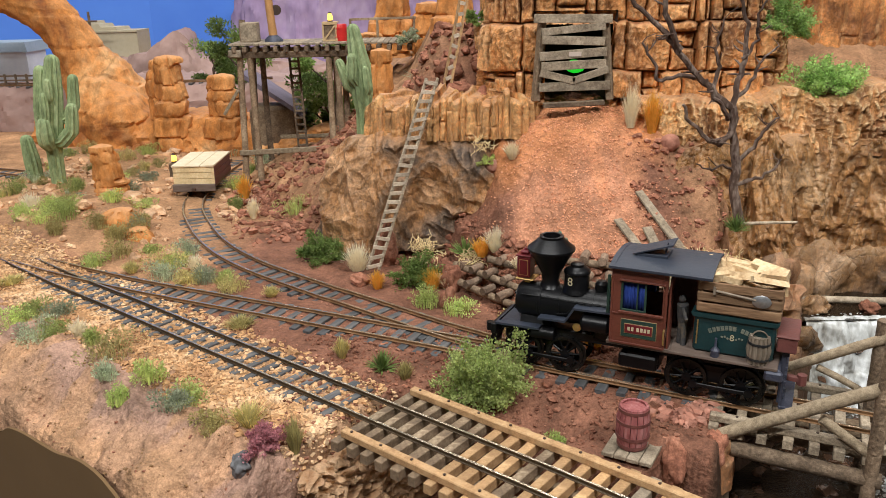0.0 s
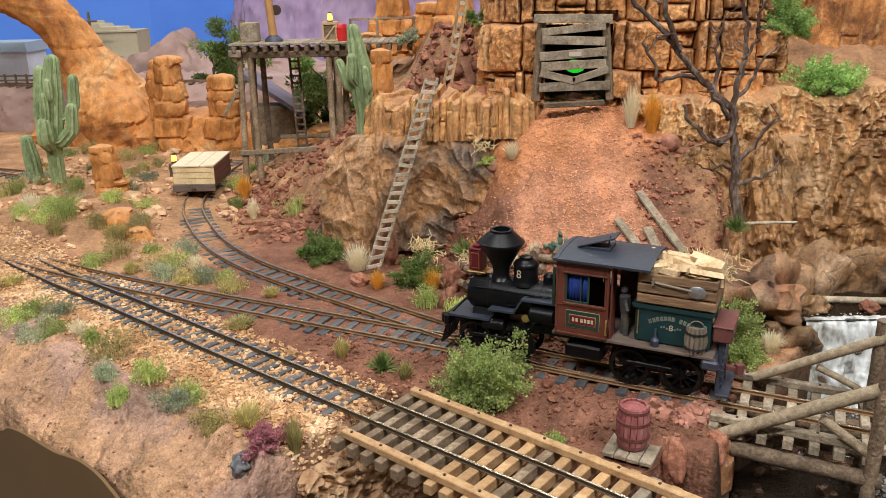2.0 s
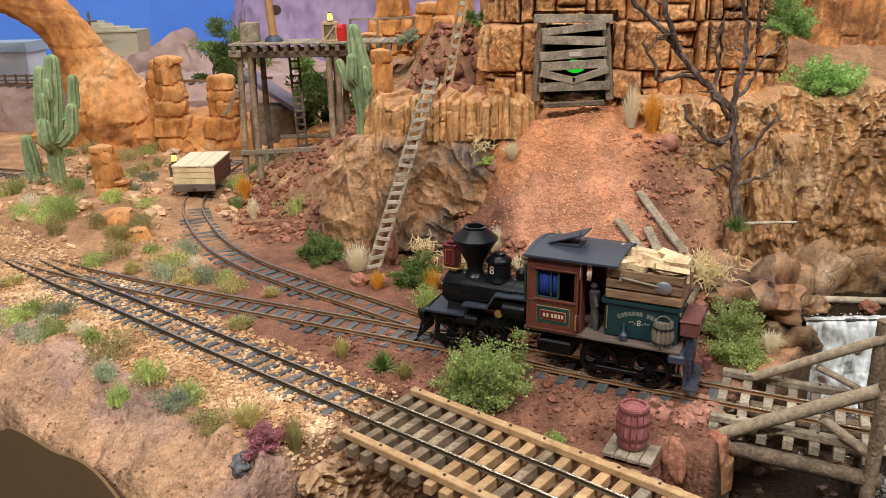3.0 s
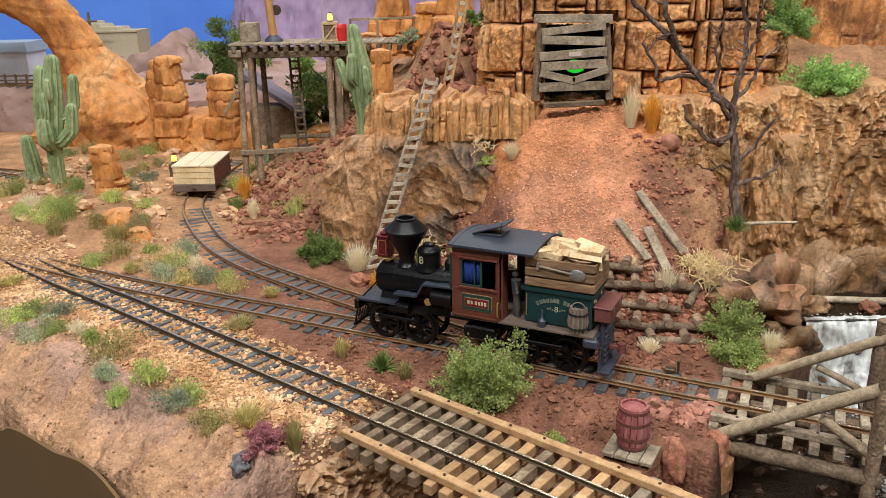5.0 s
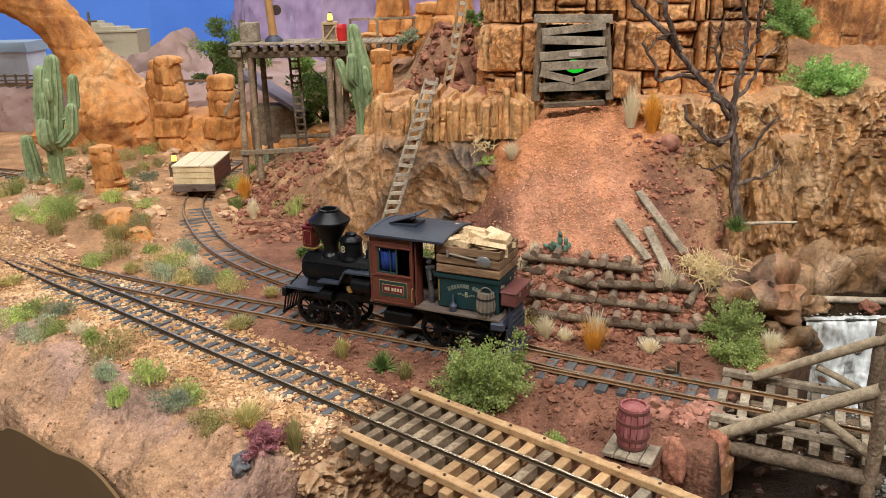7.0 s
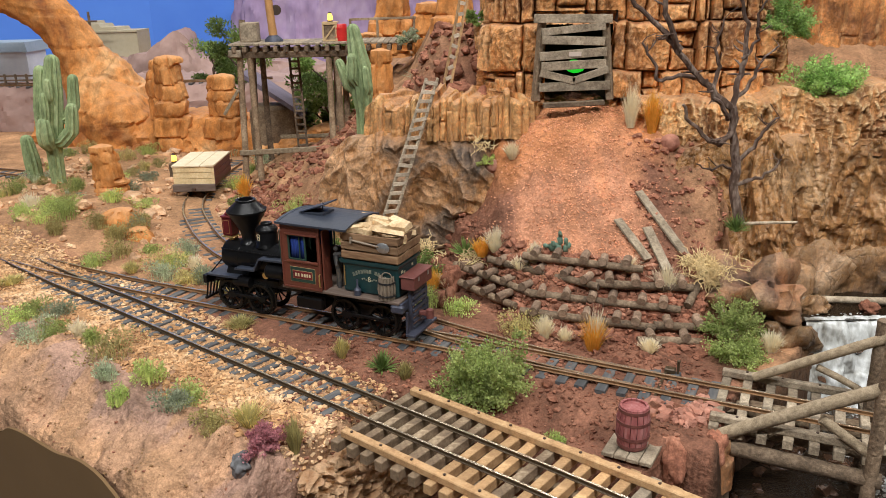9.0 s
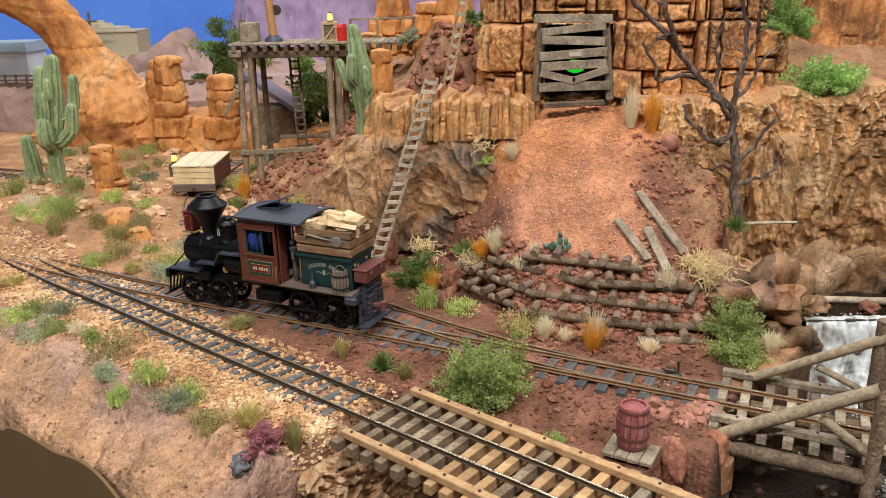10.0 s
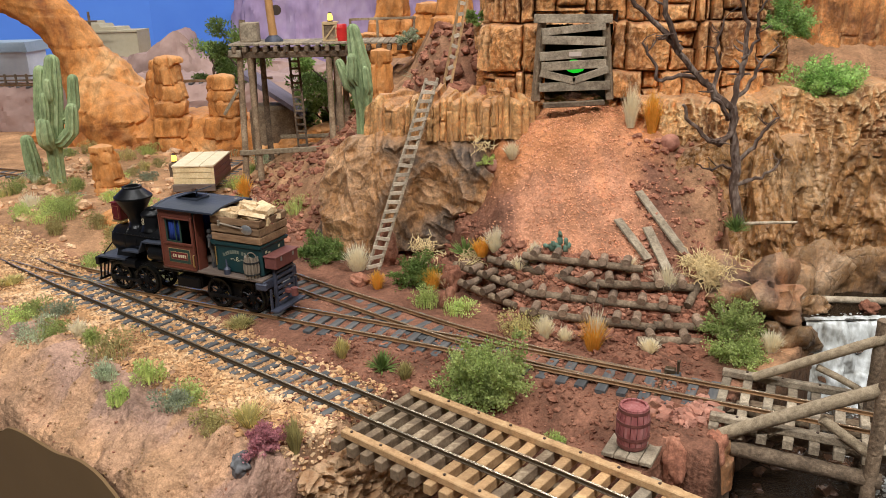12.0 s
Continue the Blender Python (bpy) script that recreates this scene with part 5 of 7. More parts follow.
# boarded mine mouth
adit = thing("mine_entrance", "boarded-up mine mouth with weathered grey planks", "mine entrance")
# near-black colour makes this box read as a dark hole behind the boards
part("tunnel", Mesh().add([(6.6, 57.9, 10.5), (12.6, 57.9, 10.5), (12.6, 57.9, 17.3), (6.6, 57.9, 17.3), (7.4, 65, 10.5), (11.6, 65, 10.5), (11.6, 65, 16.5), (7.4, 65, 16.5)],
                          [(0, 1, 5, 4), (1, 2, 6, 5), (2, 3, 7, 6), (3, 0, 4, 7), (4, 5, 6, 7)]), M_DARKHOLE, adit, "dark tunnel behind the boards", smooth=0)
for x0, x1 in ((7.15, 6.75), (11.55, 12.05)):
    part("door_post", beam(Mesh(), (x0, 56.9, 16.7), (x1, 56.7, 11.2), 0.5, 0.5), M_WOOD, adit)
rnd = random.Random(9)
for z, x0, x1, dz, h in ((16.88, 6.5, 11.9, -0.09, 0.58), (15.95, 7.05, 11.45, 0.36, 0.5), (15.45, 7.1, 11.45, -0.17, 0.58), (14.3, 6.95, 11.6, 0.3, 0.6), (13.62, 7.1, 11.6, 0.18, 0.6), (12.2, 6.95, 11.95, 0.08, 0.62)):
    part("board", beam(Mesh(), (x0, 56.35, z), (x1, 56.35, z + dz), 0.16, h), M_GREYWOOD, adit)
part("board", beam(Mesh(), (7.0, 56.3, 13.2), (9.45, 56.3, 12.62), 0.16, 0.5), M_GREYWOOD, adit)
part("board", beam(Mesh(), (9.3, 56.3, 12.62), (11.75, 56.3, 13.4), 0.16, 0.5), M_GREYWOOD, adit)
part("sill_board", beam(Mesh(), (7.2, 55.9, 11.0), (11.5, 55.9, 11.15), 0.5, 0.35), M_LOG, adit)
part("notice", Mesh().box((9.4, 56.2, 14.46), (0.85, 0.03, 0.3)), material("pale_notice", [(0.5, 0.4, 0.33), (0.62, 0.52, 0.45)], 2, 0.8), adit, "small faded notice")
part("signal_lamp", Mesh().stone((9.8, 58.6, 13.4), (0.75, 0.3, 0.5), 2, 1, 2, 0.05), M_GLOW, adit, "green lamp glowing in the tunnel")

# loose planks on the dump
for p, q in (((11.05, 47.9, 4.95), (12.5, 45.4, 3.1)), ((12.75, 47.2, 4.6), (13.45, 44.5, 2.7)), ((12.7, 49.6, 6.3), (15.0, 45.4, 3.05))):
    solid("loose_plank", beam(Mesh(), p, q, 0.62, 0.16), M_GREYWOOD, "weathered grey plank lying on the red dump", "plank", group="loose planks on the dump")

# crimson barrel on its slab
bar = thing("barrel", "faded crimson wooden barrel with iron hoops on a slab", "barrel", (8.25, 30.6, -0.38))
for k in range(16):
    a0, a1 = 2 * math.pi * k / 16 + 0.02, 2 * math.pi * (k + 1) / 16 - 0.02
    st = Mesh()
    prof = [(0.6, 0), (0.7, 0.45), (0.745, 0.95), (0.72, 1.45), (0.62, 2.0)]
    for r, z in prof:
        for rr, a in ((r, a0), (r, a1), (r - 0.1, a1), (r - 0.1, a0)):
            st.v.append((rr * math.cos(a), rr * math.sin(a), z))
    for i in range(4):
        st.f += [(i * 4 + j, i * 4 + (j + 1) % 4, i * 4 + 4 + (j + 1) % 4, i * 4 + 4 + j) for j in range(4)]
    st.f += [(3, 2, 1, 0), (16, 17, 18, 19)]
    part("stave", st, M_BARREL, bar)
part("head", Mesh().lathe([(0, 1.8), (0.56, 1.8), (0.56, 1.88), (0, 1.88)], 24), M_BARREL, bar)
part("bottom", Mesh().lathe([(0, 0.03), (0.58, 0.03), (0.62, 0.2), (0, 0.2)], 24), M_BARREL, bar)
for z, r in ((0.16, 0.66), (0.6, 0.735), (1.32, 0.74), (1.85, 0.665)):
    part("hoop", Mesh().lathe([(r - 0.03, z - 0.07), (r + 0.015, z - 0.07), (r + 0.012, z + 0.07), (r - 0.03, z + 0.07)], 28, None, True), M_OXIDE, bar, "rust red iron hoop")
deck = thing("plank_deck", "small grey weathered plank deck under the barrel", "deck", (8.2, 30.35, -0.5), (0, 0, -30))
for k in range(4):
    part("plank", Mesh().box((-0.84 + 0.56 * k, 0.02 * (k % 2), 0), (0.53, 1.75, 0.2), ch=0.03), M_GREYWOOD, deck)

# ore-loading platform on posts
plat = thing("loading_platform", "tall weathered timber loading platform on posts", "platform")
for k in range(30):
    x = -20.2 + 0.6 * k
    part("deck_plank", Mesh().box((x, 82.3, 13.95), (0.54, 6.6, 0.2)), M_GREYWOOD, plat)
for k in range(18):
    x = -19.9 + 1.0 * k
    part("joist", Mesh().box((x, 79.5, 13.5), (0.42, 1.6, 0.55)), M_LOG, plat)
for y in (79.6, 85.2):
    part("cap_beam", Mesh().box((-14.7, y, 12.95), (11.6, 0.7, 0.6)), M_LOG, plat)
    for x, lean in ((-19.6, -0.5), (-18.6, 0.1), (-10.9, 0.0), (-10.1, 0.2)):
        part("post", log(Mesh(), (x, y, 12.7), (x + lean, y, -0.4 if x < -16 else 2.0), 0.3, 0.33), M_WOOD if y < 80 else M_LOG, plat)
part("brace", beam(Mesh(), (-20.4, 79.3, 3.3), (-10.4, 79.3, 3.7), 0.3, 0.5), M_POLE, plat)
part("brace", beam(Mesh(), (-17.3, 84.8, 3.9), (-10.6, 84.8, 4.0), 0.3, 0.4), M_POLE, plat)
part("brace", beam(Mesh(), (-21.6, 79.3, 7.2), (-20.0, 79.3, 9.6), 0.2, 0.3), M_POLE, plat)
part("cap_block", Mesh().box((-19.9, 79.3, 13.1), (1.3, 0.9, 0.7)), M_GREYWOOD, plat)
part("hand_rail", beam(Mesh(), (-9.2, 85.2, 15.9), (-2.4, 85.2, 16.0), 0.15, 0.25), M_WOOD, plat)
for x in (-9.2, -6.4, -2.6):
    part("rail_post", Mesh().box((x, 85.2, 15.0), (0.25, 0.25, 2.0)), M_WOOD, plat)
lad = thing("ladder", "dark upright ladder under the loading platform", "ladder")
for dx in (-0.45, 0.45):
    part("stile", beam(Mesh(), (-14.95 + dx, 83, 13.2), (-14.6 + dx, 83, 2.0), 0.16, 0.22), M_LOG, lad)
for k in range(15):
    part("rung", beam(Mesh(), (-15.4 + 0.023 * k, 82.9, 12.7 - 0.72 * k), (-14.5 + 0.023 * k, 82.9, 12.7 - 0.72 * k), 0.12, 0.2), M_LOG, lad)
M_TAN = material("tan_board", [(0.42, 0.28, 0.14), (0.56, 0.4, 0.22)], 1, 0.8, bump=0.3)
M_REDPAINT = material("bright_red_paint", [(0.5, 0.015, 0.015), (0.62, 0.03, 0.025)], 1, 0.4)
box = thing("crate", "small tan framed crate on the platform", "crate", (-10.75, 81.2, 14.05))
part("panel", Mesh().box((0, 0, 0.85), (1.3, 1.3, 1.6), ch=0.03), M_WOOD, box)
for x in (-0.65, 0.65):
    part("batten", Mesh().box((x, -0.7, 0.85), (0.18, 0.12, 1.7)), M_TAN, box)
for z in (0.08, 1.66):
    part("batten", Mesh().box((0, -0.7, z), (1.45, 0.14, 0.16)), M_TAN, box)
part("batten", beam(Mesh(), (-0.6, -0.7, 0.1), (0.6, -0.7, 1.6), 0.1, 0.16), M_TAN, box)
part("lid", Mesh().box((0, 0, 1.78), (1.5, 1.5, 0.1)), M_TAN, box)


def lantern(at, size, label):
    t = thing("lantern", label, "lantern", at)
    part("base", Mesh().lathe([(0, 0), (0.28 * size, 0), (0.24 * size, 0.16 * size), (0, 0.16 * size)], 14), M_IRON, t)
    part("flame", Mesh().lathe([(0, 0.16 * size), (0.26 * size, 0.2 * size), (0.28 * size, 0.6 * size), (0.15 * size, 0.85 * size), (0, 0.9 * size)], 14), M_FLAME, t, "glowing amber flame")
    part("cap", Mesh().lathe([(0.2 * size, 0.86 * size), (0.2 * size, 0.92 * size), (0.06 * size, 1.02 * size), (0, 1.02 * size)], 14), M_IRON, t)


lantern((-10.75, 81.2, 15.86), 0.95, "lit amber lantern on the crate")
can = thing("red_drum", "bright red drum on the platform", "drum", (-9.75, 81.0, 14.05))
part("body", Mesh().lathe([(0, 0), (0.6, 0), (0.62, 0.1), (0.66, 0.8), (0.62, 1.55), (0.58, 1.62), (0, 1.62)], 20), M_REDPAINT, can)
for z in (0.4, 1.2):
    part("hoop", Mesh().lathe([(0.62, z - 0.05), (0.68, z - 0.05), (0.68, z + 0.05), (0.62, z + 0.05)], 20, None, True), M_REDPAINT, can)
hoist = thing("hoist_post", "tan hoist post with a dark pulley on a metal foot", "hoist", (-16.6, 82, 14.05))
part("post", log(Mesh(), (0, 0, 0), (-0.35, 0, 6.5), 0.42, 0.36), material("orange_pole", [(0.4, 0.2, 0.07), (0.52, 0.28, 0.11)], 1, 0.8, bump=0.3), hoist)
part("foot", Mesh().lathe([(0.95, 0), (0.9, 0.2), (0.45, 0.6), (0, 0.6)], 12), M_BLUEGREY, hoist)
part("pulley", Mesh().lathe([(0, -0.1), (0.5, -0.1), (0.42, 0), (0.5, 0.1), (0, 0.1)], 16, cross(0.45, 0, 3.0)), M_IRON, hoist)
solid("water_bin", Mesh().box((-18.9, 82, 15.0), (1.7, 1.5, 1.9), ch=0.08), M_GREYWOOD, "dark grey bin on the platform", "bin")
solid("mine_stake", log(Mesh(), (-19.6, 81.6, 14.05), (-19.55, 81.6, 16.2), 0.3), M_WOOD, "short dark post on the platform", "post")

# mine car with a crated load on the spur
car = thing("mine_car", "small flat mine car loaded with a pale wooden crate", "mine car", (-24.1, 78.4, 0), (0, 0, 1))
part("frame", Mesh().box((0, 0, 0.95), (3.8, 6.8, 0.4)), M_LOG, car)
part("end_beam", Mesh().box((0, -3.5, 0.85), (4.1, 0.35, 0.7)), M_DECK, car)
M_PALE = material("pale_crate_board", [(0.55, 0.4, 0.2), (0.72, 0.55, 0.3), (0.8, 0.66, 0.42)], 0.8, 0.8, bump=0.3, grit=0.15, island=0.1)
part("box_body", Mesh().box((0, 0, 2.0), (3.9, 6.4, 1.7), ch=0.06), M_PALE, car, "pale plank box")
for z in (1.4, 2.0, 2.6):
    part("side_plank", Mesh().box((0, -3.24, z), (3.96, 0.1, 0.55)), M_PALE, car)
    part("side_plank", Mesh().box((1.98, 0, z), (0.1, 6.5, 0.55)), M_OXIDE, car)
for k in range(3):
    part("lid_board", Mesh().box((-1.38 + 1.38 * k, 0, 2.95), (1.33, 6.8, 0.16)), material("pale_lid", [(0.62, 0.5, 0.32), (0.8, 0.69, 0.5)], 1, 0.85, bump=0.3) if k == 0 else bpy.data.materials["pale_lid"], car)
for y in (-2.2, 2.2):
    for x in (-0.87, 0.87):
        part("wheel", Mesh().lathe([(0, -0.1), (0.62, -0.1), (0.62, -0.04), (0.52, 0), (0.5, 0.12), (0, 0.12)], 20, Matrix.Translation((x, y, 0.52)) @ Matrix.Rotation(radians(90 if x > 0 else -90), 4, "Y")), M_IRON, car)
    part("axle", Mesh().rod((-0.9, y, 0.52), (0.9, y, 0.52), 0.1), M_IRON, car)
part("drawbar", Mesh().box((0, -3.75, 0.75), (0.35, 0.5, 0.25)), M_IRON, car)
st = thing("switch_stand", "dark switch stand box beside the spur", "switch stand", (-28.8, 84.0, ground_z(-28.8, 84.0)))
part("case", Mesh().box((0, 0, 0.8), (1.0, 1.0, 1.9)), M_LOG, st)
lantern((-28.8, 84.0, ground_z(-28.8, 84.0) + 1.74), 1.0, "lit amber lantern on the switch stand")

# ---- stones ----
def rubble(name, n, place, r0, r1, mat, label, seed, sub=1, parent=None):
    rr = random.Random(seed)
    b = Mesh()
    for k in range(n):
        got = place(rr)
        if got is None:
            continue
        x, y = got
        r = r0 + (r1 - r0) * rr.random() ** 2.2
        b.stone((x, y, ground_z(x, y) + r * 0.25), (r * rr.uniform(0.8, 1.3), r * rr.uniform(0.7, 1.1), r * rr.uniform(0.5, 0.9)), k * 0.731 + seed, sub=sub, rough=0.4)
    return solid(name, b, mat, label, "stones", kind="stuff", smooth=25)


def by_main(rr):
    s, d = rr.uniform(-36, 13), rr.triangular(1.2, 5.2, 2.0)
    if rr.random() < 0.33:
        d = rr.uniform(-2.6, 1.4)
    x, y = -13.6 + 0.77 * s - 0.64 * d, 41.8 - 0.64 * s - 0.77 * d
    return None if along_main(x, y)[0] > 12.6 else (x, y)


rubble("ballast", 14000, by_main, 0.065, 0.2, M_GRAVEL, "pale orange and cream gravel ballast along the main line", 1)
rubble("trackside_stones", 170, lambda rr: next((p for p in [(rr.uniform(-1, 13), rr.uniform(31.5, 41))] if near_track(*p, MINE, 3.0) and not near_track(*p, MINE, 1.7)), None), 0.12, 0.34, M_RUBBLE, "loose red stones beside the branch line", 21, 2)
rubble("red_gravel", 4200, lambda rr: (rr.uniform(-8, 14), rr.uniform(31, 43)), 0.03, 0.17, M_RUBBLE, "fine red gravel between the tracks", 2)


def in_crib(rr):
    x = rr.uniform(1.5, 15.5)
    y = lerp_line(FOOT, x) + rr.uniform(-0.9, 4.3)
    return x, y


rubble("crib_rubble", 1900, in_crib, 0.07, 0.36, M_RUBBLE, "red broken stone filling the log crib", 3)


def at_foot(rr):
    x = rr.uniform(-19, 2.5)
    return x, lerp_line(FOOT, x) + rr.triangular(-4.5, 2.5, -0.8)


rubble("crib_foot_stones", 520, lambda rr: next((p for p in [(rr.uniform(-4, 15), rr.gauss(0, 1.0))] for p in [(p[0], lerp_line(FOOT, p[0]) - 0.5 + p[1])] if not near_track(*p, SPUR, 1.8) and not near_track(*p, MINE, 1.8)), None), 0.09, 0.38, M_RUBBLE, "red broken stones strewn along the foot of the crib", 23, 2)
rubble("upper_slope_rocks", 260, lambda rr: (rr.uniform(-4, 3.4), rr.uniform(58.8, 69)), 0.12, 0.6, M_RUBBLE, "red rocks strewn over the slope beside the cliff", 25, 2)
rubble("talus", 1300, lambda rr: next((p for p in [at_foot(rr)] if not near_track(*p, SPUR, 1.7)), None), 0.06, 0.42, M_RUBBLE, "red broken stones at the foot of the rock", 4)
rubble("platform_rubble", 620, lambda rr: next((p for p in [(rr.uniform(-21, -6), rr.uniform(60, 84))] if not near_track(*p, SPUR, 2.2)), None), 0.07, 0.55, M_RUBBLE, "red rocks heaped below the platform", 5)
rubble("dump_gravel", 6200, lambda rr: (rr.gauss(8.9, 2.7), rr.uniform(45.5, 57)), 0.02, 0.09, material("dump_gravel", [(0.5, 0.2, 0.1), (0.6, 0.275, 0.15), (0.66, 0.36, 0.22)], 0.5, 0.95, island=0.22), "fine orange gravel on the mine dump", 6)
rubble("bank_pebbles", 240, lambda rr: (rr.uniform(-24, -3), rr.uniform(27, 40)), 0.03, 0.12, M_RUBBLE, "small pebbles on the sandy bank", 7)
rubble("creek_stones", 420, lambda rr: next((p for p in [(rr.uniform(10, 27), rr.uniform(24, 46))] if p[0] - river_x(p[1]) > -4.2), None), 0.2, 0.75, M_WET, "dark wet stones in the creek", 8, 2)
rubble("pier_stones", 90, lambda rr: (rr.gauss(11.6, 0.85), rr.gauss(33.1, 0.55)), 0.17, 0.45, material("pale_red_stone", [(0.19, 0.075, 0.05), (0.31, 0.135, 0.09), (0.42, 0.225, 0.165)], 0.6, 0.85, bump=0.5, bump_scale=6, island=0.25), "red stones packed at the bridge end", 9, 2)


rubble("sand_rocks", 420, lambda rr: next((p for p in [(rr.uniform(-46, -18), rr.uniform(54, 96))] if along_main(*p)[1] < -3 and not near_track(*p, SPUR, 2.0)), None), 0.15, 0.85, material("tan_rocks", [(0.4, 0.19, 0.085), (0.56, 0.33, 0.18), (0.66, 0.45, 0.29)], 0.5, 0.85, bump=0.6, bump_scale=4, island=0.3, grit=0.25), "tan and orange rocks strewn over the sand", 11, 2)
rubble("bank_gravel", 2600, lambda rr: next((p for p in [(rr.uniform(-30, -2), rr.uniform(27, 52))] if 2.5 < along_main(*p)[1] < 9.6 and along_main(*p)[0] < 12), None), 0.025, 0.09, M_GRAVEL, "fine grit scattered over the sandy bank", 12)
rubble("side_grit", 2600, lambda rr: next((p for p in [(rr.uniform(-26, 14), rr.uniform(38, 60))] if -9 < along_main(*p)[1] < -1.5), None), 0.025, 0.08, M_RUBBLE, "fine red grit beside the branch line", 13)


rubble("slope_stones", 420, lambda rr: (rr.uniform(12.5, 19), rr.uniform(43, 54)), 0.04, 0.3, M_RUBBLE, "small stones on the slope beside the dump", 14, 2)


def boulder(x, y, r, mat, label, seed, sink=0.3, z=None, rough=0.3):
    z = ground_z(x, y) if z is None else z
    return solid("boulder", Mesh().stone((x, y, z + r[2] * (1 - sink)), r, seed, sub=4, rough=rough), mat, label, "boulder", group="boulders", smooth=60)


for k, (x, y, a, b, c) in enumerate(((0.6, 49.6, 0.7, 0.5, 1.0), (0.3, 46.9, 0.5, 0.5, 0.8), (16.9, 44.7, 0.9, 0.7, 0.6), (1.2, 60.5, 1.6, 1.0, 0.7), (-5.8, 51.2, 0.6, 0.5, 0.4), (18.6, 46.6, 0.6, 0.4, 0.4), (-4.2, 54.6, 0.8, 0.5, 1.9))):
    boulder(x, y, (a, b, c), M_RUBBLE, "rounded dusty red boulder", k + 2)
for k, (x, y, a, b, c) in enumerate(((1.8, 62.6, 1.1, 0.8, 0.9), (3.4, 60.4, 1.0, 0.6, 0.9), (2.4, 60.6, 0.8, 0.6, 0.7), (4.8, 58.0, 0.6, 0.5, 0.5), (0.6, 63.6, 0.9, 0.7, 0.8), (2.9, 58.8, 0.7, 0.5, 0.45), (-0.9, 61.5, 0.6, 0.5, 0.5))):
    boulder(x, y, (a, b, c), M_RUBBLE, "angular dusty red rock on the upper slope", k + 62, 0.35, None, 0.5)
for x, y, r in ((15.6, 53.4, (0.72, 0.62, 0.6)), (3.6, 55.6, (0.75, 0.55, 0.5))):
    boulder(x, y, r, bpy.data.materials["pale_red_stone"], "smooth rounded pinkish boulder", 91 + x, 0.4, None, 0.07)
boulder(-9.05, 30.1, (0.5, 0.45, 0.55), material("slate_boulder", [(0.08, 0.08, 0.085), (0.16, 0.16, 0.165)], 1, 0.85, bump=0.5), "dark grey boulder on the bank", 21)
boulder(18.4, 43.6, (2.7, 2.2, 2.3), M_RUST, "rust-orange outcrop beside the creek", 25, 0.9, 1.0, 0.42)
boulder(19.7, 41.6, (1.5, 1.2, 1.7), M_WETBROWN, "damp brown outcrop beside the creek", 26, 1.0, -0.9, 0.42)
for k, (x, y, a, b, c, z) in enumerate(((20.6, 45.6, 1.9, 1.4, 2.4, -0.6), (23.6, 46.9, 2.2, 1.3, 2.6, -0.4), (27.2, 47.2, 2.6, 1.3, 2.2, -0.4), (31.0, 46.6, 2.4, 1.5, 3.0, -0.6), (22.0, 43.6, 0.9, 0.7, 0.7, 0.1), (28.4, 42.6, 1.0, 0.8, 0.9, 0.0))):
    boulder(x, y, (a, b, c), M_WETBROWN, "wet brown rock at the edge of the pool", 80 + k, 0.5, z, 0.32)
boulder(10.3, 30.9, (1.25, 0.7, 1.35), M_RUBBLE, "large flat red rock set below the bridge end", 41, 0.5, -2.2, 0.22)
boulder(12.1, 31.3, (0.75, 0.6, 1.1), M_RUBBLE, "large flat red rock set below the bridge end", 43, 0.5, -1.9, 0.22)
boulder(25.2, 43.2, (0.5, 0.45, 0.4), M_RUBBLE, "wet red stone in the creek", 29, 0.5, 0.4)

def pillar(name, x, y, z, h, r, mat, label, seed, band=1.6, taper=0.3, top=0.75, n=44, group=""):
    """A free-standing weathered rock column, split into uneven beds and blocks."""
    b, rows = Mesh(), max(8, int(h / 0.22))
    for j in range(rows + 1):
        w = j / rows
        zz = h * w
        for k in range(n):
            t = 2 * math.pi * k / n
            q = Vector((math.cos(t) * 1.2, math.sin(t) * 1.2, zz * 0.35 + seed * 3.3))
            i, e = bands(zz / band + 0.2 * noise.noise(q * 1.3), seed)
            c, f = bands(k / n * 5 + hash1((i, seed, 2)), i + seed)
            p = r * (1 - taper * w) * (1 + 0.22 * (hash1((i, seed, 5)) - 0.5))
            p *= 1 + 0.42 * (hash1((i, c % 5, seed)) - 0.5) - 0.2 * (1 - step(0, 0.09, e)) - 0.12 * (1 - step(0, 0.08, f)) + 0.2 * noise.fractal(q, 0.8, 2, 5)
            if w > top:
                p *= math.sqrt(max(0.02, 1 - ((w - top) / (1 - top)) ** 4))
            lean = 0.25 * r * noise.noise(Vector((zz * 0.2, seed, 0)))
            b.v.append((p * math.cos(t) + lean, p * math.sin(t) * 0.85, zz))
    for j in range(rows):
        b.f += [(j * n + k, j * n + (k + 1) % n, (j + 1) * n + (k + 1) % n, (j + 1) * n + k) for k in range(n)]
    b.f.append(tuple(range(rows * n, (rows + 1) * n)))
    return solid(name, b, mat, label, "rock pillar", group=group, at=Matrix.Translation((x * U, y * U, z * U)), smooth=45)


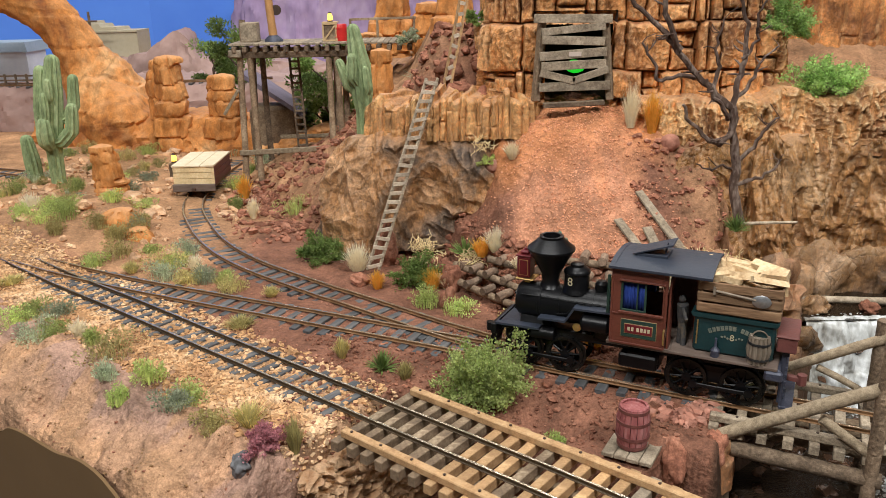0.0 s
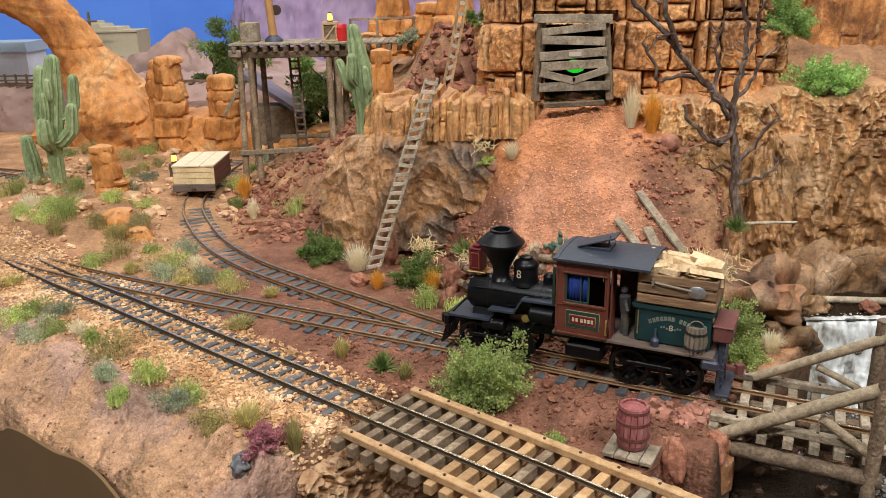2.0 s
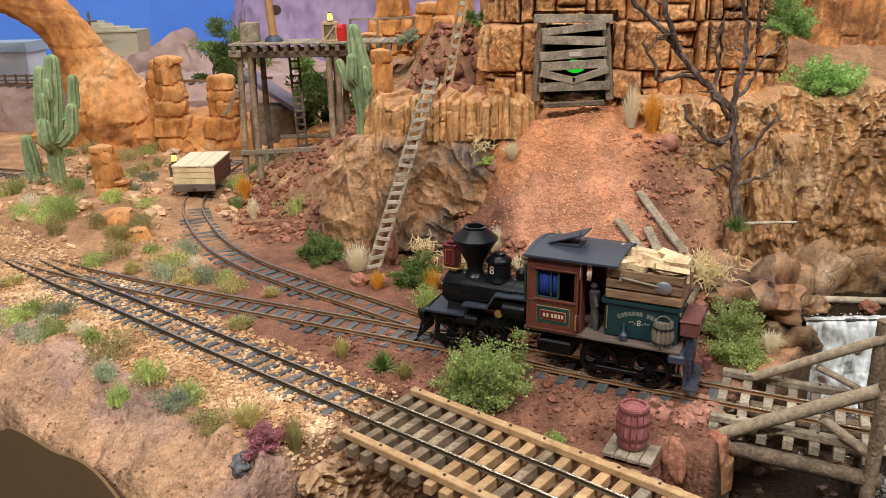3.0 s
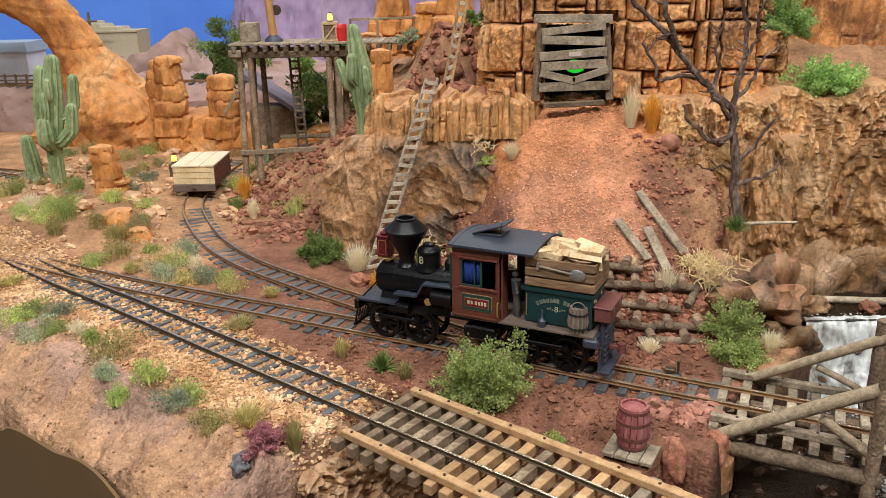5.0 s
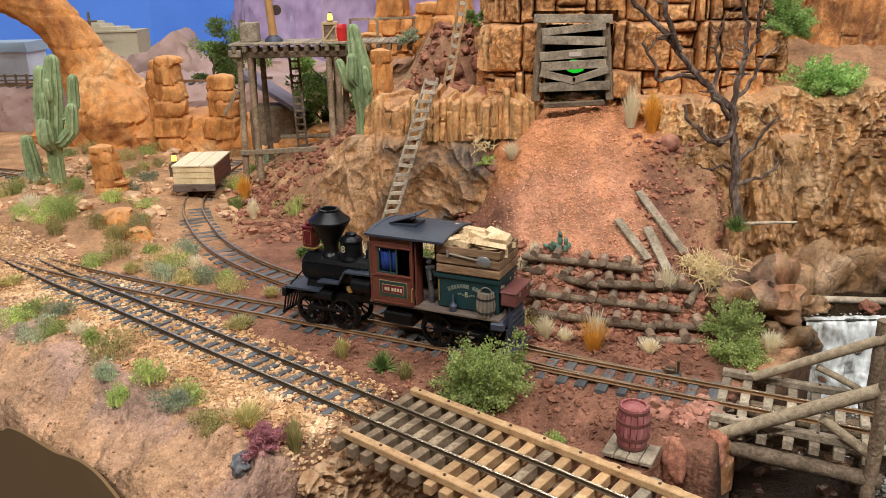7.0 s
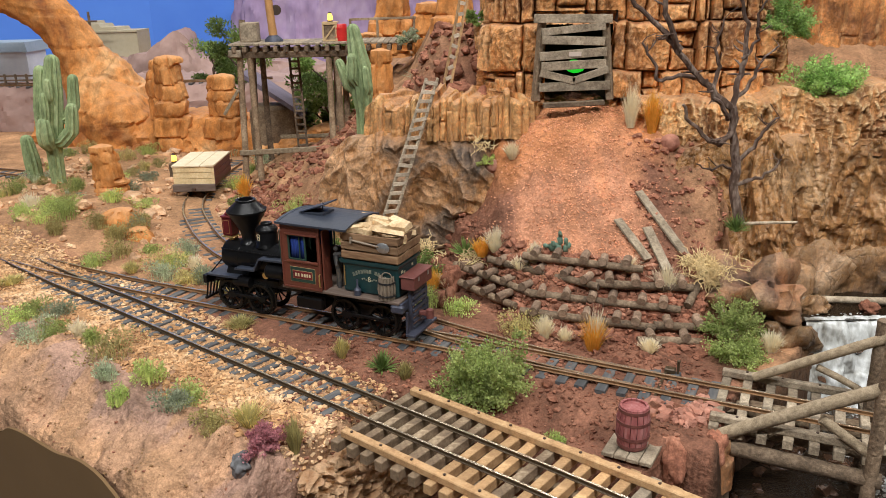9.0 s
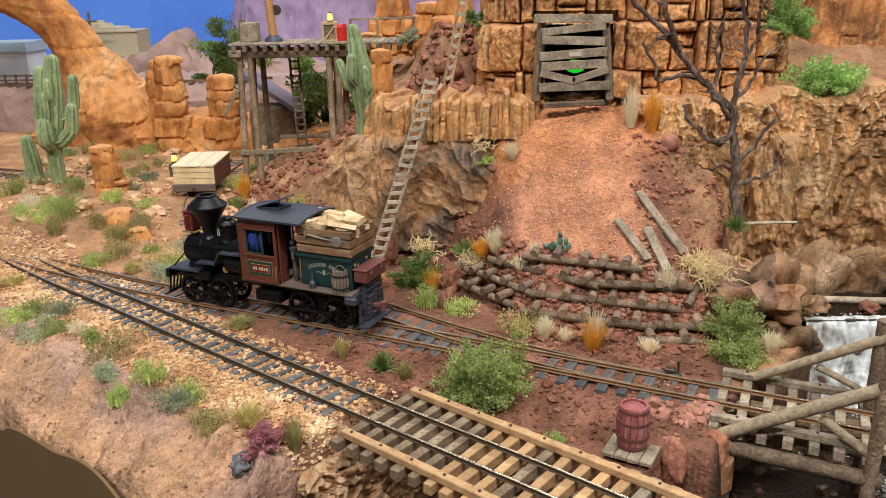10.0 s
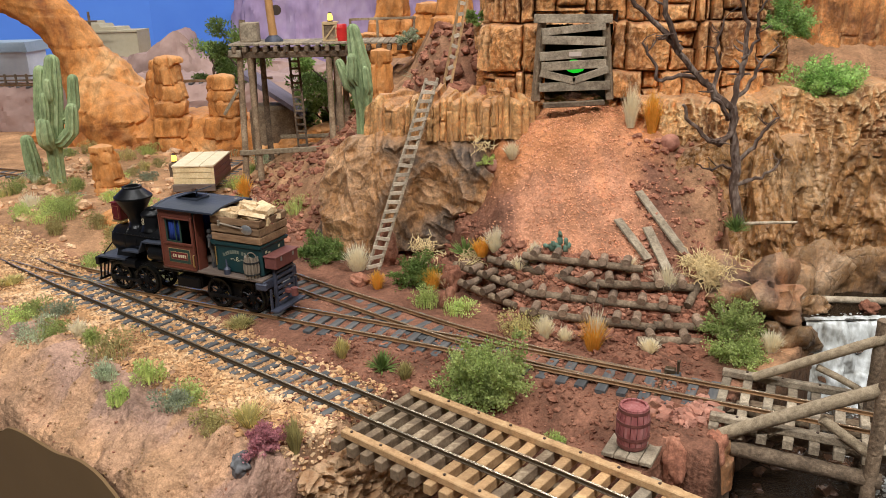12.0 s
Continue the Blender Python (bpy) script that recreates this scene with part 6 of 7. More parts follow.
pillar("rock_pier", 11.6, 32.1, -5.2, 4.7, 1.5, M_RUST, "blocky red rock under the bridge end", 7, 1.9, 0.05, 0.9)
pillar("rock_pier", 10.0, 31.7, -5.2, 4.5, 1.6, M_RUST, "blocky red rock under the bridge end", 12, 1.9, 0.05, 0.9)
wall = thing("stone_abutment", "stacked ochre fieldstone abutment of the bridge", "abutment")
shapes = [Mesh().stone((0, 0, 0), (0.62 + 0.06 * k, 0.5, 0.3 + 0.03 * (k % 3)), 3.1 + k, sub=3, rough=0.5, turn=False).mesh("stone", 35) for k in range(6)]
rnd = random.Random(12)
for row in range(8):
    for k in range(9):
        d = -2.6 + 0.78 * k + 0.4 * (row % 2) + rnd.uniform(-0.1, 0.1)
        s0 = 13.0 + 0.12 * (8 - row) + rnd.uniform(-0.12, 0.12)
        part("stone", rnd.choice(shapes), M_OCHRE, wall).matrix_basis = pose((-13.6 + 0.77 * s0 - 0.64 * d) * U, (41.8 - 0.64 * s0 - 0.77 * d) * U, (-5.2 + 0.5 * row) * U, rnd.uniform(-8, 8), rnd.uniform(-8, 8), 50 + rnd.uniform(-40, 40))
pillar("hoodoo", -31.2, 72.3, -0.8, 6.6, 1.6, M_FARROCK, "small stacked orange rock pillar", 3, 1.2, 0.38, 0.93)
pillar("low_outcrop", -26.8, 63.5, -0.8, 2.9, 2.3, M_FARROCK, "low orange rock outcrop with dry plants", 4, 1.2, 0.4, 0.4)
pillar("low_outcrop", -29.2, 64.8, -0.8, 2.0, 1.9, M_FARROCK, "low orange rock outcrop with dry plants", 5, 1.2, 0.4, 0.4)
pillar("low_outcrop", -24.8, 62.0, -0.8, 1.7, 1.7, M_FARROCK, "low orange rock outcrop with dry plants", 6, 1.2, 0.4, 0.4)

# creek
b = Mesh()
b.add([(11, 20, -4.7), (40, 20, -4.7), (40, 41.2, -4.6), (11, 41.2, -4.6)], [(0, 1, 2, 3)])
solid("creek", b, M_WATER, "dark clear creek water under the bridges", "water", kind="structure")
solid("pool", Mesh().add([(17, 42.0, 0.35), (40, 42.0, 0.35), (40, 47.5, 0.4), (17, 47.5, 0.4)], [(0, 1, 2, 3)]), M_WATER, "still pool above the small waterfall", "water", kind="structure")
wf = thing("waterfall", "small white waterfall between wet rocks", "waterfall")
rr = random.Random(3)
fall, across, down = Mesh(), 84, 46
for i in range(across + 1):
    x = 20.9 + 8.6 * i / across
    for j in range(down + 1):
        f = j / down
        y = 42.5 - 0.5 * f - 1.2 * math.sqrt(f)
        z = 0.42 - 0.1 * f - 4.95 * f ** 1.5 + 0.35 * math.sin(9.5 * f) * f
        run = noise.fractal(Vector((x * 0.9, z * 0.5, 1)), 0.7, 2, 5)
        fall.v.append((x + 0.1 * run, y - (0.12 + 0.5 * f) * (run + 0.3 * (0.4 - abs(noise.noise(Vector((x * 3.2, z * 0.5, 4)))))), z + 0.06 * noise.noise(Vector((x * 2, y * 2, 7)))))
for i in range(across):
    fall.f += [(i * (down + 1) + j, (i + 1) * (down + 1) + j, (i + 1) * (down + 1) + j + 1, i * (down + 1) + j + 1) for j in range(down)]
part("falling_sheet", fall, M_FOAM, wf, "white streaked falling water", smooth=180)
foam = Mesh()
for k in range(400):
    q = (rr.uniform(20.5, 28), rr.gauss(40.2, 0.5)) if k < 260 else (rr.gauss(21.2, 0.7), rr.gauss(33.4, 1.0))
    foam.stone((*q, -4.66), rr.uniform(0.06, 0.26), k * 0.37, 0.22)
for k in range(55):
    foam.stone((rr.uniform(21.2, 28.5), rr.gauss(42.5, 0.25), 0.4), rr.uniform(0.03, 0.12), k * 0.53, 0.4)
tagged(part("foam", foam, M_FOAM, wf), kind="stuff")
solid("driftwood", log(Mesh(), (21.5, 44.6, 0.7), (29, 43.4, 0.75), 0.2, 0.25), M_GREYWOOD, "bleached driftwood log lying across the pool", "log")
solid("driftwood", log(Mesh(), (18.9, 47.6, 4.6), (22.2, 47.4, 4.7), 0.12, 0.08), M_GREYWOOD, "bleached dead branch on the rock", "branch")

# ---- plants ----
def leafy(b, c, r, n, size, rr, flat=0.8, up=0.3):
    """Small folded leaves strewn through a lumpy crown."""
    lumps = [(Vector((rr.gauss(0, 0.42), rr.gauss(0, 0.42), rr.uniform(-0.2, 0.55))), rr.uniform(0.35, 0.6)) for _ in range(9)]
    for _ in range(n):
        lc, lr = rr.choice(lumps)
        d = Vector((rr.gauss(0, 1), rr.gauss(0, 1), rr.gauss(0, 1))).normalized()
        p = lc + d * lr * rr.uniform(0.55, 1.0)
        p = Vector(c) + Vector((p.x * r, p.y * r, p.z * r * flat))
        a = (d + Vector((rr.gauss(0, 0.6), rr.gauss(0, 0.6), rr.gauss(up, 0.5)))).normalized()
        s = a.orthogonal().normalized()
        s = (Matrix.Rotation(rr.uniform(0, 6.3), 3, a) @ s) * size * rr.uniform(0.5, 1.0)
        t = a * size * rr.uniform(1.0, 2.0)
        b.add([p, p + t * 0.5 + s * 0.5, p + t, p + t * 0.5 - s * 0.5], [(0, 1, 2, 3)])
    return b


def leaf_material(name, lo, hi, spread=0.35):
    m = material(name, [lo, tuple((a + c) / 2 for a, c in zip(lo, hi)), hi], 0.5, 0.75, island=spread, spec=0.25)
    n, l = m.node_tree.nodes, m.node_tree.links
    b, thin, mix = n["Principled BSDF"], n.new("ShaderNodeBsdfTranslucent"), n.new("ShaderNodeMixShader")
    l.new(b.inputs["Base Color"].links[0].from_socket, thin.inputs["Color"])
    mix.inputs[0].default_value = 0.5
    l.new(b.outputs[0], mix.inputs[1])
    l.new(thin.outputs[0], mix.inputs[2])
    l.new(mix.outputs[0], n["Material Output"].inputs["Surface"])
    return m


M_LEAF = leaf_material("bright_green_leaf", (0.3, 0.4, 0.1), (0.72, 0.8, 0.32))
M_MIDLEAF = leaf_material("green_leaf", (0.18, 0.32, 0.08), (0.48, 0.64, 0.24))
M_DARKLEAF = leaf_material("dark_green_leaf", (0.1, 0.16, 0.04), (0.3, 0.4, 0.12))
M_OLIVE = leaf_material("olive_leaf", (0.34, 0.29, 0.1), (0.68, 0.6, 0.28))
M_SAGE = leaf_material("sage_leaf", (0.2, 0.24, 0.14), (0.55, 0.6, 0.42))
M_LIME = leaf_material("lime_leaf", (0.26, 0.33, 0.08), (0.6, 0.66, 0.26))
M_STRAW = leaf_material("straw", (0.85, 0.74, 0.5), (1.0, 0.95, 0.78), 0.08)
M_GOLDG = leaf_material("golden_grass", (0.68, 0.34, 0.04), (0.95, 0.6, 0.13), 0.12)
M_PLUM = leaf_material("plum_leaf", (0.32, 0.1, 0.12), (0.6, 0.3, 0.32))
M_TWIG = material("bleached_twig", [(0.25, 0.18, 0.11), (0.5, 0.4, 0.26)], 1, 0.9)
M_TUMBLE = material("tumbleweed_tan", [(0.62, 0.44, 0.2), (0.85, 0.68, 0.38)], 1, 0.85, island=0.15)
M_BARK = material("dead_bark", [(0.03, 0.016, 0.011), (0.095, 0.055, 0.038), (0.34, 0.26, 0.21)], 0.8, 0.85, bump=0.8, bump_scale=5, stretch=(1, 1, 0.4))


def bush(x, y, z, r, n, size, mat, label, seed, flat=0.8):
    """Twigs that fan out from the root, each with a spray of small leaves on its outer half."""
    t = thing("bush", label, "bush", (x, y, z), group="desert bushes")
    rr = random.Random(seed)
    st, leaves = Mesh(), Mesh()
    n = int(n * 1.7)
    sprigs = max(16, int(n / 130))
    for i in range(sprigs):
        a, el = rr.uniform(0, 6.283), math.asin(rr.uniform(-0.2, 1.0))
        k = r * rr.uniform(0.5, 1.08) * (1.05 + 0.5 * noise.noise(Vector((math.cos(a) * 1.7, math.sin(a) * 1.7, el * 1.7 + seed))))
        tip = Vector((math.cos(a) * math.cos(el) * k, math.sin(a) * math.cos(el) * k, (0.12 + math.sin(el)) * k * flat * 1.25))
        mid = tip * 0.5 + Vector((rr.gauss(0, 0.08), rr.gauss(0, 0.08), rr.gauss(0.06, 0.06))) * r
        if i % 3 == 0:
            st.tube([Vector((tip.x * 0.05, tip.y * 0.05, -0.1)), mid, tip], [0.05, 0.035, 0.018], 4)
        for _ in range(int(n / sprigs)):
            f = 1 - 0.6 * rr.random() ** 1.3
            p = mid.lerp(tip, 2 * f - 1) + Vector((rr.gauss(0, 0.07), rr.gauss(0, 0.07), rr.gauss(0, 0.06))) * r
            d = (tip.normalized() * 0.5 + Vector((rr.gauss(0, 0.7), rr.gauss(0, 0.7), rr.gauss(0.25, 0.5)))).normalized()
            q = (Matrix.Rotation(rr.uniform(0, 6.3), 3, d) @ d.orthogonal().normalized()) * size * rr.uniform(0.36, 0.62)
            e = d * size * rr.uniform(0.7, 1.5)
            leaves.add([p, p + e * 0.5 + q, p + e, p + e * 0.5 - q], [(0, 1, 2, 3)])
    part("stem", st, M_TWIG, t)
    part("foliage", leaves, mat, t, smooth=0)


bush(2.0, 35.6, -0.5, 2.35, 9000, 0.135, M_LEAF, "leafy bright green bush beside the bridge", 1, 0.86)
bush(-1.9, 50.9, -0.3, 1.75, 3900, 0.13, M_DARKLEAF, "dense dark green bush at the rock foot", 2, 0.95)
bush(-9.2, 56.3, -0.3, 2.05, 3900, 0.14, M_DARKLEAF, "dense dark green bush at the rock foot", 3, 0.8)
bush(16.2, 40.2, 0.3, 1.9, 3200, 0.12, M_LEAF, "open green bush with pale twigs", 4, 0.85)
bush(15.9, 38.6, -0.45, 1.8, 3200, 0.11, M_LEAF, "low green bush by the bridge end", 5, 0.6)
bush(26.4, 54.3, 11.9, 2.5, 5600, 0.15, M_MIDLEAF, "dense green bush on the rock ledge", 6, 0.6)
bush(24.2, 57.6, 15.4, 2.2, 4200, 0.15, M_MIDLEAF, "dense green bush on the cliff top", 7, 1.0)
bush(3.1, 55.4, 6.9, 0.9, 800, 0.11, M_LIME, "small yellow-green shrub on the rock", 8, 0.8)
bush(-30.0, 69.3, 0.8, 1.3, 900, 0.12, M_GOLDG, "yellow flowering shrub on the outcrop", 9, 0.6)
bush(-34.4, 72.2, -0.4, 1.6, 1200, 0.13, M_SAGE, "grey-green sage bush by the cactus", 10, 0.9)
bush(-8.05, 30.7, ground_z(-8.05, 30.7) - 0.05, 1.08, 2500, 0.1, M_PLUM, "plum-red succulent shrub on the bank", 11, 0.75)
bush(3.0, 63.5, 16.3, 1.2, 900, 0.13, M_DARKLEAF, "dark green shrub on the cliff", 12, 0.9)
bush(-38.0, 87.0, 0.0, 1.8, 900, 0.16, M_DARKLEAF, "dark green desert bush", 13, 0.8)
bush(-3.0, 78.5, 14.0, 1.3, 800, 0.15, M_SAGE, "grey-green shrub beside the platform", 14, 0.8)
bush(-5.7, 76.0, 12.2, 1.0, 600, 0.14, M_LIME, "yellow-green shrub beside the platform", 15, 0.7)
bush(-6.0, 61.0, 7.7, 0.8, 600, 0.1, M_LIME, "yellow-green cushion plant under the cactus", 16, 0.6)


def tuft(x, y, h, r, mat, label, seed, spread=1.05, n=380, base=None, sink=0.05):
    """A tuft of fine upright blades."""
    rr = random.Random(seed)
    h, r = h * 1.15, r * 1.3
    b = Mesh()
    for _ in range(n):
        a, d = rr.uniform(0, 6.283), rr.random() ** 0.6
        p = Vector((d * r * 0.35 * math.cos(a), d * r * 0.35 * math.sin(a), -sink))
        tip = Vector((d * r * spread * math.cos(a) + rr.gauss(0, 0.2) * r, d * r * spread * math.sin(a) + rr.gauss(0, 0.2) * r, h * rr.uniform(0.55, 1.1) * (1 - 0.35 * d * d)))
        s = Vector((math.cos(a + 1.57), math.sin(a + 1.57), 0)) * 0.024
        m = (p + tip) / 2 + Vector((0, 0, 0.12 * h))
        b.add([p - s, p + s, m + s * 0.8, m - s * 0.8, tip], [(0, 1, 2, 3), (3, 2, 4)])
    z = ground_z(x, y) if base is None else base
    return solid("grass_tuft", b, mat, label, "grass", group="grass tufts", at=Matrix.Translation((x * U, y * U, z * U)), smooth=0)


tuft(3.55, 49.9, 1.5, 0.8, M_STRAW, "fluffy cream grass tuft above the crib", 125, base=2.3)
tuft(2.6, 50.1, 1.2, 0.6, M_GOLDG, "golden grass tuft above the crib", 126, base=1.9)
tuft(8.45, 40.35, 2.3, 0.55, M_STRAW, "pale dry tips above a golden tuft", 127, n=160)
tuft(-6.8, 30.9, 1.6, 0.4, M_OLIVE, "tall yellow-green grass tuft on the bank", 128)
STRAW_TUFTS = [(-21.5, 42.7, 1.0, 0.5), (-18.1, 54.4, 1.2, 0.5), (-36.7, 68.3, 1.5, 0.9), (-6.2, 54.0, 1.9, 1.0), (5.8, 47.2, 1.3, 0.5), (5.8, 41.8, 1.3, 0.5), (6.9, 41.3, 0.9, 0.4), (11.3, 39.7, 0.8, 0.5), (13.3, 44.0, 1.5, 0.8), (20.3, 47.6, 1.8, 0.5),
               (-16.8, 67.8, 1.8, 0.5), (5.0, 54.9, 1.1, 0.6), (0.2, 49.8, 1.2, 0.5), (18.0, 39.6, 1.1, 0.6), (4.9, 47.3, 0.8, 0.6), (11.4, 45.4, 0.8, 0.7), (13.2, 54.9, 2.8, 0.6)]
for k, (x, y, h, r) in enumerate(STRAW_TUFTS):
    tuft(x, y, h, r, M_STRAW, "pale straw-coloured dry grass tuft", 100 + k)
for k, (x, y, h, r) in enumerate(((-5.7, 39.8, 1.1, 0.4), (-2.1, 37.3, 0.9, 0.4), (-4.5, 50.4, 1.2, 0.5), (-0.8, 49.9, 1.3, 0.8), (8.3, 40.2, 1.8, 0.7), (-9.3, 32.8, 1.0, 0.8), (14.6, 54.5, 2.8, 0.6), (-19.4, 75.5, 2.3, 0.8), (-12.4, 44.2, 0.6, 0.9), (-30.4, 52.2, 0.6, 0.9), (-22.6, 54.1, 0.8, 0.6), (-11.5, 49.1, 0.7, 0.5))):
    tuft(x, y, h, r, M_GOLDG if k < 8 and k not in (0, 1, 5) else M_OLIVE, "golden dry grass tuft", 130 + k)


def mat_plant(x, y, h, r, mat, label, seed, n=420):
    rr = random.Random(seed)
    h, r, n = h * 1.15, r * 1.35, int(n * 1.9)
    b = leafy(Mesh(), (0, 0, h * 0.3), r, n, 0.07 + 0.03 * r, rr, min(1.0, 0.8 * h / r), 0.5)
    for _ in range(130):
        a, d = rr.uniform(0, 6.283), rr.random() ** 0.5
        p = Vector((d * r * 0.8 * math.cos(a), d * r * 0.8 * math.sin(a), -0.03))
        tip = p * 1.25 + Vector((rr.gauss(0, 0.1), rr.gauss(0, 0.1), h * rr.uniform(0.5, 1.0)))
        s = Vector((math.cos(a + 1.57), math.sin(a + 1.57), 0)) * 0.025
        b.add([p - s, p + s, tip], [(0, 1, 2)])
    return solid("ground_plant", b, mat, label, "plant", group="low ground plants", at=Matrix.Translation((x * U, y * U, ground_z(x, y) * U)), smooth=0)


for k, (x, y, h, r) in enumerate(((-26.6, 47.5, 1.0, 1.0), (-14.4, 50.3, 0.8, 0.9), (-20.4, 55.6, 1.3, 1.2), (-26.1, 55.8, 0.9, 0.8), (-26.4, 60.8, 1.2, 0.7), (-28.2, 62.4, 1.2, 0.7), (-42.0, 75.9, 1.7, 1.0), (-11.1, 32.8, 0.8, 0.7), (-18.8, 40.3, 1.1, 1.1), (-1.1, 47.4, 1.1, 0.8), (4.4, 42.5, 1.0, 1.1), (-17.7, 52.1, 0.8, 0.7))):
    mat_plant(x, y, h, r, M_OLIVE if k % 3 else M_LIME, "low olive-brown desert plant", 200 + k)
for k, (x, y, h, r) in enumerate(((-27.4, 46.9, 0.9, 0.9), (-23.6, 43.7, 0.8, 0.7), (-16.5, 35.5, 0.9, 0.5), (-15.4, 36.9, 1.0, 0.7), (-12.7, 35.0, 0.8, 0.8), (-20.6, 42.2, 0.7, 0.5), (-33.5, 65.9, 1.4, 0.9), (-31.4, 63.4, 1.6, 0.9), (0.8, 45.6, 0.9, 0.8), (-12.8, 67.6, 1.5, 1.0), (-36.3, 66.1, 1.1, 0.9), (-19.8, 55.8, 1.0, 0.8), (5.0, 31.75, 0.55, 0.4), (8.75, 28.85, 0.6, 0.4), (-15.3, 52.0, 0.8, 0.6))):
    mat_plant(x, y, h, r, M_LIME if k % 2 else M_LEAF, "low bright green desert plant", 230 + k)
for k, (x, y, h, r) in enumerate(((-24.7, 43.8, 1.1, 0.9), (-13.0, 33.8, 0.8, 0.7), (-20.0, 53.1, 1.0, 0.9), (-16.7, 52.1, 1.0, 0.7), (-17.7, 37.3, 0.8, 0.5), (-25.6, 63.0, 1.7, 0.8), (-24.7, 46.6, 0.9, 0.7), (-30.5, 74.1, 1.3, 1.1))):
    mat_plant(x, y, h, r, M_SAGE, "low grey-green flowering sage", 260 + k)


rnd = random.Random(77)
KINDS = ((M_OLIVE, "low olive-brown desert plant"), (M_SAGE, "low grey-green flowering sage"), (M_LIME, "low bright green desert plant"), (M_OLIVE, "low olive-brown desert plant"), (M_LIME, "low bright green desert plant"))
made = 0
while made < 40:
    x, y = rnd.uniform(-46, -19), rnd.uniform(56, 96)
    ok = along_main(x, y)[1] < -3 and not near_track(x, y, SPUR, 2.2)
    h, r = rnd.uniform(0.6, 1.5), rnd.uniform(0.5, 1.1)
    if ok:
        mat, label = KINDS[made % 5]
        mat_plant(x, y, h, r, mat, label, 300 + made)
        made += 1


def yucca(x, y, h, mat, label, seed, n=60, base=None):
    rr = random.Random(seed)
    b = Mesh()
    for _ in range(n):
        a, el = rr.uniform(0, 6.283), rr.uniform(0.15, 1.45)
        d = Vector((math.cos(a) * math.cos(el), math.sin(a) * math.cos(el), math.sin(el)))
        s = Vector((-math.sin(a), math.cos(a), 0)) * 0.05
        ln = h * rr.uniform(0.8, 1.1)
        b.add([-s, s, d * ln * 0.5 + s * 0.9, d * ln * 0.5 - s * 0.9, d * ln, Vector((0, 0, 0.06)) + d * ln * 0.5], [(0, 1, 2, 3), (3, 2, 4), (3, 5, 4), (2, 5, 4)])
    z = ground_z(x, y) if base is None else base
    solid("yucca", b, mat, label, "yucca", group="yuccas", at=Matrix.Translation((x * U, y * U, z * U)), smooth=0)


yucca(-3.4, 38.3, 1.15, M_DARKLEAF, "dark blue-green yucca between the tracks", 1, 90)
yucca(1.5, 51.3, 1.4, M_DARKLEAF, "dark green yucca with yellow edges", 2, 90, 1.5)
yucca(18.2, 46.9, 1.2, M_DARKLEAF, "dark green yucca on the rock", 3, 80, 4.3)
yucca(-1.3, 70.0, 2.1, M_SAGE, "grey-green agave on the upper slope", 4, 40, 11.2)
pear = thing("prickly_pear", "small blue-green prickly pear cactus on the dump", "cactus", (7.2, 46.9, ground_z(7.2, 46.9) - 0.08), group="cacti")
M_PEAR = material("blue_green_pad", [(0.06, 0.12, 0.085), (0.12, 0.2, 0.14), (0.2, 0.28, 0.2)], 1.5, 0.7, bump=0.4, bump_scale=8)
for k, (x, z, a, c, y) in enumerate(((0, 0.3, 0.3, 0.4, 0), (-0.45, 0.3, 0.34, 0.28, 0.1), (0.42, 0.32, 0.32, 0.3, -0.1), (0.12, 0.8, 0.2, 0.36, 0.05), (-0.3, 0.62, 0.24, 0.25, -0.1), (0.5, 0.72, 0.2, 0.28, 0.1), (0.1, 1.25, 0.14, 0.26, 0), (-0.78, 0.5, 0.22, 0.17, 0), (0.72, 0.42, 0.2, 0.22, 0.15))):
    part("pad", Mesh().stone((x, y, z), (a, 0.15, c), k * 1.7, 0.12), M_PEAR, pear, smooth=60)

# tumbleweed and dry vines
def tangle(name, x, y, z, r, n, label, seed, flat=0.7):
    rr = random.Random(seed)
    b = Mesh()
    for _ in range(n):
        p = Vector((rr.gauss(0, 0.4), rr.gauss(0, 0.4), rr.uniform(0, 0.9) * flat)) * r
        d = Vector((rr.gauss(0, 1), rr.gauss(0, 1), rr.gauss(0, 0.7))).normalized()
        pts = []
        for k in range(5):
            pts.append(p.copy())
            d = (d + Vector((rr.gauss(0, 0.7), rr.gauss(0, 0.7), rr.gauss(0, 0.6)))).normalized()
            p = p + d * r * 0.17
        b.tube(pts, [0.028, 0.028, 0.024, 0.02, 0.014], 4)
    solid(name, b, M_TUMBLE, label, "dry shrub", at=Matrix.Translation((x * U, y * U, z * U)), smooth=0)


tangle("tumbleweed", 16.1, 44.5, 2.2, 1.6, 800, "tangled pale tan tumbleweed beside the dump", 1)
tangle("dry_vine", -1.2, 52.2, 1.2, 1.3, 90, "dry tan vine on the rock foot", 2, 1.0)
tangle("dry_vine", 2.9, 55.6, 8.0, 1.0, 45, "dry bleached twigs on the rock", 3, 1.0)
tangle("dry_vine", 1.9, 50.2, 1.4, 1.0, 60, "dry tan vine beside the crib", 4)
tangle("dry_vine", 15.0, 45.0, 2.8, 0.9, 80, "dry tan vine beside the planks", 5)


# cacti
M_CACTUS = material("blue_green_cactus", [(0.14, 0.19, 0.085), (0.26, 0.33, 0.155), (0.43, 0.49, 0.26)], 0.6, 0.75, bump=0.5, bump_scale=6, stretch=(1, 1, 0.5), grit=0.2)


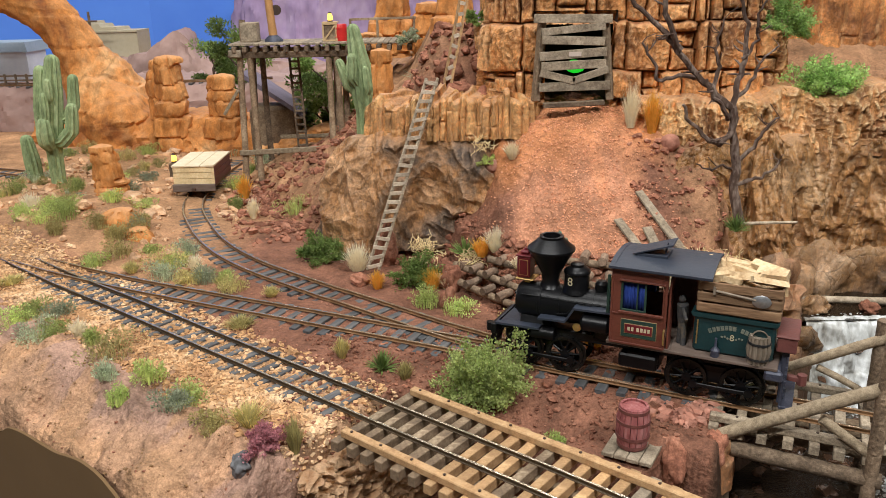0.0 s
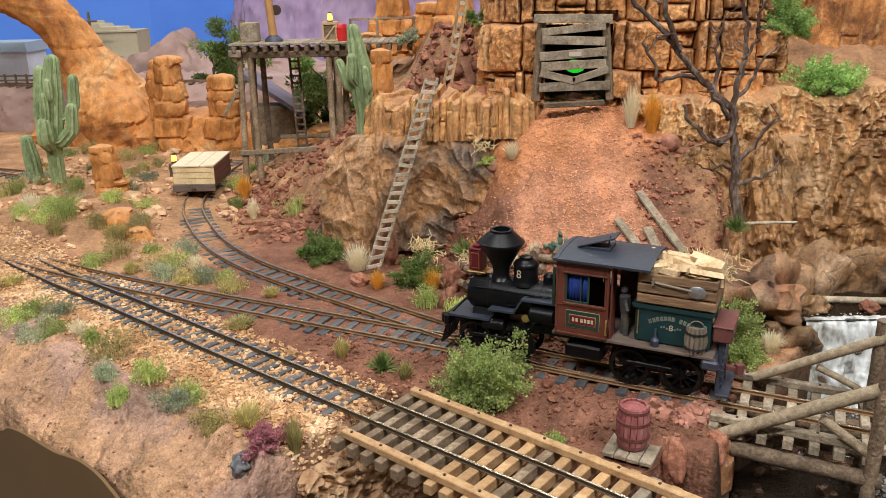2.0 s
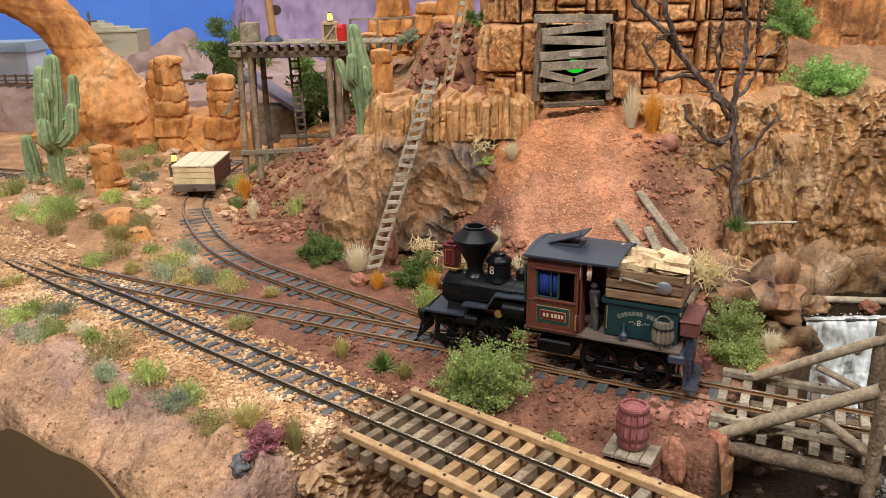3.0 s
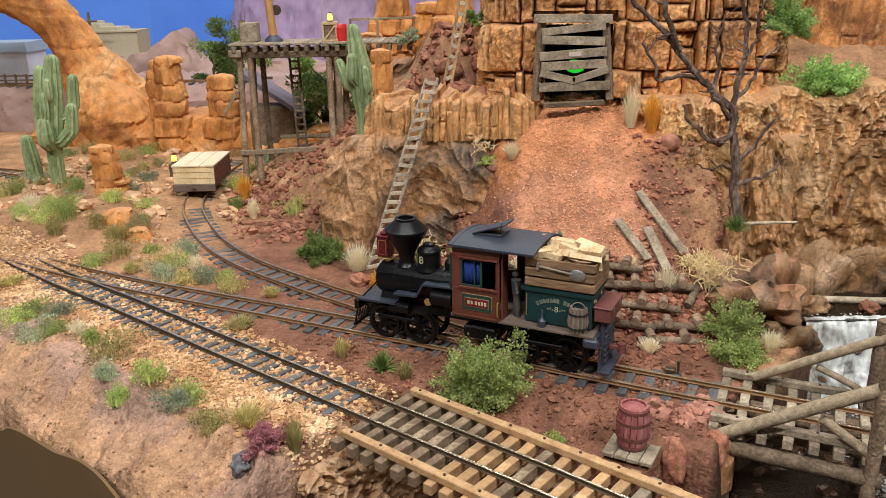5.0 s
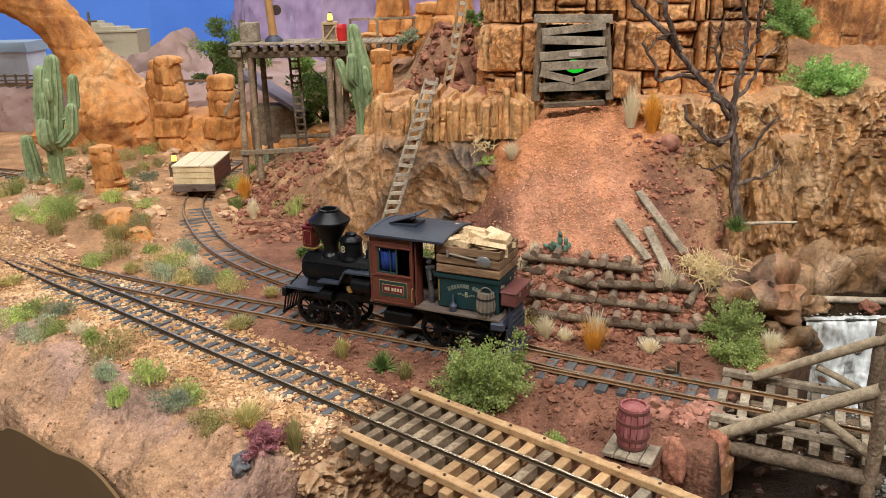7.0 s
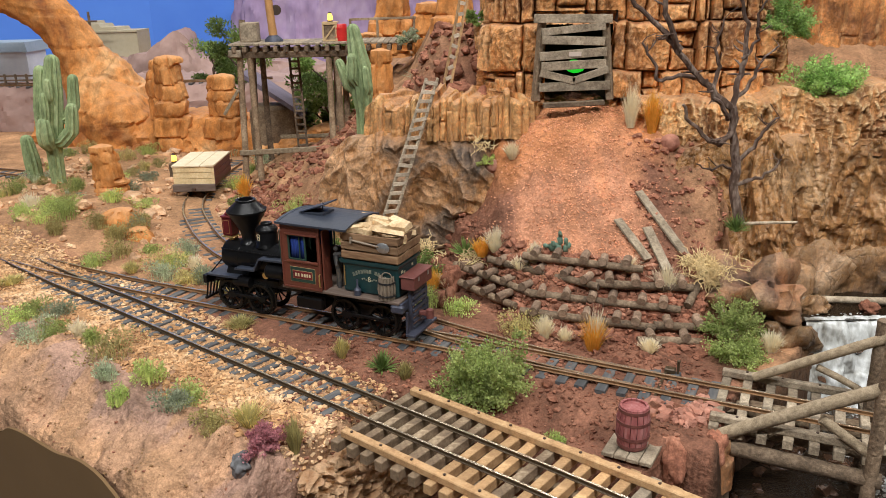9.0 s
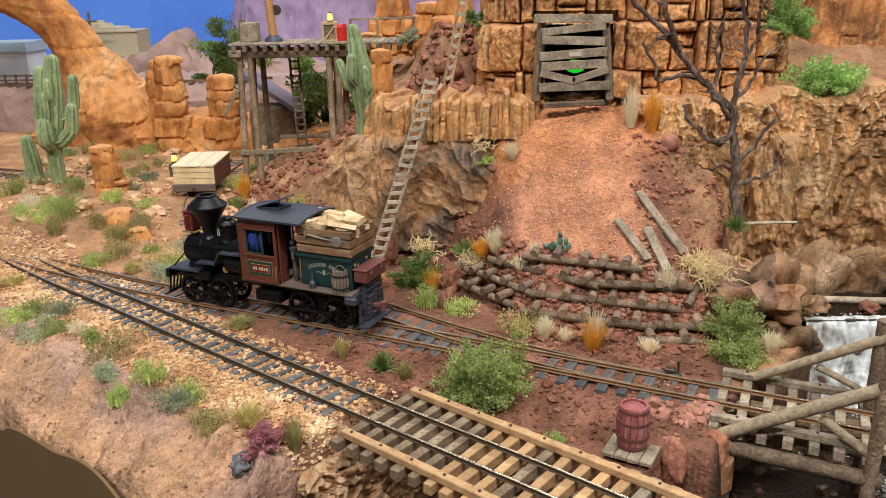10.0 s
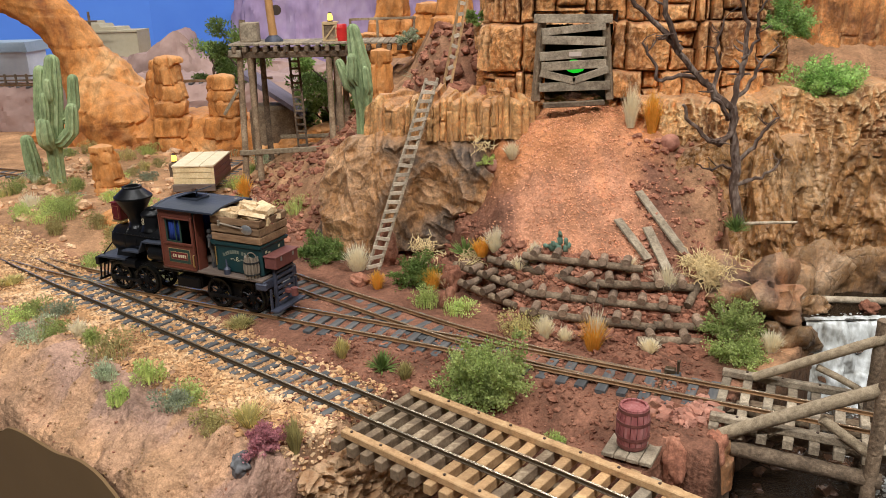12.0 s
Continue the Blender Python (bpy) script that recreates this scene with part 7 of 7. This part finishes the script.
def ribbed(pts, radii, ribs=11):
    """A ribbed, round-topped cactus limb."""
    n, b = ribs * 2, Mesh()
    fine, fr = [], []
    for i in range(len(pts) - 1):
        for s in range(5):
            fine.append(Vector(pts[i]).lerp(Vector(pts[i + 1]), s / 5))
            fr.append(radii[i] + (radii[i + 1] - radii[i]) * s / 5)
    end, r = Vector(pts[-1]), radii[-1]
    d = (Vector(pts[-1]) - Vector(pts[-2])).normalized()
    for k in range(6):
        a = math.pi / 2 * k / 5.2
        fine.append(end + d * r * math.sin(a))
        fr.append(r * math.cos(a))
    side = None
    for i, p in enumerate(fine):
        t = (fine[min(i + 1, len(fine) - 1)] - fine[max(i - 1, 0)]).normalized()
        side = t.orthogonal() if side is None else side
        side = (side - t * side.dot(t)).normalized()
        up = t.cross(side)
        for k in range(n):
            a = 2 * math.pi * k / n
            q = fr[i] * (1 if k % 2 else 0.8)
            b.v.append(tuple(p + (side * math.cos(a) + up * math.sin(a)) * q))
    for i in range(len(fine) - 1):
        b.f += [(i * n + k, i * n + (k + 1) % n, (i + 1) * n + (k + 1) % n, (i + 1) * n + k) for k in range(n)]
    b.f += [tuple(range(n))[::-1], tuple(range((len(fine) - 1) * n, len(fine) * n))]
    return b


sag = thing("saguaro", "tall pale green saguaro cactus with many arms", "cactus", (-39.6, 80, -0.4), group="cacti")
part("trunk", ribbed([(0, 0, 0), (0.1, 0, 4.0), (0.3, 0, 7), (0.9, 0, 10), (1.35, 0, 13.0)], [0.72, 0.78, 1.15, 1.0, 0.72]), M_CACTUS, sag)
for pts, r in (([(0.3, -0.2, 5.0), (1.4, -0.4, 5.2), (2.4, -0.4, 6.2), (2.75, -0.4, 8.4)], 0.7), ([(0.6, 0.3, 7.2), (1.8, 0.5, 7.4), (2.6, 0.5, 8.6), (2.9, 0.5, 11.2)], 0.62), ([(0, 0.2, 4.6), (-0.75, 0.3, 5.6), (-0.6, 0.3, 8.5), (-0.1, 0.3, 12.0)], 0.78),
               ([(0.2, -0.8, 4.6), (0.1, -1.3, 5.4), (0.15, -1.4, 6.2), (0.2, -1.4, 7.0)], 0.85), ([(0.3, -0.9, 6.5), (0.3, -1.2, 7.4), (0.45, -1.2, 8.6), (0.5, -1.2, 9.7)], 0.5), ([(0.8, -0.6, 9.0), (0.95, -1.0, 9.6), (1.0, -1.0, 10.4), (1.05, -1.0, 11.1)], 0.45)):
    part("arm", ribbed(pts, [r * 0.7, r, r, r * 0.85], 9), M_CACTUS, sag)
sag = thing("saguaro", "short plain saguaro cactus column", "cactus", (-43.0, 82.2, -0.3), group="cacti")
part("trunk", ribbed([(0, 0, 0), (-0.1, 0, 2.5), (-0.3, 0, 4.7)], [0.75, 0.85, 0.65]), M_CACTUS, sag)
sag = thing("saguaro", "blue-green saguaro cactus on the rock ledge", "cactus", (-5.95, 60.0, 7.6), group="cacti")
part("trunk", ribbed([(0, 0, 0), (0.1, 0, 2.5), (0.1, 0, 4.0), (0, 0, 6), (-0.35, 0, 8.5)], [0.5, 0.55, 0.85, 0.85, 0.5], 10), M_CACTUS, sag)
for pts, r in (([(-0.2, 0, 3.8), (-0.9, -0.2, 4.6), (-1.2, -0.2, 5.6), (-1.45, -0.2, 6.2)], 0.4), ([(-0.1, -0.3, 4.4), (-0.55, -0.8, 5.2), (-0.5, -0.8, 6.0), (-0.5, -0.8, 6.6)], 0.42), ([(0.3, -0.2, 3.6), (0.55, -0.5, 4.4), (0.45, -0.5, 5.0), (0.4, -0.5, 5.7)], 0.42)):
    part("arm", ribbed(pts, [r * 0.7, r, r, r * 0.8], 8), M_CACTUS, sag)

# dead tree
tree = thing("dead_tree", "bare dead tree with dark twisted branches", "tree")


def limb(pts, r0, r1, parent, name="limb", twigs=0, seed=0):
    rr = random.Random(seed)
    fine = []
    for i in range(len(pts) - 1):
        for s in range(4):
            q = Vector(pts[i]).lerp(Vector(pts[i + 1]), s / 4)
            fine.append(q + Vector((rr.gauss(0, 0.06), rr.gauss(0, 0.06), rr.gauss(0, 0.06))))
    fine.append(Vector(pts[-1]))
    rad = [0.84 * (r0 + (r1 - r0) * i / (len(fine) - 1)) for i in range(len(fine))]
    ob = part(name, Mesh().tube(fine, rad, 8, None, 0.12), M_BARK, parent)
    for k in range(twigs):
        i = rr.randrange(len(fine) // 3, len(fine))
        d = Vector((rr.gauss(0, 0.7), rr.gauss(0, 0.5), abs(rr.gauss(0.4, 0.4)))).normalized()
        p = fine[i]
        part("twig", Mesh().tube([p, p + d * 0.45, p + d * 0.8 + Vector((rr.gauss(0, 0.15), 0, rr.gauss(0, 0.15)))], [rad[i] * 0.5, rad[i] * 0.4, 0.03], 6), M_BARK, ob)
    return ob


limb([(18.8, 48.2, 4.6), (18.4, 48.3, 6.6), (18.25, 48.4, 9.0), (17.8, 48.4, 11.8)], 0.4, 0.3, tree, "trunk")
limb([(17.8, 48.4, 11.7), (16.6, 48.2, 12.7), (15.5, 48.0, 13.6), (14.2, 47.7, 15.0), (13.2, 47.5, 16.3), (12.0, 47.2, 17.3), (10.6, 47, 18.6)], 0.27, 0.14, tree, twigs=7, seed=1)
limb([(14.0, 47.6, 15.3), (13.3, 47.2, 17.0), (12.7, 47.0, 18.7)], 0.22, 0.16, tree, twigs=1, seed=2)
limb([(15.2, 47.9, 13.7), (14.0, 47.4, 13.9), (12.8, 47.2, 13.6), (12.5, 47.1, 14.6), (11.7, 47, 15.8)], 0.17, 0.08, tree, twigs=2, seed=3)
limb([(17.8, 48.4, 11.7), (18.0, 48.5, 13.4), (18.3, 48.5, 15.1), (18.2, 48.3, 16.6), (17.5, 48, 18.3)], 0.24, 0.12, tree, twigs=8, seed=4)
limb([(18.0, 48.4, 10.3), (17.0, 47.6, 9.7), (15.9, 47, 10.1), (14.8, 46.8, 11.2), (14.2, 46.5, 12.3)], 0.22, 0.1, tree, twigs=4, seed=5)
limb([(18.3, 48.4, 8.2), (19.3, 48.2, 9.4), (19.9, 48.0, 10.6), (20.6, 48.0, 11.2)], 0.18, 0.07, tree, twigs=4, seed=6)
limb([(18.5, 48.3, 7.0), (19.6, 48.0, 7.4), (20.6, 48, 8.0), (21.0, 48, 8.6)], 0.17, 0.06, tree, twigs=4, seed=7)
limb([(17.6, 48.3, 11.0), (17.0, 48, 12.0), (16.0, 47.8, 12.9), (15.9, 47.8, 13.6)], 0.2, 0.1, tree, twigs=4, seed=8)
limb([(18.2, 48.5, 12.4), (19.0, 48.5, 13.6), (19.3, 48.4, 14.6), (20.2, 48.3, 15.4)], 0.16, 0.06, tree, twigs=4, seed=9)
limb([(16.4, 48.2, 12.8), (16.7, 48.1, 14.2), (16.3, 48.0, 15.6), (16.6, 47.9, 17.0)], 0.17, 0.06, tree, twigs=5, seed=10)
limb([(18.2, 48.4, 14.6), (18.9, 48.3, 15.8), (18.7, 48.2, 17.2), (19.3, 48.1, 18.4)], 0.14, 0.05, tree, twigs=5, seed=11)
limb([(13.4, 47.5, 16.0), (12.6, 47.3, 16.0), (12.0, 47.2, 15.2)], 0.1, 0.04, tree, twigs=3, seed=12)
limb([(18.4, 48.3, 7.8), (17.4, 47.9, 8.3), (16.6, 47.8, 8.0), (15.6, 47.6, 8.5)], 0.12, 0.05, tree, twigs=3, seed=13)
# ---- far scenery ----
M_MESA = material("purple_painted_mesa", [(0.24, 0.17, 0.29), (0.36, 0.26, 0.42), (0.45, 0.35, 0.48)], 0.12, 0.9, bump=0.3, stretch=(1, 1, 0.5))
M_HAZE = material("dusty_pink_rock", [(0.3, 0.19, 0.16), (0.44, 0.3, 0.26)], 0.15, 0.9, bump=0.5, bump_scale=1)
M_TOWN = material("tan_stucco", [(0.42, 0.36, 0.24), (0.5, 0.44, 0.31)], 0.3, 0.85)
M_WHITE = material("pale_blue_siding", [(0.6, 0.66, 0.74), (0.72, 0.77, 0.82)], 0.3, 0.8)
M_SHED = material("purple_grey_roof", [(0.12, 0.1, 0.14), (0.22, 0.18, 0.22)], 0.5, 0.8, bump=0.3)
rock_face("far_mesa", [(-42, 164), (-39, 158), (-30, 155), (-15, 155), (0, 154), (14, 158), (30, 165)], [(0, -4), (1, -4)], [(0, 18), (0.1, 23), (1, 25)], (6, 14), M_MESA, "hazy purple mesa behind the mine", 1.8, 0.12, 11, kind="crag", gap=0.6, cat="mesa", depth=10)
rock_face("far_ridge", [(-75, 140), (-60, 134), (-48, 132), (-38, 133), (-28, 138), (-18, 142)], [(0, -3), (1, -3)], [(0, 4), (0.25, 8), (0.45, 9), (0.55, 13), (0.62, 8), (1, 6)], (5, 5), M_HAZE, "dusty pink rock ridge", 2.0, 0.3, 12, gap=0.7, cat="ridge", depth=10, kind="crag")
# natural arch
arch = Mesh()
pts = [(-72, 104, -3), (-70, 104, 8), (-66, 104, 15), (-60, 104, 19.5), (-53, 104, 19), (-48, 104, 15.0), (-45, 104, 9.5), (-42.5, 104, 4.5), (-40, 104, -1)]
fine = curve([(p[0], p[2]) for p in pts], 0.3)
n = 60
for i, (x, z, a) in enumerate(fine):
    f = i / (len(fine) - 1)
    r = 2.5 + 1.1 * (2 * f - 1) ** 2 + 2.6 * step(0.7, 1.0, f)
    for k in range(n):
        t = 2 * math.pi * k / n
        q = Vector((x, 104, z)) + Vector((-math.sin(a), 0, math.cos(a))) * math.cos(t) * r + Vector((0, 1, 0)) * math.sin(t) * r * 1.1
        i2, e2 = bands(q.z * 0.28 + q.x * 0.05 + 0.3 * noise.noise(q * 0.15), 5)
        o = 1 + 0.16 * noise.fractal(q * 0.16, 0.9, 2, 4) + 0.12 * (hash1((i2, 3, 2)) - 0.5) - 0.07 * (1 - step(0, 0.07, e2))
        o += 0.14 * (0.4 - abs(noise.noise(Vector((q.x * 0.5, q.y * 0.5, q.z * 0.22))))) + 0.05 * (0.4 - abs(noise.noise(q * 1.1))) + 0.03 * noise.fractal(q * 1.6, 0.7, 2, 4)
        c = Vector((x, 104, z))
        arch.v.append(tuple(c + (q - c) * o))
arch_rock = thing("natural_arch", "great orange sandstone arch", "rock arch")
cuts = [0, len(fine) // 4, len(fine) // 2, int(len(fine) * 0.7), int(len(fine) * 0.84), len(fine) - 1]
for name, lo, hi in zip(("leg", "span", "span", "shoulder", "leg"), cuts, cuts[1:]):
    bed = Mesh()
    bed.v = arch.v[lo * n:(hi + 1) * n]
    bed.f = [(i * n + k, i * n + (k + 1) % n, (i + 1) * n + (k + 1) % n, (i + 1) * n + k) for i in range(hi - lo) for k in range(n)]
    part(name, bed, M_FARROCK, arch_rock, smooth=50)


rock_face("far_bench", [(-84, 114), (-66, 110), (-50, 109), (-36, 110), (-24, 112), (-16, 116)], [(0, -2), (1, -2)], [(0, 6.4), (0.5, 6.6), (1, 6.4)], (6, 5), M_HAZE, "dusty pink rock bench below the far town", 1.6, 0.25, 17, gap=0.5, cat="bench", depth=18, kind="crag", ragged=0.3)
track("railway_track", [(-84, 117), (-66, 113.5), (-50, 112.5), (-36, 113.5), (-24, 116)], "far dark track along the rock bench", 1.3, 3.0, M_TIE, lift=6.95)
fence = thing("fence", "low dark wooden fence on the rock bench", "fence")
for k in range(9):
    part("post", Mesh().box((-68 + 1.5 * k, 112.2, 7.4), (0.25, 0.25, 1.9)), M_LOG, fence)
for z in (7.5, 8.1):
    part("rail", Mesh().box((-62, 112.2, z), (12.4, 0.12, 0.22)), M_LOG, fence)


def spire(x, y, z, h, r, seed, label):
    pillar("rock_spire", x, y, z - 0.8, h + 0.8, r, M_FARROCK, label, seed, 2.2, 0.3, 0.93, group="rock spires")


spire(-33.0, 98, 0.2, 11.5, 2.3, 31, "stacked orange sandstone spire")
spire(-34.6, 99, 0.2, 11.0, 1.6, 35, "stacked orange sandstone spire")
spire(-26.4, 98, 0.0, 9.4, 2.4, 41, "rounded orange rock column")
spire(-7.6, 88, 6.0, 8.5, 1.7, 51, "orange rock column behind the platform")
spire(-5.2, 70, 8.5, 5.6, 1.3, 55, "orange rock column beside the cactus")
spire(-5.2, 90, 12.5, 7.0, 2.4, 61, "balanced orange rock above the platform")
spire(-1.0, 90, 12.5, 5.0, 2.2, 65, "brown rock stack above the platform")
spire(1.2, 72, 15.0, 7.0, 1.9, 71, "orange rock stack at the cliff's end")
rock_face("low_ridge", [(-52, 100), (-44, 98), (-38, 97), (-30, 96), (-24, 95), (-20, 96)], [(0, -1), (1, -1)], [(0, 4), (0.3, 3.2), (0.6, 4.6), (0.85, 3.6), (1, 2)], (3, 3), M_FARROCK, "low orange rock ridge at the spires' foot", 1.2, 0.5, 14, gap=0.4, cat="ridge", kind="crag", depth=6)
rock_face("back_slope", [(-22, 90), (-16, 88), (-10, 85), (-4, 80), (2, 74)], [(0, -1), (1, 6)], [(0, 2.5), (0.4, 5), (0.75, 11), (1, 12.5)], (3, 3), M_FARROCK, "orange rock slope behind the platform", 1.2, 0.5, 15, gap=0.35, cat="slope", kind="crag", depth=12)


def building(name, x, y, z, w, d, h, mat, label, steps=False, windows=3):
    t = thing(name, label, "building", (x, y, z))
    o = [(-w / 2, 0), (w / 2, 0), (w / 2, h)]
    if steps:
        o += [(w * 0.16, h), (w * 0.13, h * 1.035), (-w * 0.14, h * 1.035), (-w * 0.17, h * 1.07), (-w * 0.3, h * 1.07), (-w * 0.32, h * 1.1), (-w * 0.5, h * 1.1)]
    else:
        o += [(0, h * 1.15), (-w / 2, h)]
    part("wall", Mesh().prism(o, -d / 2, d / 2), mat, t, smooth=0)
    part("cornice", Mesh().box((0, -d / 2 - 0.1, h * 0.99), (w * 1.02, 0.3, 0.35)), mat, t)
    for k in range(windows):
        part("window", Mesh().box((-w / 2 + w * (k + 0.5) / windows, -d / 2, h * 0.45), (w * 0.12, 0.2, h * 0.3)), M_SHED, t)
    return t


building("town_building", -55.1, 140, -2, 9.2, 6, 14.8, M_TOWN, "tan stucco building with a stepped parapet", True, 0)
white = building("town_building", -63.2, 121, 6.3, 6.6, 6, 5.2, M_WHITE, "white building with a blue-grey roof beyond the arch", False, 0)
part("roof", Mesh().prism([(-3.7, -0.4), (3.7, -0.4), (3.5, 1.0), (-3.5, 1.0)], -3.4, 3.4, 1, Matrix.Translation((0, 0, 5.0))), material("blue_grey_roof", [(0.25, 0.33, 0.42), (0.34, 0.42, 0.5)], 0.5, 0.7), white)
shed = thing("mine_shed", "small weathered shed with a purple-grey roof", "shed", (-19.0, 92, 0))
part("wall", Mesh().box((0, 0, 3.2), (5.5, 4, 6.4)), M_WOOD, shed)
part("roof", Mesh().prism([(-3.2, 9.8), (3.4, 5.2), (3.5, 5.7), (-3.1, 10.3)], -2.6, 2.6), M_SHED, shed)
pole = thing("telegraph_pole", "thin dark telegraph pole", "pole", (-56, 132, 0))
part("post", Mesh().rod((0, 0, 0), (0, 0, 16), 0.2), M_LOG, pole)
part("crossarm", Mesh().box((0, 0, 14.5), (2.5, 0.3, 0.3)), M_LOG, pole)


def juniper(x, y, z, h, seed):
    t = thing("juniper_tree", "dark green twisted juniper tree", "tree", (x, y, z), group="junipers")
    rr = random.Random(seed)
    limb([(0, 0, 0), (0.3, 0, h * 0.3), (-0.2, 0, h * 0.6), (0.2, 0, h * 0.85)], 0.4, 0.15, t, "trunk")
    for k in range(7):
        a, q = rr.uniform(0, 6.28), h * (0.3 + 0.1 * k)
        c = Vector((math.cos(a) * h * 0.22, math.sin(a) * h * 0.15, q + h * 0.08))
        limb([(0, 0, q - h * 0.1), c * 0.6 + Vector((0, 0, q * 0.35)), c], 0.16, 0.06, t)
        part("foliage_clump", leafy(Mesh(), c, h * rr.uniform(0.12, 0.18), 650, 0.3, rr, 0.75), M_DARKLEAF, t, smooth=0)


for k, (x, y, z, h) in enumerate(((-27.5, 112, 0.5, 13.5), (-33.0, 118, 0, 11), (-12.3, 90, 1.5, 12), (-14.0, 94, 1.0, 8))):
    juniper(x, y, z, h, 80 + k)
track("railway_track", [(-80, 92), (-56, 88.5), (-47, 86), (-42, 82)], "far side track with dark ties in the sand", 1.3, 3.0, M_TIE, lift=0.3)

# edge of the layout and the plain room that closes the place
edge = curve([(-60, -7), (-30, -6.5), (-14, -5.2), (-6.2, -3.55), (-4.2, -2.7), (-2.2, -2.3), (1.0, -2.05), (2.6, -1.7), (4.0, -1.45), (5.4, -1.5), (6.2, -1.75), (7.0, -2.15), (8.0, -3.4), (9.0, -5.0), (11, -6.5), (16, -7), (60, -7)], 0.3)
outline = [(x, z) for x, z, a in edge] + [(60, -60), (-60, -60)]
fm = Matrix(((0.77, -0.64, 0, -13.6), (-0.64, -0.77, 0, 41.8), (0, 0, 1, 0), (0, 0, 0, 1)))
solid("fascia", Mesh().prism(outline, 9.8, 9.95, 1, fm), M_FASCIA, "smooth brown painted layout fascia with a curved top edge", "fascia", kind="structure", smooth=30)
# unseen room shell; its grey is kept dark to hold back bounced light
M_ROOM = material("grey_room_paint", [(0.15, 0.147, 0.145), (0.17, 0.167, 0.163)], 0.02, 0.9)
for name, c, s in (("wall_north", (0, 205, 40), (520, 6, 260)), ("wall_south", (0, -240, 40), (520, 6, 260)), ("wall_east", (257, -20, 40), (6, 450, 260)), ("wall_west", (-257, -20, 40), (6, 450, 260)), ("floor", (0, -20, -93), (520, 450, 6)), ("ceiling", (0, -20, 173), (520, 450, 6))):
    solid(name, Mesh().box(c, s, ch=0), M_ROOM, "plain grey surface of the unseen room", "room surface", kind="structure", smooth=0)


motions()
